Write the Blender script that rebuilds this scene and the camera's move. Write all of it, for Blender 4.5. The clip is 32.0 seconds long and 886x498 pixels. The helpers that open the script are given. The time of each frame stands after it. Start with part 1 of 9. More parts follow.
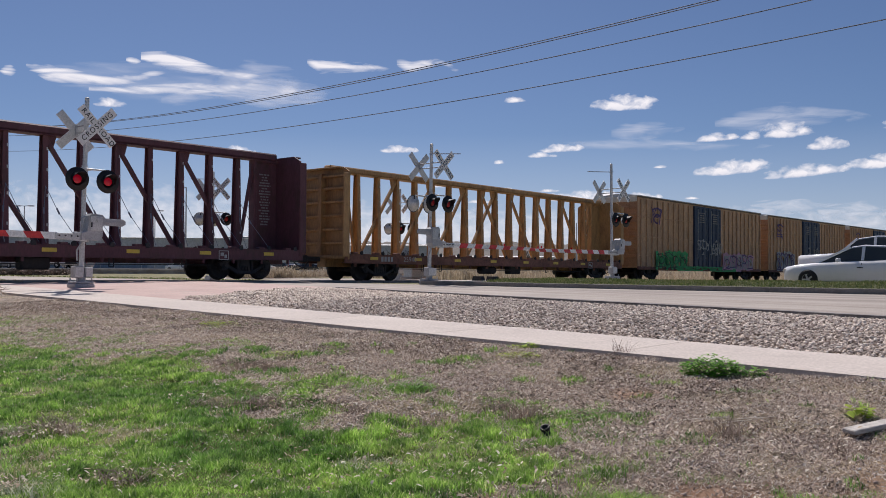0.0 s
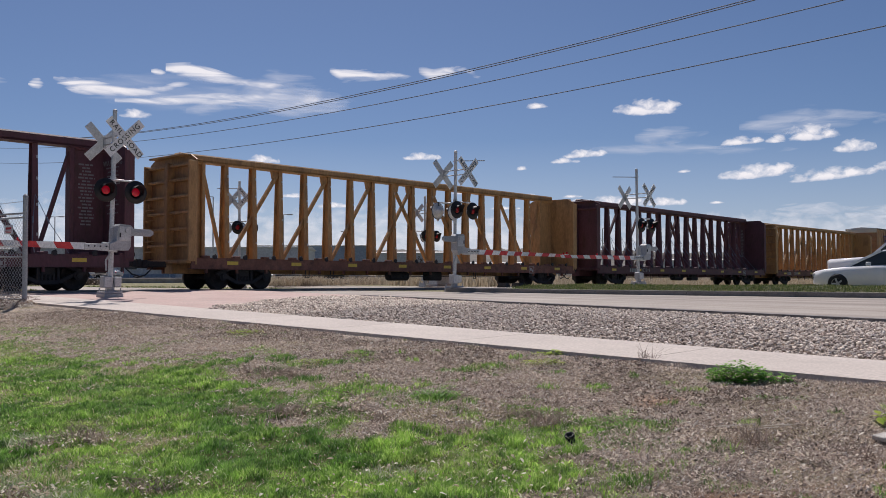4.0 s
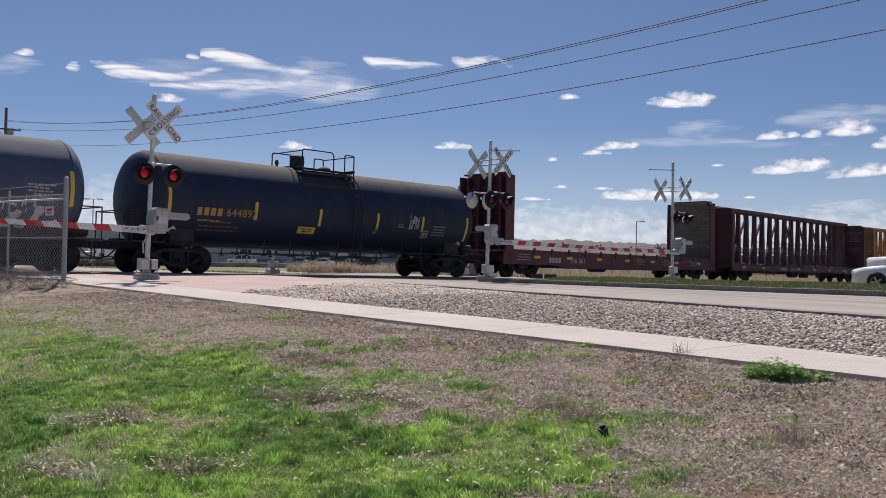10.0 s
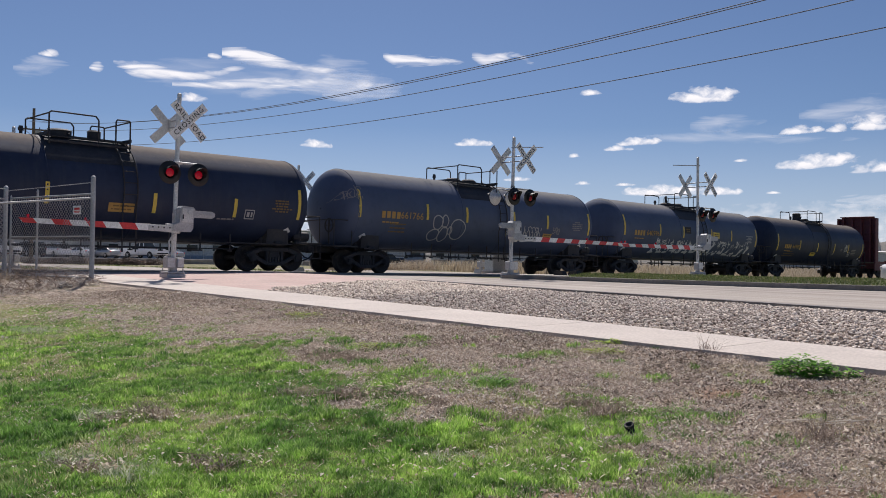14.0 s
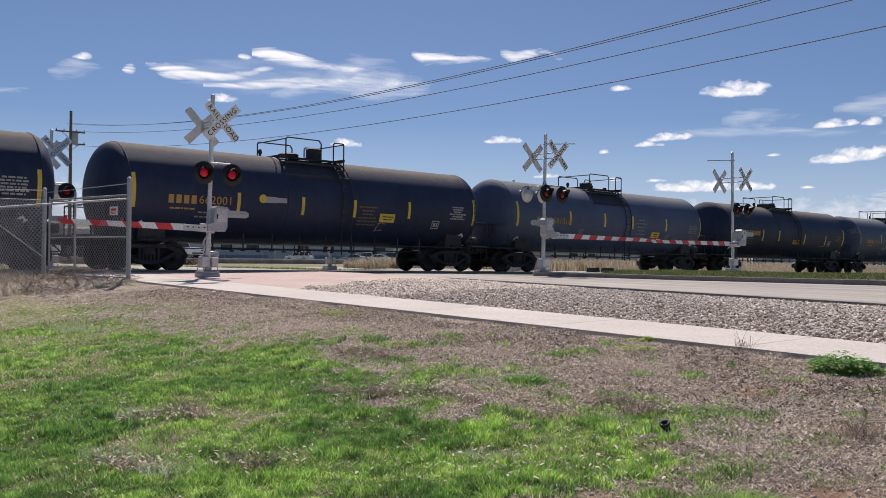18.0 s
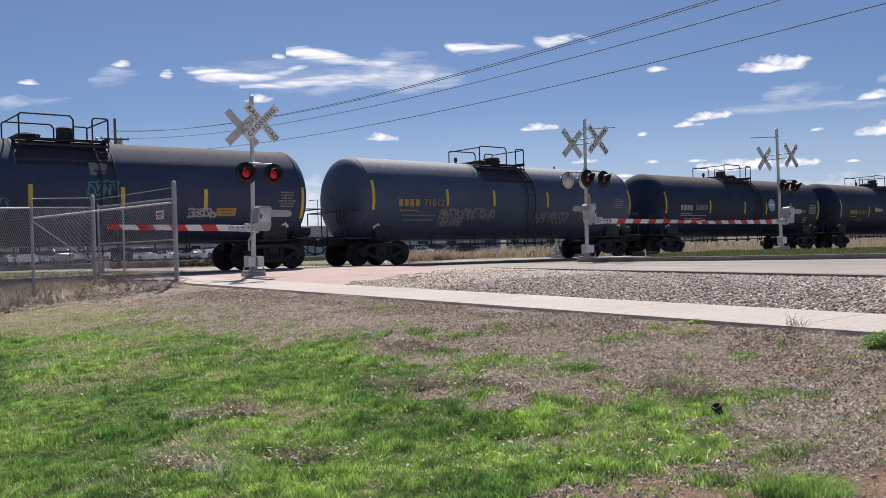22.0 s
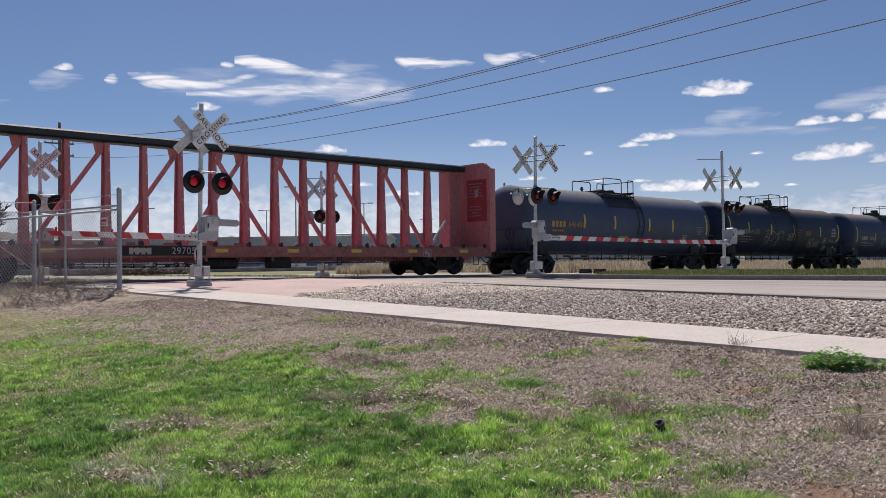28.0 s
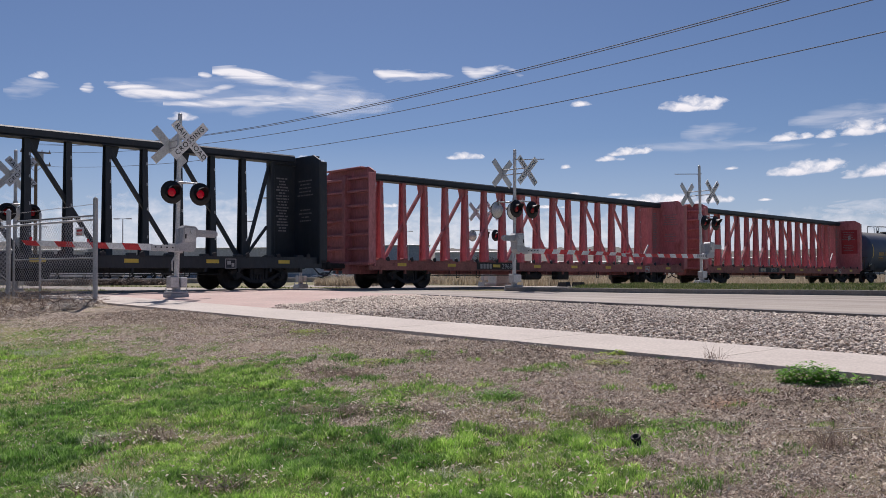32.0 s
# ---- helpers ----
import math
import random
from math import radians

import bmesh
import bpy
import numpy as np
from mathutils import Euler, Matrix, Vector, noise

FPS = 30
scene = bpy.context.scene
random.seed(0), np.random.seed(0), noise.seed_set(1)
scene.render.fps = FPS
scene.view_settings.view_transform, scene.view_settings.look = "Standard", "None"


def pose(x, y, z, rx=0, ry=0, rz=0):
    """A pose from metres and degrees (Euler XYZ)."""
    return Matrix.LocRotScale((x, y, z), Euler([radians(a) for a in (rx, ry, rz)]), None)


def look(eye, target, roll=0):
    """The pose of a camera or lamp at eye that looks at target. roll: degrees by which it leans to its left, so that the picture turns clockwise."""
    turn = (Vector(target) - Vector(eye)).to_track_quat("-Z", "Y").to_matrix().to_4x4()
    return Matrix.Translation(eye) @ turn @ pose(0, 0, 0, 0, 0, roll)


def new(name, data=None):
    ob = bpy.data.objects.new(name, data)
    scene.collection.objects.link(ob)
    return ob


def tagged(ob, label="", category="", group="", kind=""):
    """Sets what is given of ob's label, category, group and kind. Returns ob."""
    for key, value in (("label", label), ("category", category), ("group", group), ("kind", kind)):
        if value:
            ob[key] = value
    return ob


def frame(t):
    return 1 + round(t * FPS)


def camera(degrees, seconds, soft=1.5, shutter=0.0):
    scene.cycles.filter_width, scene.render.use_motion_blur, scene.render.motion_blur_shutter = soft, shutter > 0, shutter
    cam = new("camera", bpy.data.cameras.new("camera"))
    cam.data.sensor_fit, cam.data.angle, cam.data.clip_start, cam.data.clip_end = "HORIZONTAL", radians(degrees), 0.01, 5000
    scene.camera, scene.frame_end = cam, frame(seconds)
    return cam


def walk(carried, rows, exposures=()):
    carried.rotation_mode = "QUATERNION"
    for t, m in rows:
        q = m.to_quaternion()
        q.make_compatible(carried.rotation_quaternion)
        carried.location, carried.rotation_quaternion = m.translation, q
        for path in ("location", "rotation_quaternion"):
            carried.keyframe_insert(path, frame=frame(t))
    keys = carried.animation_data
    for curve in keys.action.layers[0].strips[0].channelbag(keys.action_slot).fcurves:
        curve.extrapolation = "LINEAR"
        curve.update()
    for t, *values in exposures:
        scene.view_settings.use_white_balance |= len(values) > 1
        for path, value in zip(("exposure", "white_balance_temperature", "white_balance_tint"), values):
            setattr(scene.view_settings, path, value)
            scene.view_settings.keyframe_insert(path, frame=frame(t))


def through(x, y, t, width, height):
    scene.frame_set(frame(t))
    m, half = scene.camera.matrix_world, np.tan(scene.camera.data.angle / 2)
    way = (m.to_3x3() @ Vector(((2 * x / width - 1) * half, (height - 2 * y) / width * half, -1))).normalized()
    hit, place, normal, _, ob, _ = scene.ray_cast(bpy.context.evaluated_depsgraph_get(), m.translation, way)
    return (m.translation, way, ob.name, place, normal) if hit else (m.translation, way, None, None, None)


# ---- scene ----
# Camera: hand-held, standing on the lawn, panning slowly with the train.
EXPO = 0.0
cam = camera(53.0, 32.0, soft=0.6)
# seconds, x, y, z, yaw, pitch, roll
PATH = [
    (0, 0.024, 0.010, 0.414, 0.588, 1.339, -0.238),
    (0.5, 0.024, 0.002, 0.417, 1.005, 1.513, -0.087),
    (1, 0.026, 0.002, 0.418, 1.245, 1.593, -0.015),
    (1.5, 0.026, 0.003, 0.417, 1.400, 1.706, -0.018),
    (2, 0.025, -0.004, 0.420, 1.522, 1.742, -0.136),
    (2.5, 0.025, 0.001, 0.420, 1.653, 1.800, -0.237),
    (3, 0.031, 0.002, 0.422, 1.858, 1.829, -0.192),
    (3.5, 0.038, -0.003, 0.422, 2.008, 1.873, -0.019),
    (5.5, 0.050, 0.013, 0.416, 2.845, 1.069, 0.751),
    (6, 0.048, 0.010, 0.418, 2.874, 0.940, 0.665),
    (6.5, 0.045, 0.007, 0.421, 2.925, 0.878, 0.366),
    (7, 0.034, 0.013, 0.413, 2.929, 0.941, -0.069),
    (7.5, 0.031, 0.011, 0.419, 3.028, 0.946, -0.608),
    (8, 0.024, 0.002, 0.417, 3.135, 1.012, -1.055),
    (8.5, 0.011, 0.002, 0.418, 3.336, 1.139, -1.276),
    (9, 0.005, -0.002, 0.425, 3.633, 1.209, -1.308),
    (9.5, 0.013, 0.003, 0.423, 3.987, 1.215, -1.164),
    (10, 0.013, 0.000, 0.421, 4.282, 1.080, -1.037),
    (10.5, 0.012, -0.002, 0.419, 4.484, 0.859, -0.961),
    (11, 0.013, 0.002, 0.416, 4.584, 0.713, -0.906),
    (11.5, 0.012, 0.002, 0.419, 4.694, 0.619, -0.989),
    (12, 0.005, 0.005, 0.419, 4.834, 0.628, -1.044),
    (12.5, 0.004, 0.002, 0.421, 5.068, 0.694, -1.127),
    (13, 0.000, -0.000, 0.420, 5.300, 0.800, -1.200),
    (13.5, -0.002, -0.008, 0.422, 5.527, 0.862, -1.112),
    (14, 0.004, 0.001, 0.417, 5.784, 0.876, -0.818),
    (14.5, 0.010, 0.008, 0.417, 6.003, 0.806, -0.438),
    (16.5, 0.012, 0.004, 0.422, 6.841, 0.792, 0.264),
    (17, 0.005, -0.002, 0.425, 7.044, 0.832, -0.008),
    (17.5, 0.006, 0.001, 0.427, 7.370, 0.798, -0.280),
    (18, -0.001, 0.004, 0.420, 7.847, 0.708, -0.454),
    (18.5, -0.018, 0.001, 0.422, 8.432, 0.589, -0.524),
    (19, -0.016, -0.004, 0.425, 9.010, 0.581, -0.468),
    (19.5, -0.016, -0.005, 0.421, 9.476, 0.628, -0.216),
    (20, -0.021, 0.000, 0.420, 9.748, 0.692, 0.229),
    (20.5, -0.014, 0.003, 0.426, 9.906, 0.669, 0.690),
    (21, 0.002, 0.009, 0.426, 10.087, 0.548, 1.124),
    (21.5, 0.003, 0.003, 0.425, 10.370, 0.337, 1.514),
    (22, 0.004, 0.009, 0.421, 10.635, 0.155, 1.886),
    (22.5, 0.001, 0.010, 0.423, 10.612, 0.030, 2.184),
    (23, 0.011, 0.014, 0.419, 10.115, 0.041, 2.394),
    (23.5, 0.029, 0.011, 0.421, 9.085, 0.101, 2.285),
    (24, 0.039, 0.009, 0.423, 7.680, 0.088, 1.795),
    (24.5, 0.055, 0.022, 0.418, 6.419, -0.032, 1.120),
    (26.5, 0.030, 0.031, 0.408, 6.261, -0.333, 0.012),
    (27, 0.012, 0.015, 0.411, 6.743, 0.045, 0.102),
    (27.5, 0.001, 0.018, 0.417, 7.131, 0.526, 0.404),
    (28, 0.006, 0.015, 0.421, 7.369, 0.974, 0.740),
    (28.5, 0.025, 0.010, 0.424, 7.556, 1.258, 1.149),
    (29, 0.030, 0.014, 0.420, 7.610, 1.446, 1.362),
    (29.5, 0.025, 0.016, 0.414, 7.609, 1.566, 1.381),
    (30, 0.018, 0.014, 0.422, 7.528, 1.673, 1.285),
    (30.5, 0.008, 0.011, 0.420, 7.296, 1.808, 1.019),
    (31, 0.008, 0.016, 0.421, 6.943, 1.854, 0.771),
    (31.5, 0.006, 0.025, 0.420, 6.457, 1.861, 0.579),
    (32, 0.016, 0.020, 0.425, 6.032, 1.756, 0.400),
]
walk(cam, [(t, pose(x, y, z, 90 + p, r, w)) for t, x, y, z, w, p, r in PATH],
     exposures=((0.0, EXPO - 0.08, 6420.0, 17.5), (3.0, EXPO - 0.12, 6440.0, 17.0), (7.0, EXPO - 0.06, 6470.0, 16.5), (10.0, EXPO - 0.01, 6470.0, 15.5), (17.0, EXPO + 0.09, 6470.0, 15.5),
                (22.5, EXPO + 0.14, 6470.0, 16.0), (27.5, EXPO + 0.02, 6460.0, 16.0), (30.5, EXPO - 0.09, 6450.0, 16.5), (32.0, EXPO - 0.07, 6450.0, 17.5)))

# ---------------------------------------------------------------- light
SUN_AZ, SUN_EL = radians(-14), radians(52)
world = bpy.data.worlds.new("sky")
scene.world = world
world.use_nodes = True
wn, wl = world.node_tree.nodes, world.node_tree.links
sky = wn.new("ShaderNodeTexSky")
sky.sky_type = "NISHITA"
sky.sun_disc = False
sky.sun_elevation, sky.sun_rotation = SUN_EL, SUN_AZ
sky.altitude, sky.air_density, sky.dust_density, sky.ozone_density = 1600, 1.0, 1.5, 7.0
wl.new(sky.outputs[0], wn["Background"].inputs[0])
wn["Background"].inputs[1].default_value = 0.065

sun = new("sun", bpy.data.lights.new("sun", "SUN"))
sun.data.energy, sun.data.angle, sun.data.color = 4.8, radians(0.55), (1.0, 0.955, 0.88)
sun_way = Vector((math.sin(SUN_AZ) * math.cos(SUN_EL), math.cos(SUN_AZ) * math.cos(SUN_EL), math.sin(SUN_EL)))
sun.matrix_world = look(sun_way * 50, (0, 0, 0))

# ---------------------------------------------------------------- materials
def node(tree, kind, **values):
    n = tree.nodes.new(kind)
    for k, v in values.items():
        n.inputs[k.replace("_", " ")].default_value = v
    return n


def blank(name):
    m = bpy.data.materials.new(name)
    m.use_nodes = True
    t = m.node_tree
    return m, t, t.nodes["Principled BSDF"]


def coords(t, scale=1.0):
    """Object coordinates, shifted by chance from object to object."""
    tc, info = t.nodes.new("ShaderNodeTexCoord"), t.nodes.new("ShaderNodeObjectInfo")
    mul = t.nodes.new("ShaderNodeMath")
    mul.operation = "MULTIPLY"
    mul.inputs[1].default_value = 37.0
    t.links.new(info.outputs["Random"], mul.inputs[0])
    add = t.nodes.new("ShaderNodeVectorMath")
    add.operation = "ADD"
    t.links.new(tc.outputs["Object"], add.inputs[0])
    t.links.new(mul.outputs[0], add.inputs[1])
    mp = t.nodes.new("ShaderNodeMapping")
    mp.inputs["Scale"].default_value = scale if isinstance(scale, tuple) else (scale,) * 3
    t.links.new(add.outputs[0], mp.inputs[0])
    return mp.outputs[0]


def noise_of(t, vec, scale, detail=4.0, rough=0.6):
    n = node(t, "ShaderNodeTexNoise", Scale=scale, Detail=detail, Roughness=rough)
    t.links.new(vec, n.inputs["Vector"])
    return n.outputs[0]


def ramp_of(t, fac, *stops):
    r = t.nodes.new("ShaderNodeValToRGB")
    el = r.color_ramp.elements
    while len(el) < len(stops):
        el.new(0.5)
    for e, (p, c) in zip(el, stops):
        e.position, e.color = p, (*c, 1) if len(c) == 3 else c
    t.links.new(fac, r.inputs[0])
    return r.outputs[0]


def mix_of(t, fac, a, b, mode="MIX"):
    m = t.nodes.new("ShaderNodeMix")
    m.data_type, m.blend_type = "RGBA", mode
    for socket, v in ((m.inputs[0], fac), (m.inputs[6], a), (m.inputs[7], b)):
        if isinstance(v, (int, float)):
            socket.default_value = v
        elif isinstance(v, tuple):
            socket.default_value = (*v, 1)
        else:
            t.links.new(v, socket)
    return m.outputs[2]


def bump_of(t, bsdf, height, strength=0.3, distance=0.01):
    b = node(t, "ShaderNodeBump", Strength=strength, Distance=distance)
    t.links.new(height, b.inputs["Height"])
    t.links.new(b.outputs[0], bsdf.inputs["Normal"])


def surf(name, a, b, rough=0.6, metal=0.0, big=0.7, fine=14.0, bump=0.15, dirt=None, amount=0.5, stretch=None, spec=0.5, grit=0.8):
    """Paint, metal, stone: two tones at a large scale, grain at a fine one, and dirt in blots."""
    m, t, p = blank(name)
    v = coords(t, stretch or 1.0)
    n1, n2 = noise_of(t, v, big, 5), noise_of(t, v, fine, 4)
    col = mix_of(t, ramp_of(t, n1, (0.35, (0, 0, 0)), (0.65, (1, 1, 1))), a, b)
    grain = ramp_of(t, n2, (0.3, (0.72,) * 3), (0.7, (1.15,) * 3))
    col = mix_of(t, grit, col, grain, "MULTIPLY")
    if dirt:
        n3 = noise_of(t, v, big * 3.3, 8, 0.7)
        col = mix_of(t, ramp_of(t, n3, (0.62 - 0.25 * amount, (0, 0, 0)), (0.85 - 0.25 * amount, (1, 1, 1))), col, dirt)
    t.links.new(col, p.inputs["Base Color"])
    p.inputs["Roughness"].default_value, p.inputs["Metallic"].default_value = rough, metal
    p.inputs["Specular IOR Level"].default_value = spec
    if bump:
        bump_of(t, p, n2, bump, 0.01)
    return m


def plain(name, a, rough=0.5, metal=0.0, glow=None, power=0.0):
    m, t, p = blank(name)
    v = coords(t)
    n = noise_of(t, v, 9.0)
    t.links.new(mix_of(t, 0.5, a, ramp_of(t, n, (0.3, tuple(c * 0.75 for c in a)), (0.7, tuple(min(1, c * 1.12) for c in a)))), p.inputs["Base Color"])
    p.inputs["Roughness"].default_value, p.inputs["Metallic"].default_value = rough, metal
    if glow:
        p.inputs["Emission Color"].default_value = (*glow, 1)
        p.inputs["Emission Strength"].default_value = power
    return m


def tank_paint(name, a, b, dust=(0.34, 0.31, 0.27)):
    """Oily dark paint with streaks; dull dust lies on what faces upward, whitened as gleam on tank4."""
    m, t, p = blank(name)
    v = coords(t)
    vs = coords(t, (1.6, 1.6, 0.12))
    n1, n2, n3, n4 = noise_of(t, v, 0.5, 5), noise_of(t, vs, 2.2, 6, 0.7), noise_of(t, v, 16.0, 3), noise_of(t, v, 2.6, 6, 0.7)
    col = mix_of(t, ramp_of(t, n1, (0.35, (0, 0, 0)), (0.65, (1, 1, 1))), a, b)
    col = mix_of(t, ramp_of(t, n2, (0.5, (0, 0, 0)), (0.8, (0.3,) * 3)), col, (0.085, 0.085, 0.09))
    col = mix_of(t, ramp_of(t, n4, (0.52, (0, 0, 0)), (0.75, (0.35,) * 3)), col, tuple(0.5 * c for c in a))
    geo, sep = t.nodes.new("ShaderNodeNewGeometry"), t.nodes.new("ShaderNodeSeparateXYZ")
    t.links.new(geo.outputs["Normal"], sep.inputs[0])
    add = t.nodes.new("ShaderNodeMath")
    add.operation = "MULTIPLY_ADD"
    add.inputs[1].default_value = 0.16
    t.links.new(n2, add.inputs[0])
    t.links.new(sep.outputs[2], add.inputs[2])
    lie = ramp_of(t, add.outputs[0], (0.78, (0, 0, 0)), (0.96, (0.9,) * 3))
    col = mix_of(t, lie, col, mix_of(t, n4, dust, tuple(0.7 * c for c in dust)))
    t.links.new(col, p.inputs["Base Color"])
    t.links.new(ramp_of(t, add.outputs[0], (0.60, (0.55,) * 3), (0.9, (0.95,) * 3)), p.inputs["Roughness"])
    p.inputs["Specular IOR Level"].default_value = 0.3
    bump_of(t, p, n3, 0.05, 0.01)
    return m


def foliage(name, *cols, rough=0.6, through=0.35, patch=None):
    """Leaves, blades and straw: a colour by chance for each piece, with some light coming through."""
    m, t, p = blank(name)
    geo = t.nodes.new("ShaderNodeNewGeometry")
    col = ramp_of(t, geo.outputs["Random Per Island"], *[(i / max(1, len(cols) - 1), c) for i, c in enumerate(cols)])
    if patch:
        place = t.nodes.new("ShaderNodeTexCoord").outputs["Object"]
        col = mix_of(t, ramp_of(t, noise_of(t, place, 0.9, 4), (0.44, (0, 0, 0)), (0.58, (0.9,) * 3)), col, patch[0], "MULTIPLY")
        col = mix_of(t, ramp_of(t, noise_of(t, place, 2.4, 4), (0.58, (0, 0, 0)), (0.74, (0.5,) * 3)), col, patch[1])
        col = mix_of(t, 0.85, col, ramp_of(t, noise_of(t, place, 7.0, 4), (0.38, (0.36, 0.44, 0.42)), (0.62, (1.5, 1.42, 1.25))), "MULTIPLY")
    t.links.new(col, p.inputs["Base Color"])
    p.inputs["Roughness"].default_value = rough
    p.inputs["Specular IOR Level"].default_value = 0.25
    if through:
        tr, mx = t.nodes.new("ShaderNodeBsdfTranslucent"), t.nodes.new("ShaderNodeMixShader")
        t.links.new(col, tr.inputs[0])
        mx.inputs[0].default_value = through
        t.links.new(p.outputs[0], mx.inputs[1])
        t.links.new(tr.outputs[0], mx.inputs[2])
        t.links.new(mx.outputs[0], t.nodes["Material Output"].inputs[0])
    return m


def ground_material():
    """Bare mulch and soil, turf where the attribute says so, dry grassland farther out."""
    m, t, p = blank("soil_and_turf")
    tc = t.nodes.new("ShaderNodeTexCoord")
    v = tc.outputs["Object"]
    n1, n2, n3 = noise_of(t, v, 0.8, 6, 0.65), noise_of(t, v, 7.0, 6, 0.75), noise_of(t, v, 46.0, 6, 0.85)
    soil = mix_of(t, ramp_of(t, n1, (0.36, (0, 0, 0)), (0.62, (1, 1, 1))), (0.365, 0.288, 0.226), (0.66, 0.55, 0.455))
    soil = mix_of(t, ramp_of(t, n2, (0.48, (0, 0, 0)), (0.66, (0.85,) * 3)), soil, (0.82, 0.705, 0.59))
    soil = mix_of(t, ramp_of(t, noise_of(t, v, 4.6, 6, 0.72), (0.52, (0, 0, 0)), (0.61, (0.85,) * 3)), soil, (0.175, 0.138, 0.112))
    soil = mix_of(t, 0.55, soil, ramp_of(t, noise_of(t, v, 17.0, 5, 0.8), (0.40, (0.42, 0.40, 0.39)), (0.60, (1.45, 1.42, 1.38))), "MULTIPLY")
    soil = mix_of(t, 0.95, soil, ramp_of(t, n3, (0.38, (0.17,) * 3), (0.62, (1.65,) * 3)), "MULTIPLY")
    att = t.nodes.new("ShaderNodeAttribute")
    att.attribute_name = "turf"
    sep = t.nodes.new("ShaderNodeSeparateColor")
    t.links.new(att.outputs["Color"], sep.inputs[0])
    soil = mix_of(t, att.outputs["Alpha"], soil, mix_of(t, n3, (0.44, 0.235, 0.14), (0.86, 0.56, 0.37)))
    thatch = mix_of(t, 0.9, mix_of(t, n2, (0.44, 0.38, 0.19), (0.70, 0.61, 0.36)), ramp_of(t, n3, (0.34, (0.45,) * 3), (0.66, (1.4,) * 3)), "MULTIPLY")
    turf = mix_of(t, n2, (0.07, 0.11, 0.02), (0.22, 0.26, 0.07))
    dry = mix_of(t, n1, (0.36, 0.30, 0.19), (0.17, 0.19, 0.08))
    dry = mix_of(t, 0.7, dry, ramp_of(t, n2, (0.3, (0.6,) * 3), (0.7, (1.2,) * 3)), "MULTIPLY")
    col = mix_of(t, sep.outputs[2], soil, thatch)
    col = mix_of(t, sep.outputs[0], col, turf)
    col = mix_of(t, sep.outputs[1], col, dry)
    t.links.new(col, p.inputs["Base Color"])
    p.inputs["Roughness"].default_value = 0.95
    p.inputs["Specular IOR Level"].default_value = 0.2
    bump_of(t, p, n3, 1.0, 0.05)
    return m


def cloud_material(name, soft, wisp, full=False, haze=False, plume=0.0):
    """Lit cloud on a clear card: noise eats its edge. The far sky, so it glows."""
    m, t, p = blank(name)
    t.nodes.remove(p)
    vec = coords(t, 1.0)
    mp = t.nodes.new("ShaderNodeMapping")
    mp.inputs["Scale"].default_value = (0.0075, 0.0075, 0.05) if plume else (0.006, 0.006, 0.045) if full else (0.008, 0.008, 0.040) if wisp else (0.026, 0.026, 0.042)
    t.links.new(vec, mp.inputs[0])
    n = noise_of(t, mp.outputs[0], 1.0, 6, 0.52)
    n.node.inputs["Distortion"].default_value = 0.9 if wisp else 0.3

    def math_of(op, a, b):
        k = t.nodes.new("ShaderNodeMath")
        k.operation = op
        for s, x in zip(k.inputs, (a, b)):
            if isinstance(x, (int, float)):
                s.default_value = x
            else:
                t.links.new(x, s)
        return k.outputs[0]

    def off(a, flat=1.0):
        d = math_of("MULTIPLY", math_of("SUBTRACT", a, 0.5), 2.0)
        return math_of("MULTIPLY", d, d)
    att = t.nodes.new("ShaderNodeAttribute")
    att.attribute_name = "spot"
    sc = t.nodes.new("ShaderNodeSeparateColor")
    t.links.new(att.outputs["Color"], sc.inputs[0])
    # spot holds the place on the card: red along, green up
    up = off(sc.outputs[1])
    if not wisp and not haze:  # heaped clouds have flat bases
        g = math_of("SUBTRACT", sc.outputs[1], 0.32)
        d = math_of("MAXIMUM", math_of("DIVIDE", g, 0.66), math_of("DIVIDE", g, -0.2))
        up = math_of("MULTIPLY", d, d)
    r = math_of("ADD", off(sc.outputs[0]), up)
    edge = math_of("SUBTRACT", 1.0, r)
    dens = math_of("ADD", math_of("MULTIPLY", edge, 0.62), math_of("MULTIPLY", math_of("SUBTRACT", n, 0.5), 1.75 if plume else 2.6 if wisp else 1.5))
    gate = math_of("MINIMUM", dens, math_of("MULTIPLY", edge, 2.2 if plume else 4.0))
    fac = ramp_of(t, gate, (0.12, (0, 0, 0)), (0.12 + soft, ((plume,) * 3 if plume else (0.62,) * 3 if haze else (0.5,) * 3 if wisp and not full else (1, 1, 1))))
    tone = math_of("ADD", math_of("MULTIPLY", sc.outputs[1], 0.5 if wisp else 1.0), math_of("MULTIPLY", n, 0.5 if wisp else 0.3))
    col = ramp_of(t, tone, (0.2, (0.66, 0.71, 0.80)), (0.55, (1.0, 1.0, 1.0)))
    em, tr, mx = t.nodes.new("ShaderNodeEmission"), t.nodes.new("ShaderNodeBsdfTransparent"), t.nodes.new("ShaderNodeMixShader")
    em.inputs[1].default_value = CLOUD
    t.links.new(col, em.inputs[0])
    t.links.new(fac, mx.inputs[0])
    t.links.new(tr.outputs[0], mx.inputs[1])
    t.links.new(em.outputs[0], mx.inputs[2])
    t.links.new(mx.outputs[0], t.nodes["Material Output"].inputs[0])
    return m


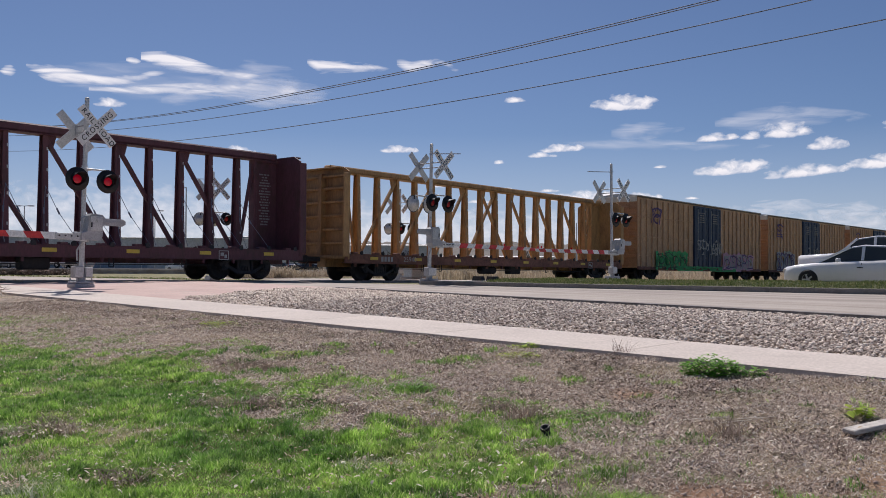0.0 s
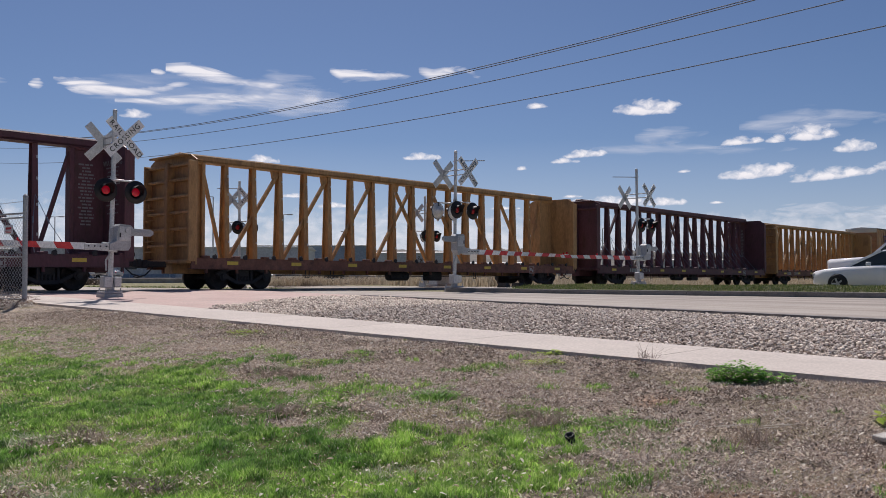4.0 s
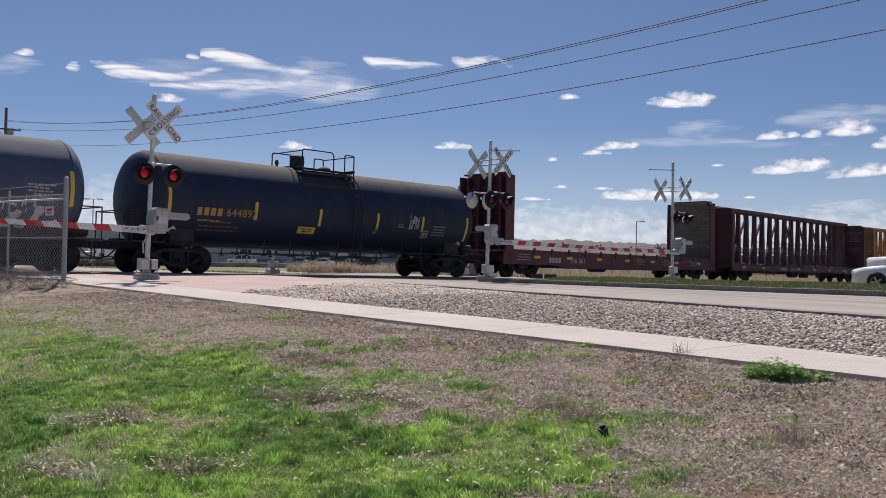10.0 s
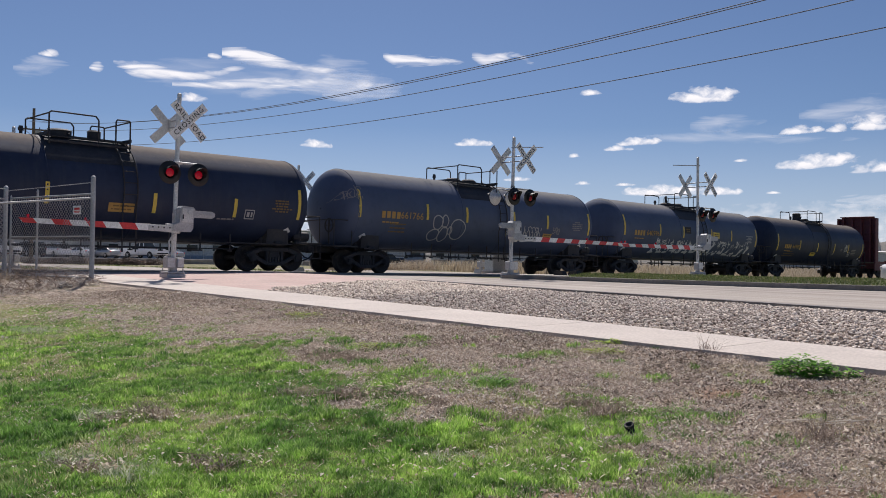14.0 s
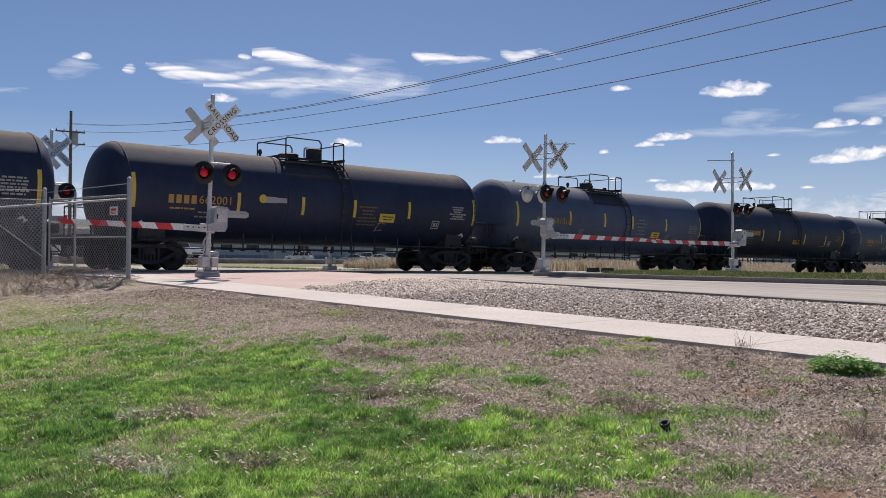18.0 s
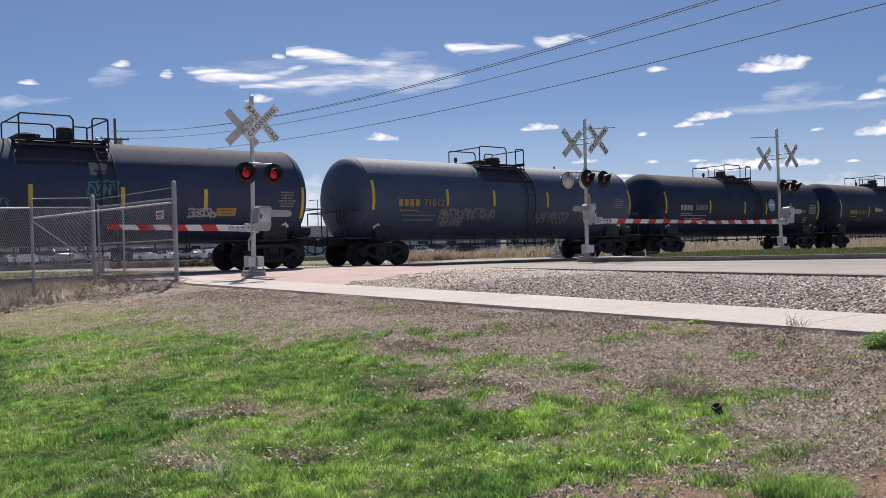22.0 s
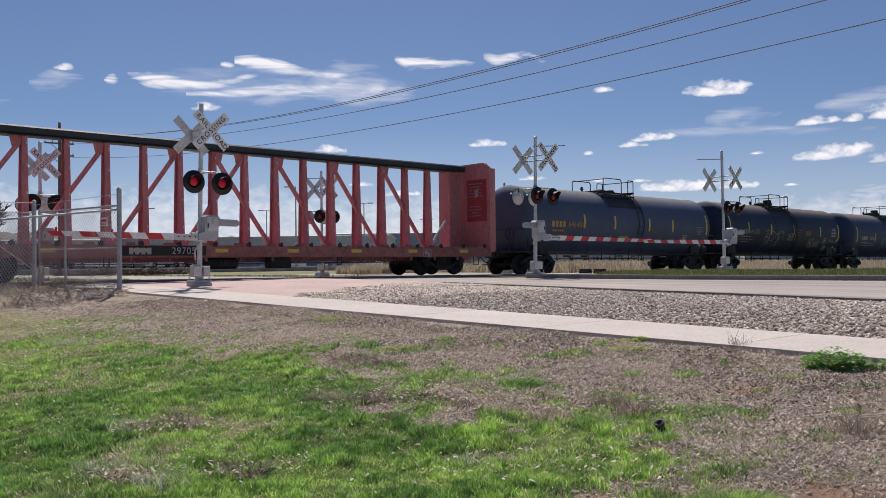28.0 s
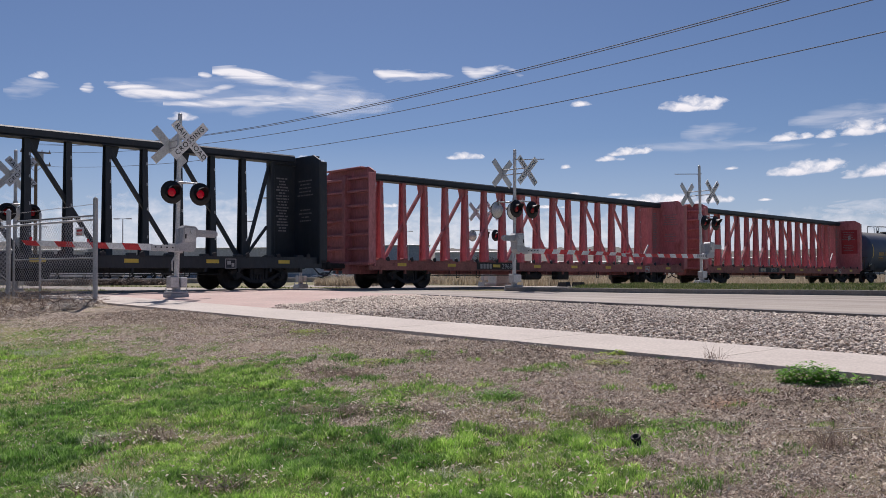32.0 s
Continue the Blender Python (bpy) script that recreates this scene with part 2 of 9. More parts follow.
def glass(name, tint=(0.055, 0.065, 0.070)):
    m, t, p = blank(name)
    p.inputs["Base Color"].default_value = (*tint, 1)
    p.inputs["Roughness"].default_value = 0.04
    p.inputs["Specular IOR Level"].default_value = 0.3
    n = noise_of(t, coords(t), 3.0)
    t.links.new(ramp_of(t, n, (0.3, (0.03,) * 3), (0.7, (0.10,) * 3)), p.inputs["Roughness"])
    return m


def road_material():
    """Bleached asphalt, darker along the wheel tracks."""
    m, t, p = blank("worn_asphalt")
    tc = t.nodes.new("ShaderNodeTexCoord").outputs["Object"]
    mp = t.nodes.new("ShaderNodeMapping")
    mp.inputs["Rotation"].default_value = (0, 0, radians(-137.6))
    mp2 = t.nodes.new("ShaderNodeMapping")
    mp2.inputs["Scale"].default_value = (0.03, 1.1, 1.0)
    t.links.new(tc, mp.inputs[0])
    t.links.new(mp.outputs[0], mp2.inputs[0])
    streak, blot, grit = noise_of(t, mp2.outputs[0], 1.6, 5), noise_of(t, tc, 0.35, 5), noise_of(t, tc, 55.0, 3)
    col = ramp_of(t, streak, (0.36, (0.27, 0.235, 0.205)), (0.5, (0.36, 0.315, 0.275)), (0.64, (0.43, 0.385, 0.335)))
    col = mix_of(t, 0.6, col, ramp_of(t, blot, (0.3, (0.8,) * 3), (0.7, (1.12,) * 3)), "MULTIPLY")
    col = mix_of(t, 0.7, col, ramp_of(t, grit, (0.3, (0.75,) * 3), (0.7, (1.2,) * 3)), "MULTIPLY")
    t.links.new(col, p.inputs["Base Color"])
    p.inputs["Roughness"].default_value = 0.92
    bump_of(t, p, grit, 0.3, 0.01)
    return m


CLOUD = 0.95
MAT = {
    "ground": ground_material(),
    "asphalt": road_material(),
    "concrete": surf("pale_concrete", (0.52, 0.46, 0.41), (0.60, 0.535, 0.475), 0.9, big=0.5, fine=30, bump=0.12, dirt=(0.40, 0.36, 0.32), amount=0.2),
    # Blotched, and dark enough to carry the shade on the median kerb's face.
    "kerb": surf("kerb_concrete", (0.21, 0.195, 0.18), (0.28, 0.262, 0.245), 0.92, big=0.9, fine=25, bump=0.2, dirt=(0.14, 0.13, 0.12), amount=0.5),
    "pink": surf("red_stamped_paving", (0.48, 0.335, 0.295), (0.56, 0.42, 0.375), 0.9, big=0.6, fine=18, bump=0.3, dirt=(0.42, 0.34, 0.30), amount=0.5),
    # Bed under the loose stones: shade of the gaps put into its colour.
    "stone": surf("gap_shade_stone", (0.15, 0.128, 0.108), (0.24, 0.207, 0.178), 0.85, big=5, fine=40, bump=0.25, dirt=(0.22, 0.19, 0.165), amount=0.4),
    "galv": surf("galvanised_steel", (0.40, 0.41, 0.42), (0.50, 0.51, 0.52), 0.6, 0.3, big=2, fine=30, bump=0.05),
    "wire": surf("dull_fence_wire", (0.40, 0.41, 0.43), (0.50, 0.51, 0.53), 0.6, 0.35, big=2, fine=30, bump=0.0),
    "alu": surf("aluminium_paint", (0.56, 0.57, 0.57), (0.66, 0.66, 0.65), 0.45, 0.35, big=2, fine=25, bump=0.05, dirt=(0.35, 0.34, 0.32), amount=0.2),
    "white": surf("white_reflective_sheet", (0.84, 0.84, 0.83), (0.90, 0.90, 0.89), 0.4, big=2, fine=20, bump=0.0),
    "black": plain("black_paint", (0.012, 0.012, 0.014), 0.6),
    "letter": plain("black_letter", (0.02, 0.02, 0.022), 0.5),
    "red": surf("red_reflective_sheet", (0.62, 0.035, 0.04), (0.70, 0.05, 0.05), 0.4, big=3, fine=20, bump=0.0),
    "lamp": plain("red_lamp_lens", (0.30, 0.004, 0.012), 0.25, glow=(1.0, 0.01, 0.05), power=0.11),
    "lampoff": plain("red_lamp_lens_dim", (0.25, 0.01, 0.015), 0.2, glow=(1.0, 0.03, 0.05), power=0.02),
    "rail": surf("rail_steel", (0.20, 0.15, 0.12), (0.30, 0.25, 0.22), 0.5, 0.6, big=2, fine=20),
    "wheel": surf("wheel_iron", (0.028, 0.024, 0.023), (0.052, 0.044, 0.041), 0.7, 0.3, big=2, fine=20, dirt=(0.11, 0.085, 0.07), amount=0.35),
    "frame": surf("black_running_gear", (0.025, 0.025, 0.029), (0.046, 0.045, 0.048), 0.75, big=1.5, fine=18, dirt=(0.07, 0.058, 0.05), amount=0.3),
    "brown": surf("brown_car_paint", (0.103, 0.037, 0.049), (0.138, 0.054, 0.066), 0.6, big=0.8, fine=14, dirt=(0.06, 0.038, 0.03), amount=0.45, stretch=(1, 1, 0.4)),
    "oxide": surf("oxide_car_paint", (0.105, 0.022, 0.034), (0.140, 0.032, 0.045), 0.6, big=0.8, fine=14, dirt=(0.10, 0.04, 0.035), amount=0.4, stretch=(1, 1, 0.4)),
    "yellow": surf("ochre_car_paint", (0.42, 0.235, 0.09), (0.51, 0.30, 0.128), 0.6, big=0.7, fine=14, dirt=(0.20, 0.105, 0.05), amount=0.5, stretch=(1, 1, 0.35)),
    "coral": surf("faded_red_car_paint", (0.50, 0.170, 0.180), (0.58, 0.23, 0.238), 0.65, big=0.7, fine=14, dirt=(0.30, 0.085, 0.06), amount=0.35, stretch=(1, 1, 0.35)),
    "rustsill": surf("rusty_sill_paint", (0.17, 0.075, 0.055), (0.26, 0.12, 0.085), 0.75, big=1.2, fine=12, dirt=(0.07, 0.04, 0.035), amount=0.5),
    "coralsill": surf("worn_coral_sill_paint", (0.33, 0.125, 0.11), (0.42, 0.175, 0.15), 0.75, big=1.2, fine=12, dirt=(0.16, 0.07, 0.06), amount=0.5),
    "redpanel": surf("dark_red_panel_paint", (0.33, 0.035, 0.045), (0.40, 0.055, 0.06), 0.6, big=1, fine=12),
    "ink": surf("black_car_paint", (0.020, 0.025, 0.031), (0.034, 0.041, 0.050), 0.5, big=0.8, fine=14, dirt=(0.05, 0.048, 0.045), amount=0.3, stretch=(1, 1, 0.35)),
    "blue": surf("dark_blue_door_paint", (0.012, 0.03, 0.075), (0.02, 0.045, 0.10), 0.5, big=1, fine=14, dirt=(0.06, 0.06, 0.07), amount=0.3),
    "roof": surf("pale_roof_sheet", (0.62, 0.61, 0.58), (0.72, 0.71, 0.68), 0.6, big=1, fine=12, dirt=(0.42, 0.38, 0.33), amount=0.4),
    "planks": surf("weathered_boards", (0.13, 0.10, 0.08), (0.20, 0.16, 0.125), 0.85, big=1.2, fine=9, bump=0.4, dirt=(0.08, 0.065, 0.055), amount=0.5, stretch=(1, 0.3, 2.0)),
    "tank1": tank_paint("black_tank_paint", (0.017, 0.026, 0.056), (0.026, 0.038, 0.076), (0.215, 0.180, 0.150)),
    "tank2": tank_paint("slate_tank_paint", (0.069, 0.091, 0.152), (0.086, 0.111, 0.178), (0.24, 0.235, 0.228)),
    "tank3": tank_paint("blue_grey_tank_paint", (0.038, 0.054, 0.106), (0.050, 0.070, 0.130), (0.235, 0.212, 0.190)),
    # Top dust whitened so the sun's gleam is painted into its colour.
    "tank4": tank_paint("gleam_topped_slate_paint", (0.066, 0.091, 0.150), (0.084, 0.113, 0.178), (0.60, 0.60, 0.58)),
    "spill": surf("oily_spill_paint", (0.020, 0.022, 0.030), (0.032, 0.033, 0.040), 0.7, big=1.5, fine=12, dirt=(0.06, 0.055, 0.05), amount=0.3),
    "strip": plain("yellow_reflector", (0.72, 0.53, 0.08), 0.45),
    "ochre_letter": plain("ochre_letter", (0.50, 0.30, 0.08), 0.6),
    "tan": surf("tan_box_car_paint", (0.55, 0.325, 0.185), (0.62, 0.39, 0.235), 0.6, big=0.7, fine=14, dirt=(0.26, 0.16, 0.085), amount=0.45, stretch=(1, 1, 0.3)),
    "orange": surf("orange_end_paint", (0.42, 0.22, 0.11), (0.48, 0.27, 0.14), 0.6, big=0.9, fine=14, dirt=(0.24, 0.13, 0.06), amount=0.4),
    "cream": plain("cream_end_cap", (0.68, 0.64, 0.55), 0.6),
    "pale_letter": plain("pale_letter", (0.42, 0.42, 0.42), 0.6),
    "dim_letter": plain("worn_pale_letter", (0.26, 0.25, 0.25), 0.7),
    "dim_ochre": plain("worn_ochre_letter", (0.20, 0.13, 0.045), 0.7),
    "pale_spray": plain("chalky_spray", (0.66, 0.67, 0.68), 0.7),
    "teal_spray": plain("teal_spray", (0.10, 0.26, 0.28), 0.6),
    "badge_blue": plain("pale_blue_emblem", (0.34, 0.47, 0.58), 0.5),
    "green_spray": plain("green_spray", (0.05, 0.45, 0.14), 0.6),
    "dark_green_spray": plain("dark_green_spray", (0.015, 0.10, 0.04), 0.6),
    "pink_spray": plain("pink_spray", (0.62, 0.33, 0.45), 0.6),
    "purple_spray": plain("purple_spray", (0.10, 0.05, 0.17), 0.6),
    "carwhite": surf("white_car_paint", (0.84, 0.84, 0.84), (0.88, 0.88, 0.88), 0.15, big=1, fine=8, bump=0.0, grit=0.06),
    "carsilver": surf("silver_car_paint", (0.36, 0.37, 0.38), (0.44, 0.45, 0.46), 0.25, 0.5, big=1, fine=8, bump=0.0, grit=0.06),
    "cardark": surf("dark_car_paint", (0.02, 0.025, 0.035), (0.03, 0.035, 0.045), 0.22, big=1, fine=8, bump=0.0, grit=0.06),
    "carred": surf("maroon_car_paint", (0.14, 0.02, 0.02), (0.19, 0.03, 0.03), 0.22, big=1, fine=8, bump=0.0, grit=0.06),
    "glass": glass("car_glass"),
    "tyre": surf("tyre_rubber", (0.018,) * 3, (0.03,) * 3, 0.85, big=4, fine=30),
    "wall": surf("pale_metal_cladding", (0.46, 0.48, 0.50), (0.54, 0.56, 0.57), 0.6, big=0.2, fine=3, bump=0.0),
    "wallblue": surf("blue_grey_cladding", (0.22, 0.28, 0.36), (0.28, 0.34, 0.42), 0.6, big=0.2, fine=3, bump=0.0),
    "wood": surf("weathered_pole_wood", (0.14, 0.105, 0.08), (0.20, 0.155, 0.12), 0.9, big=2, fine=14, bump=0.3, stretch=(1, 1, 0.2)),
    "cable": plain("cable", (0.19, 0.21, 0.26), 0.8),
    "bark": surf("bare_bark", (0.12, 0.09, 0.07), (0.19, 0.15, 0.12), 0.95, big=3, fine=20),
    "hill": surf("far_grassy_hill", (0.10, 0.095, 0.085), (0.165, 0.145, 0.125), 0.95, big=0.012, fine=0.15, bump=0.0, dirt=(0.06, 0.065, 0.05), amount=0.6),
    "blade": foliage("grass_blades", (0.17, 0.29, 0.062), (0.24, 0.43, 0.088), (0.31, 0.53, 0.114), (0.38, 0.61, 0.145), (0.48, 0.67, 0.205), (0.70, 0.74, 0.44), through=0.5, patch=((0.50, 0.62, 0.64), (0.46, 0.54, 0.19))),
    "dryblade": foliage("yellowed_grass_blades", (0.44, 0.42, 0.22), (0.58, 0.54, 0.33), (0.70, 0.65, 0.44), (0.30, 0.42, 0.12), (0.24, 0.40, 0.09), through=0.5),
    "wispy": foliage("grey_green_blades", (0.34, 0.40, 0.24), (0.52, 0.55, 0.40), (0.66, 0.66, 0.54), (0.20, 0.32, 0.10), through=0.5),
    "verge": foliage("verge_blades", (0.075, 0.115, 0.034), (0.12, 0.17, 0.05), (0.18, 0.215, 0.075), (0.30, 0.27, 0.13), through=0.35),
    "chip": foliage("bark_chips", (0.14, 0.102, 0.082), (0.56, 0.445, 0.37), (0.82, 0.69, 0.585), (0.36, 0.272, 0.22), (0.97, 0.89, 0.81), through=0.3),
    "straw": foliage("dead_straw", (0.22, 0.162, 0.12), (0.58, 0.465, 0.37), (0.80, 0.69, 0.57), (0.96, 0.90, 0.80), (0.40, 0.305, 0.235), (0.88, 0.78, 0.65), through=0.4),
    "paleboard": surf("bleached_board", (0.44, 0.41, 0.37), (0.58, 0.55, 0.50), 0.85, big=3, fine=12, bump=0.4, dirt=(0.26, 0.22, 0.19), amount=0.4, stretch=(1, 4, 4)),
    # Dark base colour holds the shade beneath the median's grass blades.
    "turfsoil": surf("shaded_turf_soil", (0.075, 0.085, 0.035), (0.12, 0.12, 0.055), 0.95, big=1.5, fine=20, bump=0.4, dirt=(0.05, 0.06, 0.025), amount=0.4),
    "drygrass": foliage("tall_dry_grass", (0.34, 0.27, 0.19), (0.50, 0.42, 0.31), (0.62, 0.54, 0.43), through=0.4),
    "deadleaf": foliage("pale_dead_leaves", (0.60, 0.52, 0.45), (0.84, 0.79, 0.72), (0.44, 0.35, 0.29), through=0.45),
    "leaf": foliage("weed_leaves", (0.11, 0.27, 0.04), (0.20, 0.42, 0.07), (0.32, 0.54, 0.11), through=0.5),
    "limeleaf": foliage("lime_weed_leaves", (0.28, 0.42, 0.05), (0.42, 0.54, 0.08), (0.55, 0.60, 0.14), through=0.5),
    "twig": foliage("brown_twigs", (0.20, 0.14, 0.11), (0.36, 0.28, 0.23), (0.60, 0.51, 0.44), through=0.3),
}


def haze_material():
    """Low horizon haze painted as a glowing see-through band, thinning out upward."""
    m, t, p = blank("horizon_haze")
    t.nodes.remove(p)
    att = t.nodes.new("ShaderNodeAttribute")
    att.attribute_name = "spot"
    sc = t.nodes.new("ShaderNodeSeparateColor")
    t.links.new(att.outputs["Color"], sc.inputs[0])
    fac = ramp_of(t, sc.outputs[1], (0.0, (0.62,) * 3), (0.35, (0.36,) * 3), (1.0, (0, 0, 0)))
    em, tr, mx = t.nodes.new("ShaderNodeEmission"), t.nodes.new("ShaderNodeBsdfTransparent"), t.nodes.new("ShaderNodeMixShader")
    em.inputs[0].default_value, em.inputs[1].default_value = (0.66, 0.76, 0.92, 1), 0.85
    for a, b in ((fac, mx.inputs[0]), (tr.outputs[0], mx.inputs[1]), (em.outputs[0], mx.inputs[2]), (mx.outputs[0], t.nodes["Material Output"].inputs[0])):
        t.links.new(a, b)
    return m


MAT["haze"] = haze_material()
# Broad glowing cards paint horizon haze as well as low cloud.
MAT["bank"] = cloud_material("low_cloud_and_haze", 1.1, False, False, True)
MAT["plume"], MAT["veil"] = cloud_material("bright_plume_cloud", 0.6, True, plume=0.95), cloud_material("thin_veil_cloud", 0.9, True, plume=0.42)
MAT["faint"] = cloud_material("faint_veil_cloud", 1.0, True, plume=0.24)
MAT["wisp"], MAT["puff"] = cloud_material("wispy_cloud", 0.85, True), cloud_material("puffy_cloud", 0.5, False)


# ---------------------------------------------------------------- mesh helpers
class Shape:
    """Gathers boxes, rods and plates, then becomes one mesh."""

    def __init__(self):
        self.v, self.f, self.s = [], [], []

    def add(self, verts, faces, smooth=False):
        k = len(self.v)
        self.v += [tuple(p) for p in verts]
        self.f += [tuple(i + k for i in f) for f in faces]
        self.s += [smooth] * len(faces)
        return self

    def box(self, c, size, ch=0.0, m=None):
        h = [x / 2 for x in size]
        ch = min(ch, min(h) * 0.45)
        c = Vector(c)
        if ch <= 0:
            vs = [Vector((x * h[0], y * h[1], z * h[2])) for x in (-1, 1) for y in (-1, 1) for z in (-1, 1)]
            fs = [(0, 1, 3, 2), (4, 6, 7, 5), (0, 4, 5, 1), (2, 3, 7, 6), (0, 2, 6, 4), (1, 5, 7, 3)]
        else:
            vs, ids = [], {}
            for sx in (-1, 1):
                for sy in (-1, 1):
                    for sz in (-1, 1):
                        for a in range(3):
                            p = [s * (h[i] - (0 if i == a else ch)) for i, s in enumerate((sx, sy, sz))]
                            ids[(sx, sy, sz, a)] = len(vs)
                            vs.append(Vector(p))
            fs = []

            def cid(s, a):
                return ids[(s[0], s[1], s[2], a)]
            for a in range(3):
                b, d = (a + 1) % 3, (a + 2) % 3
                for s in (-1, 1):
                    q = []
                    for sb, sd in ((-1, -1), (1, -1), (1, 1), (-1, 1)):
                        k = [0, 0, 0]
                        k[a], k[b], k[d] = s, sb, sd
                        q.append(cid(k, a))
                    fs.append(q if s > 0 else q[::-1])
                for sa in (-1, 1):
                    for sb in (-1, 1):
                        k0, k1 = [0, 0, 0], [0, 0, 0]
                        k0[a], k0[b], k0[d] = sa, sb, -1
                        k1[a], k1[b], k1[d] = sa, sb, 1
                        q = [cid(k0, a), cid(k0, b), cid(k1, b), cid(k1, a)]
                        fs.append(q if sa * sb > 0 else q[::-1])
            for sx in (-1, 1):
                for sy in (-1, 1):
                    for sz in (-1, 1):
                        q = [cid((sx, sy, sz), a) for a in range(3)]
                        fs.append(q if sx * sy * sz > 0 else q[::-1])
        if m is not None:
            vs = [m @ p for p in vs]
        return self.add([p + c for p in vs], fs)

    def rod(self, a, b, r, r2=None, n=8, caps=True):
        a, b = Vector(a), Vector(b)
        r2 = r if r2 is None else r2
        w = (b - a).normalized()
        x = w.cross((0, 0, 1) if abs(w.z) < 0.9 else (1, 0, 0)).normalized()
        y = w.cross(x)
        ring = [x * math.cos(2 * math.pi * i / n) + y * math.sin(2 * math.pi * i / n) for i in range(n)]
        vs = [a + q * r for q in ring] + [b + q * r2 for q in ring]
        self.add(vs, [(i, (i + 1) % n, n + (i + 1) % n, n + i) for i in range(n)], n > 4)
        if caps:
            self.add([a + q * r for q in ring], [tuple(range(n))[::-1]])
            self.add([b + q * r2 for q in ring], [tuple(range(n))])
        return self

    def bar(self, a, b, w, h, ch=0.0):
        """A straight bar of square section w x h from a to b."""
        a, b = Vector(a), Vector(b)
        d = b - a
        z = d.normalized()
        x = z.cross((0, 1, 0) if abs(z.y) < 0.95 else (1, 0, 0)).normalized()
        y = z.cross(x)
        m = Matrix((x, y, z)).transposed()
        return self.box((a + b) / 2, (w, h, d.length), ch, m)

    def pipe(self, pts, r, n=6):
        for a, b in zip(pts, pts[1:]):
            self.rod(a, b, r, n=n)
        return self

    def prism(self, poly, y0, y1):
        """A plate: outline in x and z, from y0 to y1."""
        n = len(poly)
        vs = [(x, y0, z) for x, z in poly] + [(x, y1, z) for x, z in poly]
        return self.add(vs, [tuple(range(n)), tuple(range(n, 2 * n))[::-1]] + [(i, i + n, (i + 1) % n + n, (i + 1) % n) for i in range(n)])

    def lathe(self, prof, n=40, m=None):
        """Turned about the x axis: (x, radius) from end to end."""
        vs = []
        for x, r in prof:
            vs += [Vector((x, r * math.cos(2 * math.pi * i / n), r * math.sin(2 * math.pi * i / n))) for i in range(n)]
        if m is not None:
            vs = [m @ p for p in vs]
        k = len(prof)
        return self.add(vs, [(j * n + i, j * n + (i + 1) % n, (j + 1) * n + (i + 1) % n, (j + 1) * n + i) for j in range(k - 1) for i in range(n)], True)

    def mesh(self, name, mat):
        me = bpy.data.meshes.new(name)
        me.from_pydata(self.v, [], self.f)
        me.polygons.foreach_set("use_smooth", self.s)
        me.materials.append(MAT[mat] if isinstance(mat, str) else mat)
        me.update()
        return me


def part(name, shape, mat, parent, label="", at=None):
    me = shape.mesh(name, mat) if isinstance(shape, Shape) else shape
    ob = new(name, me)
    ob.parent = parent
    if at is not None:
        ob.matrix_local = at
    if label:
        tagged(ob, label)
    return ob


def thing(name, label, category, group="", kind="", at=None):
    ob = new(name)
    ob.empty_display_size = 0.2
    if at is not None:
        ob.matrix_world = at
    return tagged(ob, label, category, group, kind)


def swarm(name, mat, verts, faces):
    """One mesh from arrays of points and of triangles."""
    verts, faces = np.asarray(verts, np.float32), np.asarray(faces, np.int32)
    me = bpy.data.meshes.new(name)
    me.vertices.add(len(verts))
    me.vertices.foreach_set("co", verts.ravel())
    me.loops.add(faces.size)
    me.loops.foreach_set("vertex_index", faces.ravel())
    me.polygons.add(len(faces))
    me.polygons.foreach_set("loop_start", np.arange(0, faces.size, 3, dtype=np.int32))
    me.update(calc_edges=True)
    me.materials.append(MAT[mat])
    return me


LETTERS = {}


def letters(body, size, mat, spacing=1.0):
    key = (body, size, mat, spacing)
    if key not in LETTERS:
        cu = bpy.data.curves.new("letters", "FONT")
        cu.body, cu.size, cu.align_x, cu.align_y, cu.extrude, cu.space_character = body, size, "CENTER", "CENTER", 0.003, spacing
        ob = bpy.data.objects.new("letters", cu)
        scene.collection.objects.link(ob)
        bpy.context.view_layer.update()
        me = bpy.data.meshes.new_from_object(ob.evaluated_get(bpy.context.evaluated_depsgraph_get()))
        bpy.data.objects.remove(ob)
        me.materials.clear()
        me.materials.append(MAT[mat])
        LETTERS[key] = me
    return LETTERS[key]


rng = np.random.default_rng(7)


# ---------------------------------------------------------------- the lie of the land
# u runs across the road away from the lawn, v along it towards the crossing
UX, UY = 0.674, 0.739


def uv(u, v):
    return UX * u - UY * v, UY * u + UX * v


def slope(x, y):
    return np.minimum(-0.5886 - 0.0042 * x + 0.0221 * y, 0.03)


def ground_z(x, y):
    u = UX * x + UY * y
    z = slope(x, y)
    low = 0.028 + 0.062 * np.clip(7.7 - u, 0, 9)
    rise = np.clip((7.72 - u) / 0.06, 0, 1)
    dip = 0.0085 * np.clip(u - 22.0, 0, 60) * np.clip((36.0 - np.abs(-TY * x + TX * y - OFFSET)) / 18.0, 0, 1)
    return z - low * rise - 0.13 * (1 - rise) - dip


TRACK = radians(49.93)
TX, TY = math.cos(TRACK), math.sin(TRACK)
OFFSET, RAIL = 27.2, 0.06
FALL, FALL0, FALL1 = 0.0063, 11.0, 72.0  # the line falls gently past the crossing


def on_track(s, d=0.0, z=RAIL):
    """A place s metres along the track and d metres beyond its middle."""
    return Vector((TX * s - TY * (OFFSET + d), TY * s + TX * (OFFSET + d), z + 0.056 - FALL * min(max(s, FALL0), FALL1)))


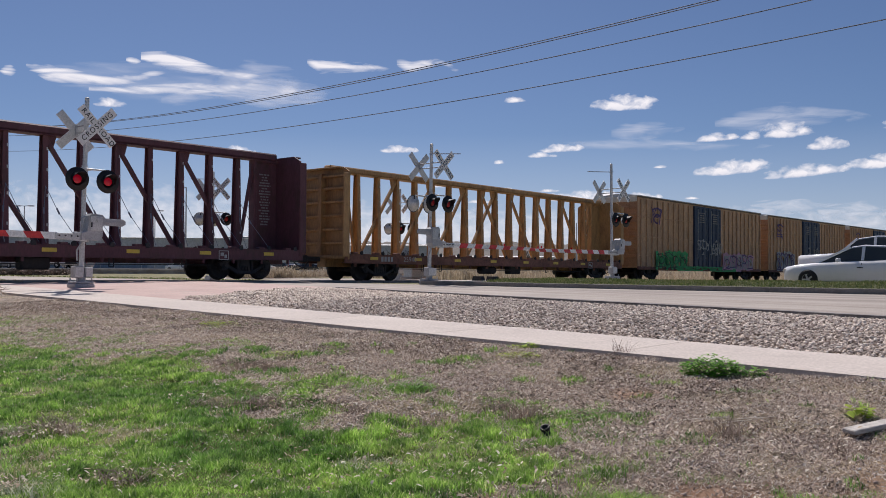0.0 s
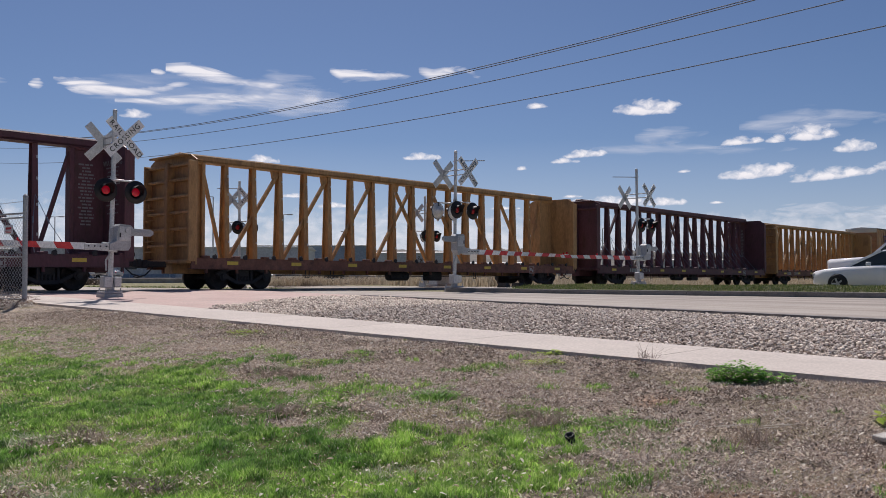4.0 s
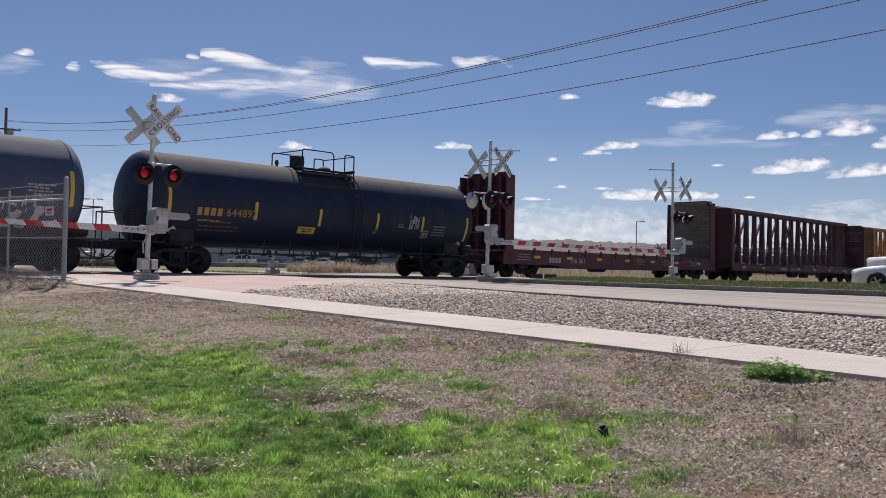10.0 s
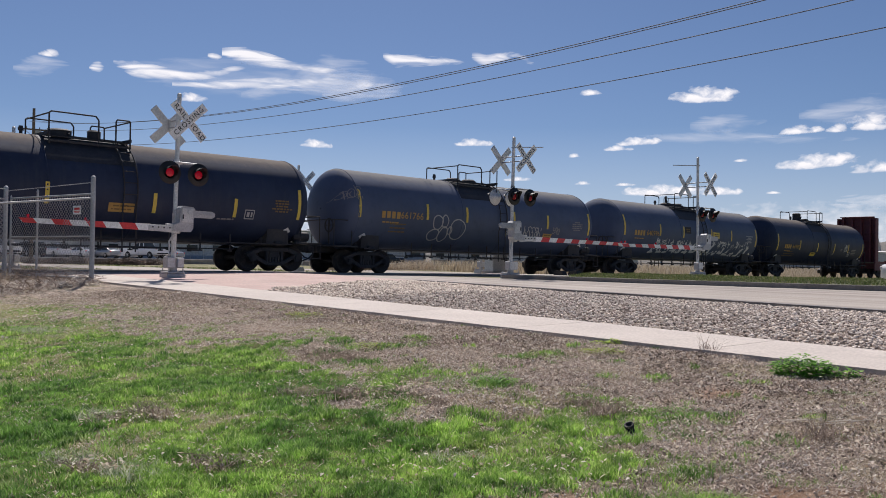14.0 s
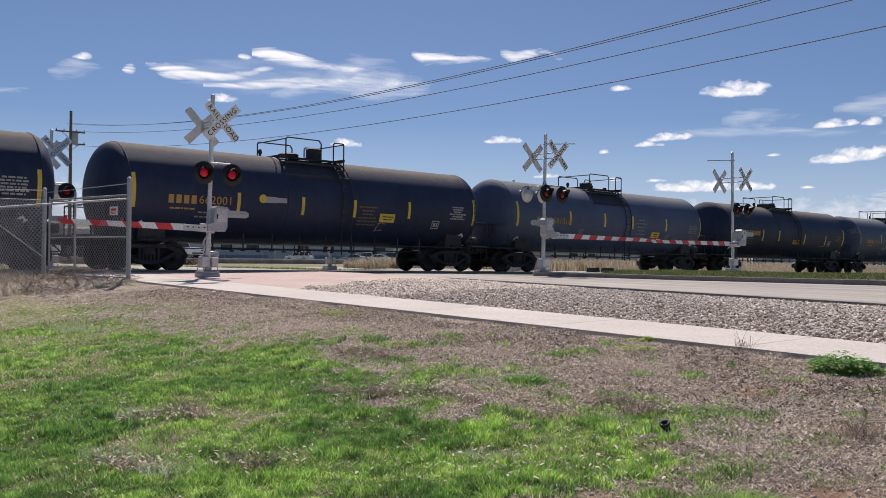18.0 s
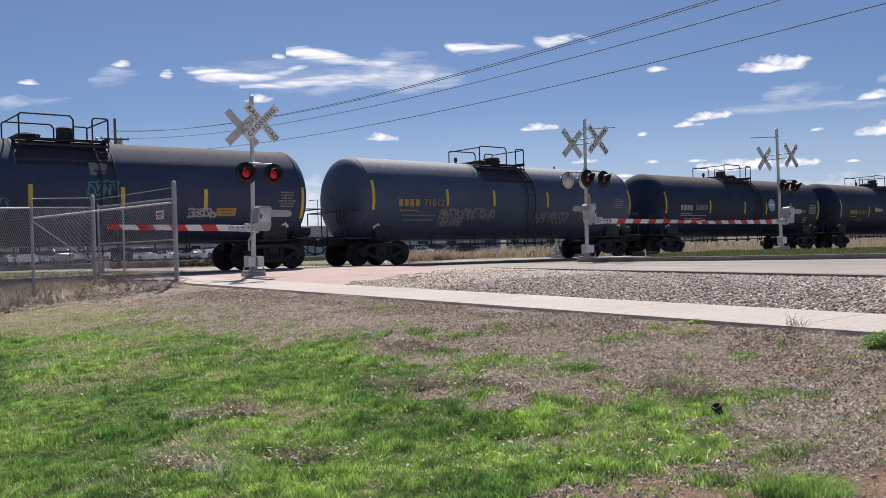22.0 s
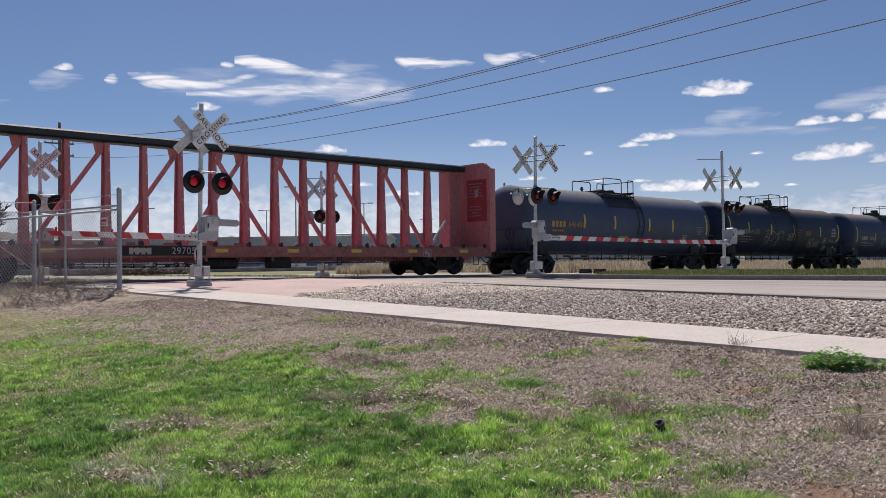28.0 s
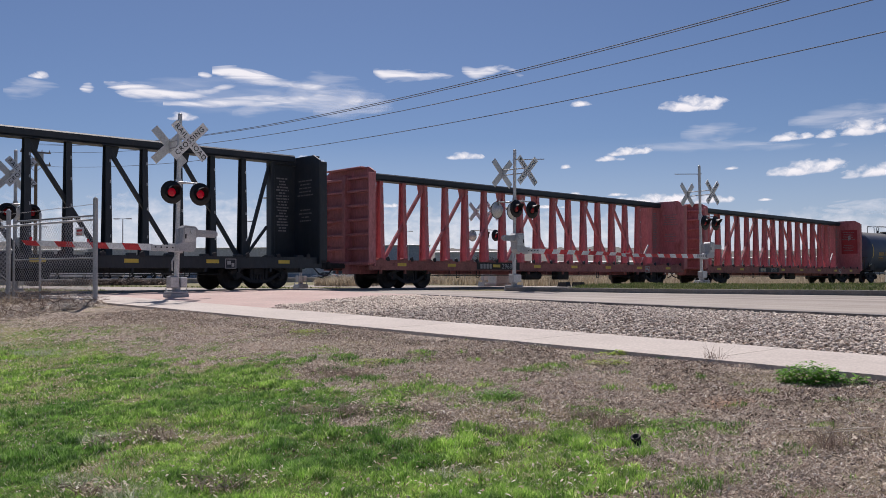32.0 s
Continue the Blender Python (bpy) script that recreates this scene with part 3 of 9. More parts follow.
def vnoise(x, y, cell, seed=0):
    """Smooth value noise on the plan, 0 to 1."""
    r = np.random.default_rng(seed).random((64, 64))
    a, b = np.asarray(x) / cell, np.asarray(y) / cell
    i, j = np.floor(a).astype(int), np.floor(b).astype(int)
    f, g = a - i, b - j
    f, g = f * f * (3 - 2 * f), g * g * (3 - 2 * g)
    at = lambda p, q: r[p % 64, q % 64]
    return (at(i, j) * (1 - f) + at(i + 1, j) * f) * (1 - g) + (at(i, j + 1) * (1 - f) + at(i + 1, j + 1) * f) * g


LAWN = [(-11.9, 15.8), (-10.2, 15.6), (-8.9, 14.9), (-8.0, 14.0), (-7.72, 13.38), (-6.37, 11.90), (-5.38, 11.20), (-4.69, 10.34), (-3.97, 9.70), (-3.46, 9.70), (-2.76, 9.59), (-2.45, 8.82), (-2.51, 8.35), (-2.22, 7.93), (-1.85, 7.77), (-1.52, 7.44), (-1.58, 6.90), (-1.42, 6.37), (-1.09, 6.19), (-0.82, 6.05), (-0.50, 5.95), (-0.24, 6.09), (0.04, 6.33), (0.25, 6.14), (0.43, 5.92), (0.59, 5.70), (0.68, 5.55), (0.56, 5.29), (0.43, 4.99), (0.20, 5.05), (0.16, 4.76), (-0.14, 4.56),
        (0.1, 2.0), (-0.6, -4.0), (-14.0, -5.0), (-14.0, 14.0)]


def inside(x, y, poly):
    hit = np.zeros(np.shape(x), bool)
    for (x0, y0), (x1, y1) in zip(poly, poly[1:] + poly[:1]):
        c = ((y0 > y) != (y1 > y)) & (x < (x1 - x0) * (y - y0) / ((y1 - y0) or 1e-9) + x0)
        hit ^= c
    return hit


# spots of greener growth on the bare soil, thin spots in the lawn, yellowed spots: x, y, radius
GREEN = [(-5.3, 12.17, 0.28), (-4.18, 11.46, 0.3), (-4.32, 12.67, 0.25), (-3.3, 12.1, 0.25), (-2.66, 10.46, 0.3), (-1.79, 9.57, 0.4), (-7.0, 13.8, 0.4), (-6.2, 13.7, 0.35),
         (-2.8, 9.4, 0.3), (-0.05, 8.75, 0.22), (0.32, 8.83, 0.25), (-0.33, 7.37, 0.3), (-1.4, 10.2, 0.3), (-1.39, 9.53, 0.35), (0.95, 6.34, 0.28), (1.09, 6.04, 0.25),
         (1.37, 5.61, 0.25), (1.52, 5.62, 0.2), (0.95, 5.22, 0.25), (0.82, 4.72, 0.25), (1.42, 4.85, 0.2), (-0.52, 8.1, 0.25), (-1.0, 8.05, 0.35), (-0.75, 7.6, 0.3), (0.55, 5.3, 0.3)]
WORN = [(-2.29, 6.35, 0.23), (-2.64, 5.93, 0.22), (-2.41, 5.3, 0.19), (-2.63, 5.55, 0.19), (-1.44, 7.03, 0.34), (-3.0, 6.25, 0.19), (-2.62, 5.04, 0.22), (-1.85, 5.05, 0.19),
        (-2.03, 7.2, 0.23), (-3.73, 7.88, 0.28), (-0.6, 6.8, 0.46), (-1.1, 6.9, 0.39), (0.3, 6.35, 0.31), (-4.0, 9.0, 0.31)]
RUDDY = [(2.25, 4.55, 0.45), (2.45, 5.0, 0.4), (1.75, 4.4, 0.35), (1.3, 4.45, 0.3), (0.4, 4.5, 0.3), (1.6, 6.9, 0.25), (-2.4, 9.35, 0.14)]
YELLOW = [(-5.6, 7.95, 0.4), (-5.0, 8.0, 0.45), (-4.5, 8.2, 0.4), (-4.9, 8.84, 0.35), (-3.8, 8.0, 0.3), (-6.4, 10.5, 0.6), (-7.1, 10.3, 0.6), (-2.29, 6.35, 0.3), (-2.5, 5.5, 0.3),
          (-8.5, 12.2, 1.0), (-6.2, 9.0, 0.4), (-7.6, 8.6, 0.6), (-5.0, 9.9, 0.4), (-10.0, 13.5, 1.2), (-3.9, 9.3, 0.25)]


def spots(x, y, places, soft=1.3):
    k = np.zeros(np.shape(x))
    for a, b, r in places:
        k = np.maximum(k, np.clip(soft - np.hypot(x - a, y - b) / r, 0, 1))
    return k


def warped(x, y):
    return (x + 0.7 * (vnoise(x, y, 0.7, 1) - 0.5) + 0.4 * (vnoise(x, y, 0.2, 2) - 0.5), y + 0.7 * (vnoise(x, y, 0.7, 3) - 0.5) + 0.4 * (vnoise(x, y, 0.2, 4) - 0.5))


def thinning(x, y):
    """The lawn thins out towards the fence, 0 to 1."""
    return np.clip((y + 1.1 * (vnoise(x, y, 0.8, 10) - 0.5) - 9.5 - 0.30 * np.clip(-x - 2.76, 0, 9)) / 1.3, 0, 1)


def turf(x, y):
    """How thick the grass stands, 0 to 1."""
    wx, wy = warped(x, y)
    k = inside(wx, wy, LAWN).astype(float)
    k *= np.clip(0.75 + 0.8 * vnoise(x, y, 0.55, 5), 0, 1) * np.clip(0.5 + 1.2 * vnoise(x, y, 0.16, 6), 0, 1)
    k *= 1 - 0.80 * thinning(x, y) * np.clip(0.45 + 0.9 * vnoise(x, y, 0.6, 9), 0, 1)
    k *= 1 - 0.72 * spots(wx, wy, YELLOW) * np.clip(0.3 + vnoise(x, y, 0.14, 8), 0, 1)
    k *= 1 - 0.85 * spots(wx, wy, WORN)
    k = np.maximum(k, 0.42 * spots(wx, wy, GREEN, 1.25) * np.clip(2 * vnoise(x, y, 0.12, 17), 0, 1))
    edge = inside(wx - 0.45, wy - 0.75, LAWN) * np.clip(2.4 * vnoise(x, y, 0.17, 18) - 0.95, 0, 0.6)
    return np.maximum(np.maximum(k, edge), np.clip(3.0 * vnoise(x, y, 0.21, 14) - 2.35, 0, 0.4))


def yellowed(x, y):
    wx, wy = warped(x, y)
    return np.clip((0.35 + 0.65 * vnoise(x, y, 0.3, 19)) * spots(wx, wy, YELLOW, 1.25) + np.clip(2.2 * vnoise(x, y, 0.6, 15) - 1.6, 0, 0.3) + 0.40 * thinning(x, y), 0, 0.82)


def relief(x, y):
    return (ground_z(x, y) + 0.05 * (vnoise(x, y, 0.9, 11) - 0.5) + 0.035 * (vnoise(x, y, 0.33, 12) - 0.5) + 0.022 * (vnoise(x, y, 0.13, 13) - 0.5))


def make_ground():
    near_x, near_y = np.arange(-13.0, 6.01, 0.08), np.concatenate([np.arange(-6.0, 3.0, 0.16), np.arange(3.0, 20.01, 0.08)])
    grow = np.cumsum(0.2 * 1.16 ** np.arange(1, 54))
    xs = np.concatenate([-13.0 - grow[::-1], near_x, 6.0 + grow])
    ys = np.concatenate([-6.0 - grow[::-1], near_y, 20.0 + grow])
    gx, gy = np.meshgrid(xs, ys, indexing="ij")
    z = ground_z(gx, gy)
    u = UX * gx + UY * gy
    lawn_side = np.clip((7.6 - u) / 0.3, 0, 1) * (np.hypot(gx, gy) < 40)
    z = z + lawn_side * (relief(gx, gy) - z)
    nx, ny = gx.shape
    ids = np.arange(nx * ny).reshape(nx, ny)
    quads = np.stack([ids[:-1, :-1], ids[1:, :-1], ids[1:, 1:], ids[:-1, 1:]], -1).reshape(-1, 4)
    tris = np.concatenate([quads[:, [0, 1, 2]], quads[:, [0, 2, 3]]])
    me = swarm("ground", "ground", np.stack([gx, gy, z], -1).reshape(-1, 3), tris)
    att = me.color_attributes.new("turf", "FLOAT_COLOR", "POINT")
    beyond = np.clip((-TY * gx + TX * gy - OFFSET - 5) / 3, 0, 1)
    dry = np.clip(beyond + np.clip((u - 21) / 2, 0, 1) + (np.hypot(gx, gy) > 45), 0, 1)
    wx, wy = warped(gx, gy)
    thatch = np.clip(inside(wx, wy, LAWN) + 0.5 * np.clip(2 * vnoise(gx, gy, 0.45, 16) - 1, 0, 1), 0, 0.9)
    ruddy = 0.8 * spots(wx, wy, RUDDY, 1.2)
    rgba = np.stack([0.8 * turf(gx, gy) * lawn_side, dry, thatch * lawn_side, ruddy], -1).reshape(-1)
    att.data.foreach_set("color", rgba.astype(np.float32))
    me.polygons.foreach_set("use_smooth", [True] * len(me.polygons))
    return tagged(new("ground", me), "uneven dry soil with mulch, thin turf and dead straw", "ground", kind="structure")


ground = make_ground()


def camber(u, v):
    """The road tilts: its median side keeps level where the sidewalk runs downhill."""
    return np.clip(0.018 * (17.5 - v), 0, 0.34) * np.clip((u - K0) / (K1 - K0), 0, 1) * (u < M1 + 0.155)


def strip(u0, u1, v0, v1, top, depth, step=3.0, crown=0.0):
    """A slab along the road that follows the slope of the land."""
    sh = Shape()
    vs = np.linspace(v0, v1, max(2, int(abs(v1 - v0) / step) + 1))
    us = [u0, (u0 + u1) / 2, u1] if crown else [u0, u1]
    rows = []
    for v in vs:
        row = []
        for k, u in enumerate(us):
            x, y = uv(u, v)
            row.append((x, y, float(slope(x, y) + camber(u, v)) + top + (crown if 0 < k < len(us) - 1 else 0)))
        rows.append(row)
    n = len(us)
    verts = [p for r in rows for p in r] + [(p[0], p[1], p[2] - depth) for r in rows for p in r]
    low = len(rows) * n
    faces = []
    for j in range(len(rows) - 1):
        for i in range(n - 1):
            a = j * n + i
            faces += [(a, a + 1, a + n + 1, a + n), (low + a, low + a + n, low + a + n + 1, low + a + 1)]
        a, b = j * n, j * n + n - 1
        faces += [(a, a + n, low + a + n, low + a), (b, low + b, low + b + n, b + n)]
    e = (len(rows) - 1) * n
    for i in range(n - 1):
        faces += [(i, low + i, low + i + 1, i + 1), (e + i, e + i + 1, low + e + i + 1, low + e + i)]
    return sh.add(verts, faces)


S0, S1, K0, K1, M1 = 7.71, 9.21, 15.09, 21.47, 24.6

road = tagged(new("road", strip(K0 + 0.16, K1 - 0.02, -60, 90, -0.12, 0.06, 3, 0.03).mesh("road", "asphalt")), "worn sun-bleached asphalt road crossing the railway", "road", kind="structure")
far_road = tagged(new("far_road", strip(M1 + 0.16, 38.5, -60, 90, -0.21, 0.06, 3, 0.03).mesh("far_road", "asphalt")), "worn asphalt carriageway beyond the grass median", "road", kind="structure")
paving = tagged(new("crossing_paving", strip(S1 + 0.01, K0 + 0.15, 15.7, 25.6, -0.005, 0.15).mesh("paving", "pink")), "reddish stamped concrete paving at the crossing", "pavement", kind="structure")

sidewalk = thing("sidewalk", "pale concrete sidewalk of jointed slabs beside gravel", "sidewalk", kind="structure")
for v in np.arange(-16.0, 25.6, 2.6):
    part("slab", strip(S0, S1, v + 0.006, v + 2.594, 0.0, 0.14, 1.3), "concrete", sidewalk)
kerb_near = thing("kerb_near", "dark blotched concrete kerb between gravel and road", "kerb", kind="structure")
for v in np.arange(-21.0, 17.9, 3.0):
    part("kerb_stone", strip(K0, K0 + 0.15, v + 0.005, v + 2.995, 0.015, 0.2), "kerb", kerb_near)
kerb_median = thing("kerb_median", "blotched concrete kerb along the grass median, shade put into its dark colour", "kerb", kind="structure")
for v in np.arange(-24.0, 19.9, 3.0):
    part("kerb_stone", strip(K1, K1 + 0.15, v + 0.005, v + 2.995, 0.0, 0.2), "kerb", kerb_median)
    part("kerb_stone", strip(M1, M1 + 0.15, v + 0.005, v + 2.995, 0.03, 0.6), "kerb", kerb_median)
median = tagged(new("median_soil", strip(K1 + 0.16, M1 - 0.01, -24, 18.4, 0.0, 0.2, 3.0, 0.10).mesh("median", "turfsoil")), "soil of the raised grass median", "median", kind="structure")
island = tagged(new("median_nose", strip(K1 + 0.16, M1 - 0.01, 18.42, 20.9, 0.025, 0.15).mesh("nose", "concrete")), "pale concrete nose of the median", "pavement", kind="structure")


def rail_shape(d):
    sh = Shape()
    for w, z0, z1 in ((0.075, -0.04, 0.0), (0.02, -0.13, -0.04), (0.14, -0.15, -0.13)):
        for a, b, tip in ((-140, FALL0, 0.0), (FALL0, FALL1, FALL), (FALL1, 230, 0.0)):
            m = Matrix.Rotation(TRACK, 3, "Z") @ Matrix.Rotation(tip, 3, "Y")
            p = (on_track(a, d) + on_track(b, d)) / 2
            sh.box((p.x, p.y, p.z + (z0 + z1) / 2), (b - a, w, z1 - z0), 0.008, m)
    return sh


railway = thing("railway_track", "single railway track with steel rails across the road", "railway track", kind="structure")
for d in (-0.7525, 0.7525):
    part("rail", rail_shape(d), "rail", railway)
turn = Matrix.Rotation(TRACK, 3, "Z")
for s in np.arange(-60, 120, 0.62):
    if 9.0 < s < 33.0:
        continue
    part("sleeper", Shape().box(on_track(s, 0, RAIL - 0.2), (0.22, 2.6, 0.16), 0.01, turn), "wood", railway)
for s in np.arange(9.0, 33.0, 2.44):
    for d, w in ((0, 1.36), (-1.25, 0.8), (1.25, 0.8)):
        part("crossing_panel", Shape().box(on_track(s + 1.2, d, RAIL - 0.085), (2.42, w, 0.16), 0.015, turn), "kerb", railway)


# ---------------------------------------------------------------- crossing signals
SIGN_TURN = 47.6


def stripe(x, e, total, red):
    """One slanted stripe of a gate arm that runs along -x and tapers."""
    h0, h1 = 0.085 - 0.03 * x / total, 0.085 - 0.03 * e / total
    k = 0.02 if red else 0.018
    return Shape().prism([(-x, -h0), (-e, -h1), (-e - 0.10, h1), (-x - 0.10, h0)], -k, k)


def signal(x, y, z, arm=0, length=3.4, back=False, bar=0, both=True, height=4.7, dark=False, cross=3.93, arm_z=2.88, lean=0.0, drop=0.0, droop=0.0):
    """A mast with crossbucks, flashing lamps and, if arm is -1 or 1, a lowered gate."""
    ob = thing("crossing_signal", "silver railway crossing signal with crossbucks, red lamps" + (" and lowered striped gate" if arm else ""), "railroad crossing signal", "crossing signals", at=Matrix.Translation((x, y, z)) @ Matrix.Rotation(radians(lean), 4, (x, y, 0)) @ pose(0, 0, 0, 0, 0, SIGN_TURN))
    part("mast", Shape().rod((0, 0, 0.1), (0, 0, 1.6), 0.065, n=16).rod((0, 0, 1.6), (0, 0, height), 0.056, n=16).rod((0, 0, height), (0, 0, height + 0.03), 0.06, 0.03, 16), "alu", ob)
    base = part("base", Shape().box((0, 0, 0.06), (0.46, 0.46, 0.05), 0.01).rod((0, 0, 0.08), (0, 0, 0.30), 0.11, 0.085, 12).box((0.0, 0, -0.06), (0.5, 0.5, 0.18), 0.02), "galv", ob)
    for a in (-0.19, 0.19):
        for b in (-0.19, 0.19):
            part("bolt", Shape().rod((a, b, 0.0), (a, b, 0.17), 0.018, n=6), "galv", base)
    for dx, dy, w, tall in ((-0.15, -0.1, 0.24, 0.30), (0.16, 0.02, 0.2, 0.27)):
        jb = part("junction_box", Shape().box((dx, dy, 0.32), (w, 0.24, tall), 0.02), "galv", ob)
        part("lid", Shape().box((dx, dy - 0.125, 0.32), (w - 0.04, 0.012, tall - 0.05), 0.004), "alu", jb)
    part("conduit", Shape().pipe([(-0.16, -0.1, 0.6), (-0.18, -0.1, 0.85), (-0.06, -0.09, 1.05), (-0.04, -0.08, 1.2)], 0.022), "galv", ob)
    # crossbucks, one to each side
    for way in (-1, 1) if both else (-1,):
        cb = part("crossbuck_bracket", Shape().rod((0, 0, cross - 0.07), (0, way * 0.57, cross - 0.07), 0.02).rod((0, 0, cross + 0.1), (0, way * 0.57, cross + 0.1), 0.02).box((0, way * 0.55, cross), (0.06, 0.03, 0.3), 0.005), "galv", ob)
        turn_m = pose(0, way * 0.59, cross, 0, 0, 0 if way < 0 else 180)
        for ang, lift in ((-45, 0.0), (45, 0.012)):
            blade = part("blade", Shape().box((0, -lift, 0), (1.22, 0.008, 0.225), 0.003), "white", cb, "white reflective blade with black letters", at=turn_m @ pose(0, 0, 0, 0, -ang, 0))
            part("backing", Shape().box((0, 0.012 - lift, 0), (1.2, 0.008, 0.205), 0.002), "alu", blade)
            if ang > 0:
                words = ((0.0, "CROSSING", 1.22),)
            else:
                words = ((-0.33, "RAIL", 1.15), (0.33, "ROAD", 1.15))
            for dx, word, sp in words:
                part("lettering", letters(word, 0.185, "letter", sp), None, blade, at=pose(dx, -lift - 0.008, 0, 90, 0, 0))
    # lamps
    sides = [(-1, -0.36)] + ([(1, 0.36)] if back else [])
    for way, dy in sides:
        holder = part("lamp_crossarm", Shape().rod((-0.4, dy, arm_z), (0.4, dy, arm_z), 0.024).rod((0, 0, arm_z), (0, dy, arm_z), 0.03).rod((0, 0, arm_z - 0.12), (0, 0, arm_z + 0.12), 0.075, n=12), "alu", ob)
        for k, dx in enumerate((-0.39, 0.39)):
            c = pose(dx, dy + way * 0.09, arm_z - 0.28, 0, 0, 90 if way < 0 else -90)
            # local +x points back into the disc, so the lens looks along -x
            disc = part("lamp", Shape().lathe([(0.0, 0.295), (-0.012, 0.295), (-0.014, 0.16)], 32).lathe([(0.0, 0.295), (0.01, 0.17), (0.16, 0.13), (0.19, 0.0)], 32).rod((0.05, 0, 0.1), (0.05, 0, 0.30), 0.02), "black", holder, "round black lamp with hood", at=c)
            part("lamp_back", Shape().lathe([(0.004, 0.275), (0.016, 0.17), (0.165, 0.135), (0.195, 0.0)], 24), "alu", disc, "pale lamp housing")
            part("hood", Shape().add([(-0.01 - (0.30 if j else 0) * (0.35 + 0.65 * max(0, math.sin(a))), 0.165 * math.cos(a), 0.165 * math.sin(a)) for j in (0, 1) for a in [radians(-25 + 230 * i / 16) for i in range(17)]], [(i, i + 1, 18 + i, 17 + i) for i in range(16)], True), "black", disc)
            part("lens", Shape().lathe([(-0.008, 0.108), (-0.02, 0.09), (-0.03, 0.05), (-0.034, 0.0)], 24), "lampoff" if way > 0 or dark or back or arm == 0 or bar else "lamp", disc, "red lamp lens")
    if bar:
        part("sign_bar", Shape().box((0, 0, height - 0.33), (0.03, 0.2, 0.03)).bar((0, 0, height - 0.33), (bar * 0.7, -bar * 0.72, height - 0.31), 0.03, 0.02), "galv", ob)
    if arm:
        s = arm
        m = -s
        case = [(-0.22, 1.12), (0.26, 1.12), (0.32, 1.22), (0.32, 1.46), (0.36, 1.52), (0.36, 1.70), (0.30, 1.76), (0.02, 1.78), (-0.04, 1.72), (-0.06, 1.34), (-0.22, 1.28)]
        mech = part("gate_mechanism", Shape().prism([(m * a, z) for a, z in (case if m > 0 else case[::-1])], -0.42, -0.14).box((0, -0.12, 1.38), (0.16, 0.18, 0.62), 0.02), "galv", ob, at=pose(0, 0, -drop))
        part("door", Shape().box((m * 0.15, -0.43, 1.54), (0.3, 0.02, 0.36), 0.008).rod((m * 0.20, -0.43, 1.62), (m * 0.20, -0.47, 1.62), 0.06, n=14), "alu", mech, "plain access door")
        part("latch", Shape().box((m * 0.02, -0.45, 1.5), (0.03, 0.03, 0.12), 0.006), "frame", mech)
        part("counterweight", Shape().prism([(m * a, z) for a, z in ([(0.34, 1.50), (0.86, 1.50), (0.94, 1.55), (0.94, 1.63), (0.86, 1.68), (0.34, 1.68)] if m > 0 else [(0.34, 1.68), (0.86, 1.68), (0.94, 1.63), (0.94, 1.55), (0.86, 1.50), (0.34, 1.50)])], -0.38, -0.30).box((m * 0.6, -0.39, 1.59), (0.56, 0.02, 0.03)), "galv", mech)
        part("arm_bracket", Shape().bar((s * 0.0, -0.34, 1.20), (s * 0.85, -0.34, 1.19), 0.14, 0.07, 0.01).bar((s * 0.05, -0.34, 1.10), (s * 0.8, -0.34, 1.14), 0.05, 0.05).box((s * 0.25, -0.34, 1.27), (0.3, 0.08, 0.08), 0.02), "alu", mech)
        for q in (0.3, 0.45, 0.6, 0.75):
            part("bolt", Shape().rod((s * q, -0.40, 1.20), (s * q, -0.37, 1.20), 0.02, n=6), "frame", mech)
        garm = part("gate_arm", Shape().bar((0, 0.0, 0), (-length - 0.05, 0.0, 0), 0.07, 0.02), "white", ob, "white gate arm with slanted red stripes", at=pose(s * 0.7, -0.34, 1.19 - drop, 0, 0, 0 if s < 0 else 180) @ pose(0, 0, 0, 0, droop, 0))
        for i, x0 in enumerate(np.arange(0, length - 0.05, 0.40)):
            part("stripe", stripe(x0, min(x0 + 0.4, length), length, i % 2 == 1), "red" if i % 2 else "white", garm, "red stripe" if i % 2 else "white stripe")
        for q in (length - 0.1, length * 0.55):
            part("arm_lamp", Shape().rod((-q, 0, 0.06), (-q, 0, 0.14), 0.03, n=10), "lamp", garm, "small red arm lamp")
    return ob


signal(-9.28, 22.2, 0.0, arm=-1, length=3.1, lean=1.1)
signal(-0.76, 30.4, 0.02, arm=1, length=5.3, back=True, bar=1, cross=3.95, arm_z=2.93, lean=0.8, drop=-0.07, droop=-0.1)
signal(6.76, 37.52, 0.10, arm=-1, length=5.0, bar=-1, height=4.8, cross=3.66, arm_z=2.70, lean=-0.4, drop=0.13, droop=0.2)
signal(-10.63, 39.4, 0.03, arm=0, back=True, bar=-1)
signal(-17.3, 28.0, 0.03, arm=-1, length=4.0, back=True, dark=True)
signal(-2.68, 45.9, 0.03, arm=0, back=True, height=4.55, cross=3.74, arm_z=2.76)


# ---------------------------------------------------------------- rolling stock
MESHES = {}


def kept(key, build, mat):
    """One mesh for all parts that are alike."""
    if (key, mat) not in MESHES:
        MESHES[(key, mat)] = build().mesh(key, mat)
    return MESHES[(key, mat)]


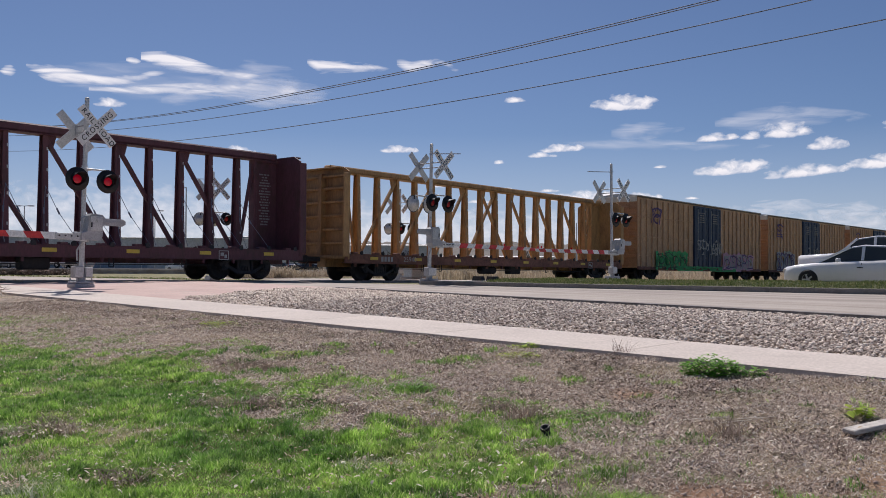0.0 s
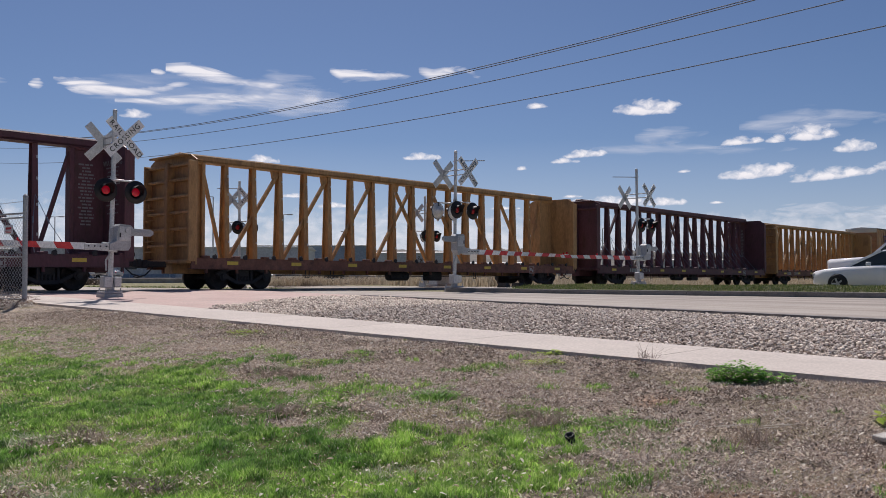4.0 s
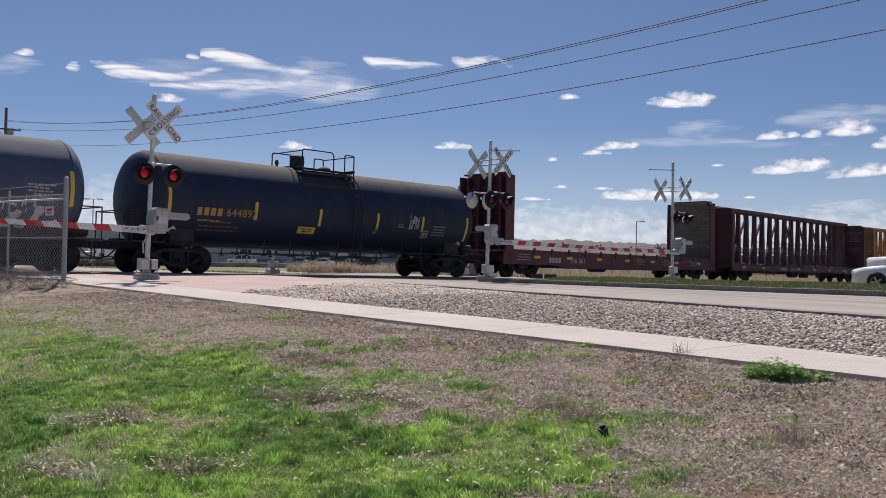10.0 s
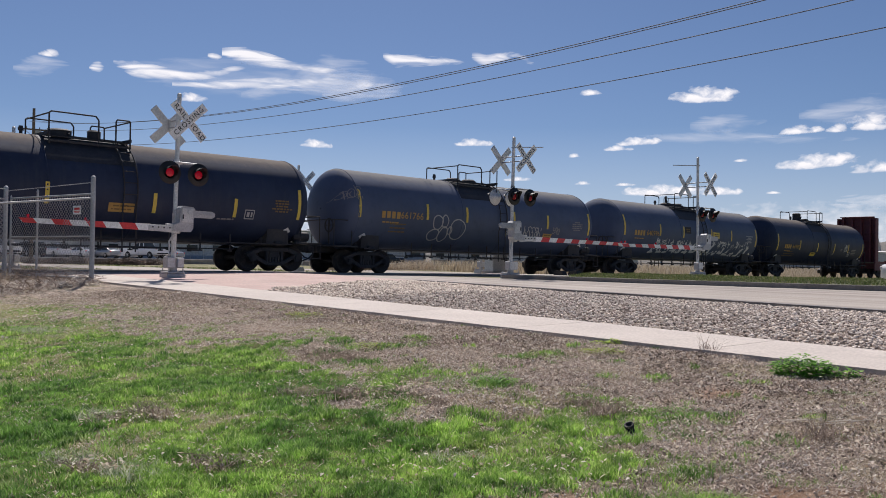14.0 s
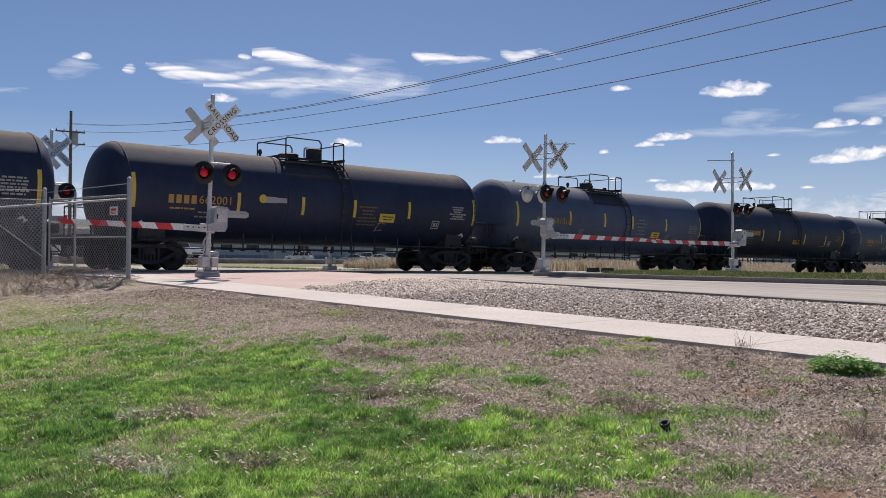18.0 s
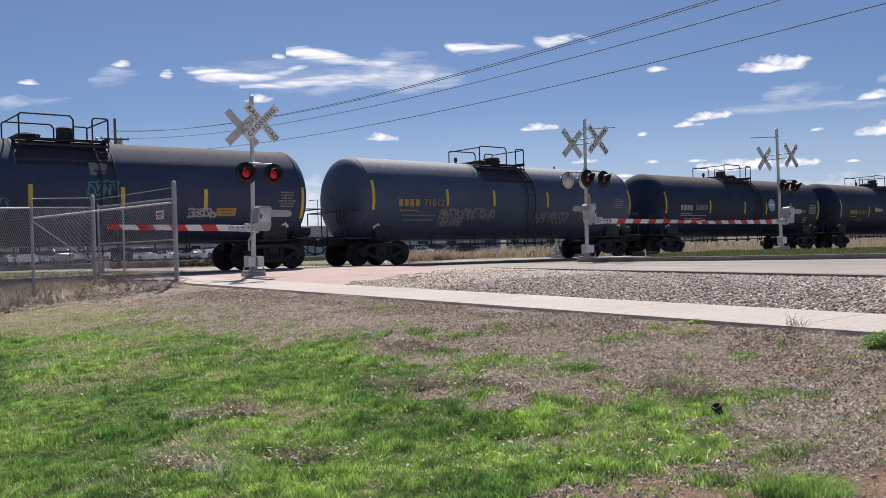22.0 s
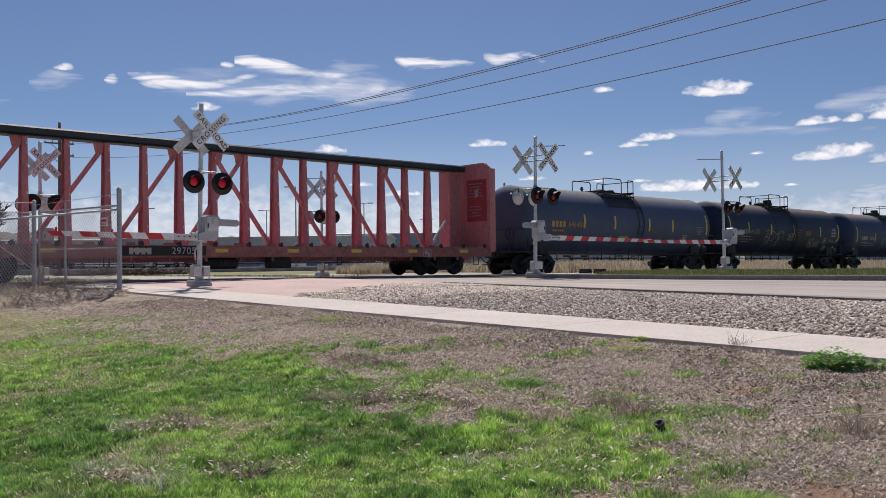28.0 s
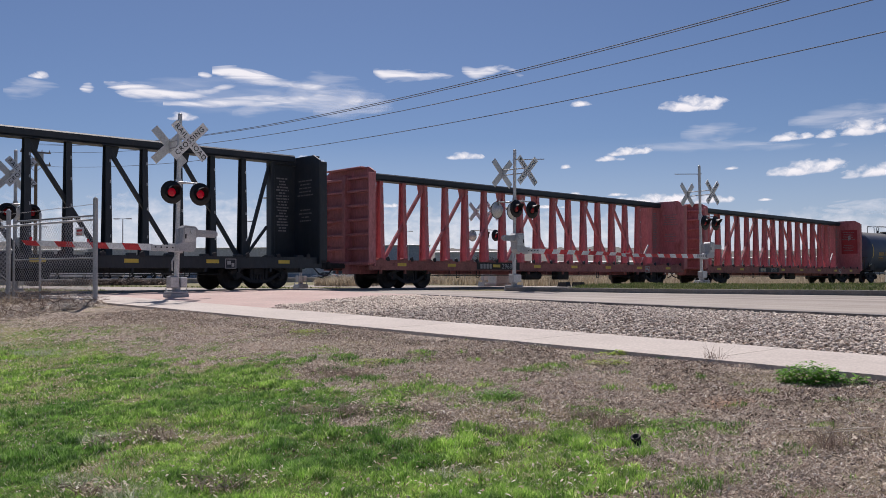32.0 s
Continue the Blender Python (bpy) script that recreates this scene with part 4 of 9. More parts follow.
def wheelset_shape():
    sh = Shape().rod((0, -0.8, 0.44), (0, 0.8, 0.44), 0.08, n=10)
    for s in (-1, 1):
        m = Matrix.Translation((0, s * 0.7525, 0.44)) @ Matrix.Rotation(radians(90 * s), 4, "Z")
        sh.lathe([(-0.09, 0.0), (-0.09, 0.47), (-0.055, 0.47), (-0.05, 0.445), (0.06, 0.435), (0.065, 0.38), (0.02, 0.33), (0.0, 0.2), (0.07, 0.12), (0.09, 0.10), (0.09, 0.0)], 28, m)
    return sh


def side_frame_shape(s):
    sh, y = Shape(), s * 1.0
    sh.bar((-1.12, y, 0.52), (-0.55, y, 0.74), 0.14, 0.16, 0.02).bar((-0.55, y, 0.74), (0.55, y, 0.74), 0.14, 0.15, 0.02).bar((0.55, y, 0.74), (1.12, y, 0.52), 0.14, 0.16, 0.02)
    sh.bar((-0.85, y, 0.52), (-0.3, y, 0.24), 0.13, 0.13, 0.02).bar((-0.3, y, 0.24), (0.3, y, 0.24), 0.13, 0.13, 0.02).bar((0.3, y, 0.24), (0.85, y, 0.52), 0.13, 0.13, 0.02)
    for x in (-0.18, -0.06, 0.06, 0.18):
        sh.rod((x, y, 0.28), (x, y, 0.56), 0.05, n=8)
    for x in (-0.3, 0.3):
        sh.box((x, y, 0.47), (0.1, 0.14, 0.5), 0.02)
    for x in (-0.89, 0.89):
        sh.rod((x, y - 0.1, 0.46), (x, y + 0.13, 0.46), 0.15, n=14)
        sh.rod((x, y + s * 0.12, 0.46), (x, y + s * 0.16, 0.46), 0.09, n=8)
    return sh


def add_truck(car, x):
    tr = part("truck", kept("truck_bolster", lambda: Shape().box((0, 0, 0.58), (0.42, 2.1, 0.26), 0.04).rod((0, 0, 0.7), (0, 0, 0.95), 0.22, n=14).bar((-0.55, 0.4, 0.4), (0.55, 0.4, 0.4), 0.06, 0.1).bar((-0.55, -0.4, 0.4), (0.55, -0.4, 0.4), 0.06, 0.1), "frame"), None, car, at=pose(x, 0, 0))
    for s in (-1, 1):
        part("side_frame", kept("side_frame_%d" % s, lambda: side_frame_shape(s), "frame"), None, tr)
    for dx in (-0.89, 0.89):
        part("wheelset", kept("wheelset", wheelset_shape, "wheel"), None, tr, at=pose(dx, 0, 0))


def add_coupler(car, half):
    for s in (-1, 1):
        def build():
            sh = Shape().box((-0.55, 0, 0.86), (0.7, 0.2, 0.2), 0.03).box((-0.1, 0.0, 0.86), (0.26, 0.26, 0.28), 0.05).box((0.02, -0.12, 0.86), (0.16, 0.08, 0.26), 0.02)
            return sh.pipe([(-0.6, -0.3, 0.75), (-0.35, -0.34, 0.5), (-0.05, -0.32, 0.42), (0.1, -0.28, 0.45)], 0.025)
        part("coupler", kept("coupler", build, "frame"), None, car, at=pose(s * half, 0, 0, 0, 0, 0 if s > 0 else 180))


def bars_down(rows, width, tall, gap, seed):
    """Short stencilled lines centred one under another."""
    sh, r = Shape(), np.random.default_rng(seed)
    for k in range(rows):
        w = width * r.uniform(0.45, 1.0)
        x = -w / 2
        while x < w / 2:
            q = min(r.uniform(0.05, 0.2), w / 2 - x + 0.02)
            sh.box((x + q / 2, 0, -k * gap), (q, 0.006, tall))
            x += q + 0.035
    return sh


def mark_blocks(width, tall, n=4):
    """A reporting mark as a row of plain blocks, one for each character."""
    sh, w = Shape(), width / n
    for i in range(n):
        sh.box((-width / 2 + (i + 0.5) * w, 0, 0), (w * 0.68, 0.006, tall))
    return sh


# what sets the centerbeam cars apart: middle and height of the top chord
CHORD = {"brown": (4.63, 0.28), "yellow": (4.59, 0.24), "coral": (4.41, 0.27), "ink": (4.68, 0.28)}
BULK_TOP = {"brown": 4.62, "yellow": 4.55, "coral": 4.60, "ink": 4.74}


def centerbeam(mat, top, length, number="", at_x=0.0, notice=""):
    L = length - 2.18
    h = L / 2
    cz, ch = CHORD[mat]
    under = cz - ch / 2
    car = thing("centerbeam_car", {"brown": "brown empty centerbeam lumber car", "yellow": "ochre yellow empty centerbeam lumber car", "coral": "faded red empty lumber car with black top chord", "ink": "black empty centerbeam lumber car"}[mat] + " on the track", "freight car", "cars of the freight train")
    key = "cb_%s_" % mat
    part("deck", kept(key + "deck%.1f" % L, lambda: Shape().box((0, 0, 0.99), (L, 2.5, 0.06)).box((0, 0, 0.76), (L, 0.5, 0.42), 0.02), mat), None, car)
    for s in (-1, 1):
        def sill():
            sh = Shape().box((0, s * 1.39, 0.88), (L, 0.08, 0.36), 0.015).box((0, s * 1.33, 0.71), (L, 0.22, 0.03)).box((0, s * 1.35, 1.065), (L, 0.18, 0.025))
            for x in np.arange(-h + 0.6, h, 1.22):
                sh.box((x, s * 1.30, 1.11), (0.26, 0.22, 0.09), 0.02)
                sh.box((x, s * 1.36, 0.63), (0.08, 0.1, 0.14), 0.01)
            return sh
        part("side_sill", kept(key + "sill%d%.1f" % (s, L), sill, "rustsill" if mat == "yellow" else "coralsill" if mat == "coral" else mat), None, car)
        for x in np.arange(-h + 0.6, h, 1.22):
            part("tie_down", kept("tie_down", lambda: Shape().box((0, 0, 0), (0.16, 0.07, 0.13), 0.02).rod((-0.05, 0, 0.05), (0.05, 0, 0.09), 0.03, n=6), "frame"), None, car, "dark strap winch on the sill", at=pose(x + 0.3, s * 1.41, 1.10))
    # centre truss
    n = 16
    xs = [-9.0 + 1.2 * i for i in range(n)] if mat in ("brown", "yellow") else [-9.33 + 1.205 * i for i in range(n)]
    part("top_chord", kept(key + "chord%.1f" % L, lambda: Shape().box((0, 0, cz), (2 * h - 0.5, 0.42, ch), 0.05).box((0, 0, under - 0.015), (2 * h - 1.2, 0.5, 0.02)), top), None, car, "long top chord")

    def post():
        sh = Shape()
        for s in (-1, 1):
            vs = [(-0.105, s * 0.19, 1.0), (0.105, s * 0.19, 1.0), (0.08, s * 0.10, under), (-0.08, s * 0.10, under)]
            vs += [(x, y + s * 0.02, z) for x, y, z in vs]
            f = [(0, 1, 2, 3), (7, 6, 5, 4), (0, 4, 5, 1), (1, 5, 6, 2), (2, 6, 7, 3), (3, 7, 4, 0)]
            sh.add(vs, f if s < 0 else [q[::-1] for q in f])
        sh.add([(0, -0.19, 1.0), (0, 0.19, 1.0), (0, 0.10, under), (0, -0.10, under), (0.015, -0.19, 1.0), (0.015, 0.19, 1.0), (0.015, 0.10, under), (0.015, -0.10, under)], [(0, 1, 2, 3), (7, 6, 5, 4)])
        for z in np.arange(1.5, under - 0.2, 0.55):
            sh.box((0, -0.20 + 0.09 * (z - 1.0) / 3.4, z), (0.11, 0.03, 0.05))
        return sh
    stubs = [-10.54] if mat in ("coral", "ink") else []
    for x in stubs + xs:
        for q in (-1, 1) if mat == "brown" else ():
            part("tie_cable", kept("tie_cable%d" % q, lambda: Shape().pipe([(0, -0.16, 2.9), (q * 0.22, -0.55, 2.1), (q * 0.42, -1.0, 1.5), (q * 0.5, -1.32, 1.12)], 0.010, 4).rod((q * 0.2, -0.5, 2.2), (q * 0.24, -0.6, 2.02), 0.028, n=5), "cable"), None, car, at=pose(x, 0, 0))
        p = part("post", kept(key + "post", post, mat), None, car, at=pose(x, 0, 0))
        # Pale plates stand in for glints and light through the post holes.
        for z in (1.7, 2.6, 3.4, 4.05):
            part("rivet_plate", kept("cb_glint", lambda: Shape().box((0, 0, 0), (0.035, 0.012, 0.09), 0.003), "alu"), None, p, "small pale plate standing for a bright glint on the post", at=pose(0.05, -0.215 + 0.09 * (z - 1.0) / 3.4, z))
    diag = [(i, i + 2) for i in range(0, n // 2, 2)] + [(n - 1 - i, n - 3 - i) for i in range(0, n // 2, 2)]
    for a, b in diag:
        w = 1 if xs[b] > xs[a] else -1
        bar = part("brace", Shape().bar((xs[a] + w * 0.12, 0, 1.02), (xs[b] - w * 0.05, 0, under - 0.12), 0.13, 0.12, 0.01), mat, car)
        # a gusset plate at the upper end of each brace
        part("gusset", Shape().prism([(xs[b] - w * 0.05, under), (xs[b] - w * 0.38, under), (xs[b] - w * 0.30, under - 0.34), (xs[b] - w * 0.05, under - 0.30)], -0.05, 0.05), mat, bar)
    for s in (-1, 1):
        if s > 0 and mat in ("coral", "ink"):
            part("brace", kept(key + "rkick%.1f" % L, lambda: Shape().bar((9.75, 0, 2.2), (8.85, 0, 1.1), 0.10, 0.08, 0.01), "alu" if mat == "coral" else mat), None, car)
        if s > 0 and mat == "ink" or mat not in ("coral", "ink"):
            part("brace", Shape().bar((s * (h - 1.25), 0, under - 0.1), (xs[0 if s < 0 else -1] + s * 0.12, 0, 1.1), 0.12, 0.1, 0.01), mat, car)

        def web():
            a, b = 9.85 if mat in ("coral", "ink") else h - 1.3, h - 0.16
            m, w = (a + b) / 2, b - a
            sh = Shape().box((s * m, 0, under / 2 + 0.5), (w, 0.10, under - 1.0), 0.01)
            return sh.box((s * (a + 0.05), 0, under / 2 + 0.5), (0.14, 0.34, under - 1.0), 0.02).box((s * m, 0, under - 0.04), (w, 0.3, 0.12), 0.02)
        if s < 0 and mat in ("coral", "ink"):
            part("brace", kept(key + "kick%.1f" % L, lambda: Shape().bar((-h + 0.1, 0, 2.5), (-9.45, 0, 1.05), 0.14, 0.1, 0.01), mat), None, car)
        else:
            part("end_web", kept(key + "web%d%.1f" % (s, L), web, mat), None, car)

        B, T = (1.56 if mat in ("coral", "ink") else 1.46), BULK_TOP[mat]
        bk = part("bulkhead", kept(key + "bulk", lambda: Shape().prism([(-B, 0.85), (B, 0.85), (B, T - 0.2), (B - 0.37, T), (0.37 - B, T), (-B, T - 0.2)], -0.03, 0.03), mat), None, car, at=pose(s * (h - 0.16), 0, 0, 0, 0, -90 if s > 0 else 90))
        for y in (0.04 - B, B - 0.04, 0):
            part("upright", kept(key + "upright%d" % (y == 0), lambda: Shape().box((0, 0.15, T / 2 + 0.35), (0.2 if y == 0 else 0.10, 0.30, T - 1.2), 0.02), mat), None, bk, at=pose(y, 0, 0))
        for z in (1.5, 4.2) if mat == "brown" else (1.5, 2.05, 2.6, 3.15, 3.7, 4.2):
            part("stiffener", kept(key + "stiff", lambda: Shape().box((0, 0.11, 0), (2 * B - 0.2, 0.2, 0.10), 0.02), mat), None, bk, at=pose(0, 0, z))
        for z, w, d in ((T - 0.03, 2.2, 0.06), (0.95, 2 * B - 0.1, 0.12)):
            part("edge_plate", kept(key + "edge%.2f" % d, lambda: Shape().box((0, 0.15, 0), (w, 0.34, d), 0.02), mat), None, bk, at=pose(0, 0, z))
        part("grab_irons", kept("grab", lambda: Shape().pipe([(0.9, 0.3, 2.9), (0.9, 0.42, 2.9), (0.9, 0.42, 1.4), (0.9, 0.3, 1.4)], 0.015), mat), None, bk)
        for z in np.arange(1.3, 3.2, 0.36):
            part("rung", kept("cb_rung", lambda: Shape().pipe([(0.75, 0.24, 0), (0.75, 0.33, 0), (1.25, 0.33, 0), (1.25, 0.24, 0)], 0.014), mat), None, bk, at=pose(0, 0, z))
    for x in np.linspace(-h + 1.6, h - 1.6, 8):
        part("reflector", kept("reflector", lambda: Shape().box((0, 0, 0), (0.45, 0.008, 0.12), 0.002), "strip"), None, car, "yellow reflector strip", at=pose(x, -1.436, 0.91))
    if mat in ("brown", "ink") or notice:
        tagged(part("stencil_block", kept("cb_sten", lambda: bars_down(19, 0.55, 0.05, 0.105, 5), "dim_letter"), None, car, "pale stencilled lines", at=pose(h - 0.75, -0.06, 3.95)), kind="stuff")
    face = pose(h - 0.205, -0.72, 3.75, 0, 0, -90)
    if notice == "WARNING":
        part("lettering", letters("WARNING", 0.24, "dim_letter", 1.1), None, car, "pale word on the bulkhead", at=face @ pose(0, -0.008, 0.25, 90, 0, 0))
    if notice == "red":
        patch = part("paint_panel", kept("cb_redweb", lambda: Shape().box((0, 0, 0), (1.15, 0.012, 1.75), 0.003), "redpanel"), None, car, "dark red painted panel", at=pose(h - 0.2, -0.8, 3.05, 0, 0, -90))
        part("paint_mark", Shape().prism([(-0.08, 0.1), (0.1, 0.16), (0.08, 0.5), (-0.1, 0.42)], -0.012, -0.008), "pale_letter", patch, "white painted mark")
    if notice:
        tagged(part("stencil_block", kept("cb_notice", lambda: bars_down(5, 0.95, 0.045, 0.13, 15), "dim_letter"), None, car, "white stencilled lines", at=face @ pose(0, -0.012, 0.1 if notice != "red" else 0.0, 0, 0, 0)), kind="stuff")
        tagged(part("stencil_block", kept("cb_notice2", lambda: bars_down(4, 0.8, 0.045, 0.13, 16), "dim_letter"), None, car, "white stencilled lines", at=face @ pose(0, -0.012, -0.95, 0, 0, 0)), kind="stuff")
    if number:
        if mat == "coral":
            part("number_patch", kept("cb_patch", lambda: Shape().box((0, 0, 0), (2.7, 0.006, 0.3), 0.001), "black"), None, car, "black painted patch", at=pose(at_x - 0.6, -1.434, 0.90))
        part("number", letters(number, 0.30, "pale_letter", 1.1), None, car, "pale stencilled car number", at=pose(at_x, -1.443, 0.89, 90, 0, 0))
        tagged(part("stencil_block", kept("cb_mark", lambda: mark_blocks(0.75, 0.2), "pale_letter"), None, car, "pale reporting mark", at=pose(at_x - 1.4, -1.443, 0.89)), kind="stuff")
    part("data_panel", kept("cb_panel", lambda: Shape().box((0, 0, 0.15), (0.40, 0.006, 0.025)).box((0, 0, -0.15), (0.40, 0.006, 0.025)).box((0.19, 0, 0), (0.025, 0.006, 0.3)).box((-0.19, 0, 0), (0.025, 0.006, 0.3)).box((-0.06, 0, 0.03), (0.14, 0.006, 0.12)).box((0.08, 0, -0.04), (0.1, 0.006, 0.12)), "pale_letter"), None, car, "square consolidated stencil panel", at=pose(7.45, -1.442, 0.84))
    part("brake_rigging", kept("rig", lambda: Shape().bar((-7.4, -0.9, 0.5), (7.4, -0.9, 0.5), 0.03, 0.03).box((1.2, -0.7, 0.52), (0.9, 0.4, 0.4), 0.06).rod((-1.6, -0.8, 0.5), (-0.5, -0.8, 0.5), 0.18, n=12), "frame"), None, car)
    for x in (-6.2, -5.0, -1.2, 3.4, 6.0):
        part("hanger", kept("cb_hang", lambda: Shape().pipe([(-0.08, -1.25, 0.75), (-0.08, -1.25, 0.42), (0.08, -1.25, 0.42), (0.08, -1.25, 0.75)], 0.018), "frame"), None, car, at=pose(x, 0, 0))
    for s in (-1, 1):
        add_truck(car, s * (h - 2.35))
    add_coupler(car, length / 2 - 0.08)
    return car


def bulkhead_flat(length):
    L = length - 1.96
    h = L / 2
    car = thing("bulkhead_flat_car", "dark red empty bulkhead flat car with plank-lined ends", "freight car", "cars of the freight train")
    part("deck", Shape().box((0, 0, 1.22), (L, 2.7, 0.1), 0.01), "planks", car, "weathered plank deck")
    for s in (-1, 1):
        part("side_sill", Shape().prism([(-h, 1.28), (h, 1.28), (h, 0.62), (h - 3.6, 0.62), (h - 5.0, 0.50), (-h + 5.0, 0.50), (-h + 3.6, 0.62), (-h, 0.62)], s * 1.40 - 0.03, s * 1.40 + 0.03).box((0, s * 1.38, 1.28), (L, 0.16, 0.04), 0.01), "oxide", car)
        for x in np.arange(-h + 2.2, h - 1.8, 1.35):
            part("stake_pocket", Shape().box((x, s * 1.45, 1.2), (0.14, 0.08, 0.24), 0.01).box((x, s * 1.42, 1.34), (0.08, 0.1, 0.1), 0.01), "oxide", car)

        def bulk():
            sh = Shape().prism([(-1.45, 0.75), (1.45, 0.75), (1.45, 4.5), (1.1, 4.8), (-1.1, 4.8), (-1.45, 4.5)], -0.03, 0.03)
            return sh.box((0, 0.16, 4.74), (2.5, 0.4, 0.08), 0.02).box((1.42, 0.12, 2.9), (0.08, 0.6, 3.5), 0.02).box((-1.42, 0.12, 2.9), (0.08, 0.6, 3.5), 0.02)
        bk = part("bulkhead", bulk(), "oxide", car, at=pose(s * (h - 0.5), 0, 0, 0, 0, -90 if s > 0 else 90))
        for x in (-1.0, -0.34, 0.34, 1.0):
            part("rib", kept("flat_rib", lambda: Shape().box((0, 0.17, 2.85), (0.10, 0.34, 3.5), 0.02), "oxide"), None, bk, at=pose(x, 0, 0))
        for z in (1.7, 2.3, 2.9, 3.5, 4.1):
            part("stiffener", kept("flat_stiff", lambda: Shape().box((0, 0.10, 0), (2.76, 0.16, 0.08), 0.01), "oxide"), None, bk, at=pose(0, 0, z))
        for k, z in enumerate(np.arange(1.38, 4.75, 0.215)):
            w = 2.68 if z < 4.4 else 2.68 - (z - 4.4) * 1.6
            part("plank", Shape().box((0, -0.07, z), (w, 0.06, 0.205), 0.008), "planks", bk)
        part("marker_plate", Shape().box((-s * 1.46, 0.0, 0.98), (0.008, 0.42, 0.26), 0.002), "strip", bk, "yellow reflector plate")
        add_truck(car, s * (h - 1.9))
    part("centre_sill", Shape().box((0, 0, 0.78), (L, 0.5, 0.5), 0.03).bar((-h + 4, -0.9, 0.52), (h - 4, -0.9, 0.52), 0.03, 0.03).rod((-2, -0.6, 0.55), (-0.8, -0.6, 0.55), 0.2, n=12), "frame", car)
    for x in np.linspace(-h + 2.4, h - 2.0, 7):
        part("reflector", kept("reflector", lambda: Shape(), "strip"), None, car, "yellow reflector strip", at=pose(x, -1.437, 0.98))
    part("number", letters("546 061", 0.34, "pale_letter", 1.15), None, car, "pale stencilled car number", at=pose(-4.2, -1.437, 0.86, 90, 0, 0))
    part("stencil_block", mark_blocks(0.95, 0.25), "pale_letter", car, "pale reporting mark", at=pose(-6.05, -1.437, 0.86))
    for x, k in ((1.5, 1), (4.2, 2), (7.2, 4), (-8.4, 6)):
        part("stencil_block", bars_down(3, 1.0, 0.035, 0.12, k), "pale_letter", car, "small pale stencils", at=pose(x, -1.437, 1.08))
    add_coupler(car, length / 2 - 0.08)
    return car


def glyphs(n, width, tall, seed, r0=0.03, sharp=True):
    """Spray-painted strokes, tangled so that they spell nothing, on the xz plane."""
    sh, r = Shape(), np.random.default_rng(seed)
    cell = width / n

    def stroke(pts, k):
        for p, q in zip(pts, pts[1:]):
            d = q - p
            if d.length < 1e-4:
                continue
            u = d.normalized()
            nrm = Vector((-u.z, 0, u.x)) * k
            a, b = p - u * k * 0.6, q + u * k * 0.6
            sh.add([a + nrm, a - nrm, b - nrm, b + nrm], [(0, 1, 2, 3)])
    for i in range(n):
        cx, lean, h = -width / 2 + (i + 0.5) * cell, r.uniform(-0.1, 0.3), tall * r.uniform(0.75, 1.0)
        at = lambda a, b: Vector((cx + cell * 0.62 * a + lean * h * 0.3 * b, 0, h * 0.5 * b))
        for w in r.permutation(7)[:4]:
            e, f, k = r.uniform(-0.3, 0.3), r.uniform(-0.3, 0.3), r0 * r.uniform(0.7, 1.25)
            if w == 0:
                stroke([at(-0.7 + e, -1), at(-0.6 + e, 0.1 * f), at(-0.7 + f, 1)], k)
            elif w == 1:
                stroke([at(0.6 + e, -0.9), at(0.75 + f, 0.9)], k)
            elif w == 2:
                stroke([at(-0.8, 0.8 + 0.3 * e), at(0.1, 1 + 0.2 * f), at(0.9, 0.7 + 0.4 * f)], k)
            elif w == 3:
                stroke([at(-0.8, -0.9 + 0.3 * e), at(0.9, -0.8 + 0.4 * f)], k)
            elif w == 4 and sharp:
                stroke([at(-0.7, 0.5 + e), at(0.3 + e, -0.1), at(0.8, -0.9 + e)], k)
            else:
                c, d, ph = r.uniform(-0.3, 0.3), r.uniform(-0.45, 0.45), r.uniform(0, 6.28)
                stroke([at(c + 0.6 * math.cos(ph + q), d + 0.52 * math.sin(ph + q)) for q in np.linspace(0, r.uniform(3.0, 5.6), 11)], k)
    return sh


def outline_loops(rings, r0):
    """Closed wobbly outlines: middle, half width, half height of each."""
    sh, r = Shape(), np.random.default_rng(3)
    for cx, cz, a, b in rings:
        ph = r.uniform(0, 6.28)
        pts = [Vector((cx + a * math.cos(q) * (1 + 0.07 * math.sin(3 * q + ph)), 0, cz + b * math.sin(q) * (1 + 0.06 * math.cos(2 * q + ph)))) for q in np.linspace(0, 6.283, 25)]
        for p, q in zip(pts, pts[1:]):
            u = (q - p).normalized()
            nrm = Vector((-u.z, 0, u.x)) * r0
            sh.add([p + nrm, p - nrm, q - nrm, q + nrm], [(0, 1, 2, 3)])
    return sh


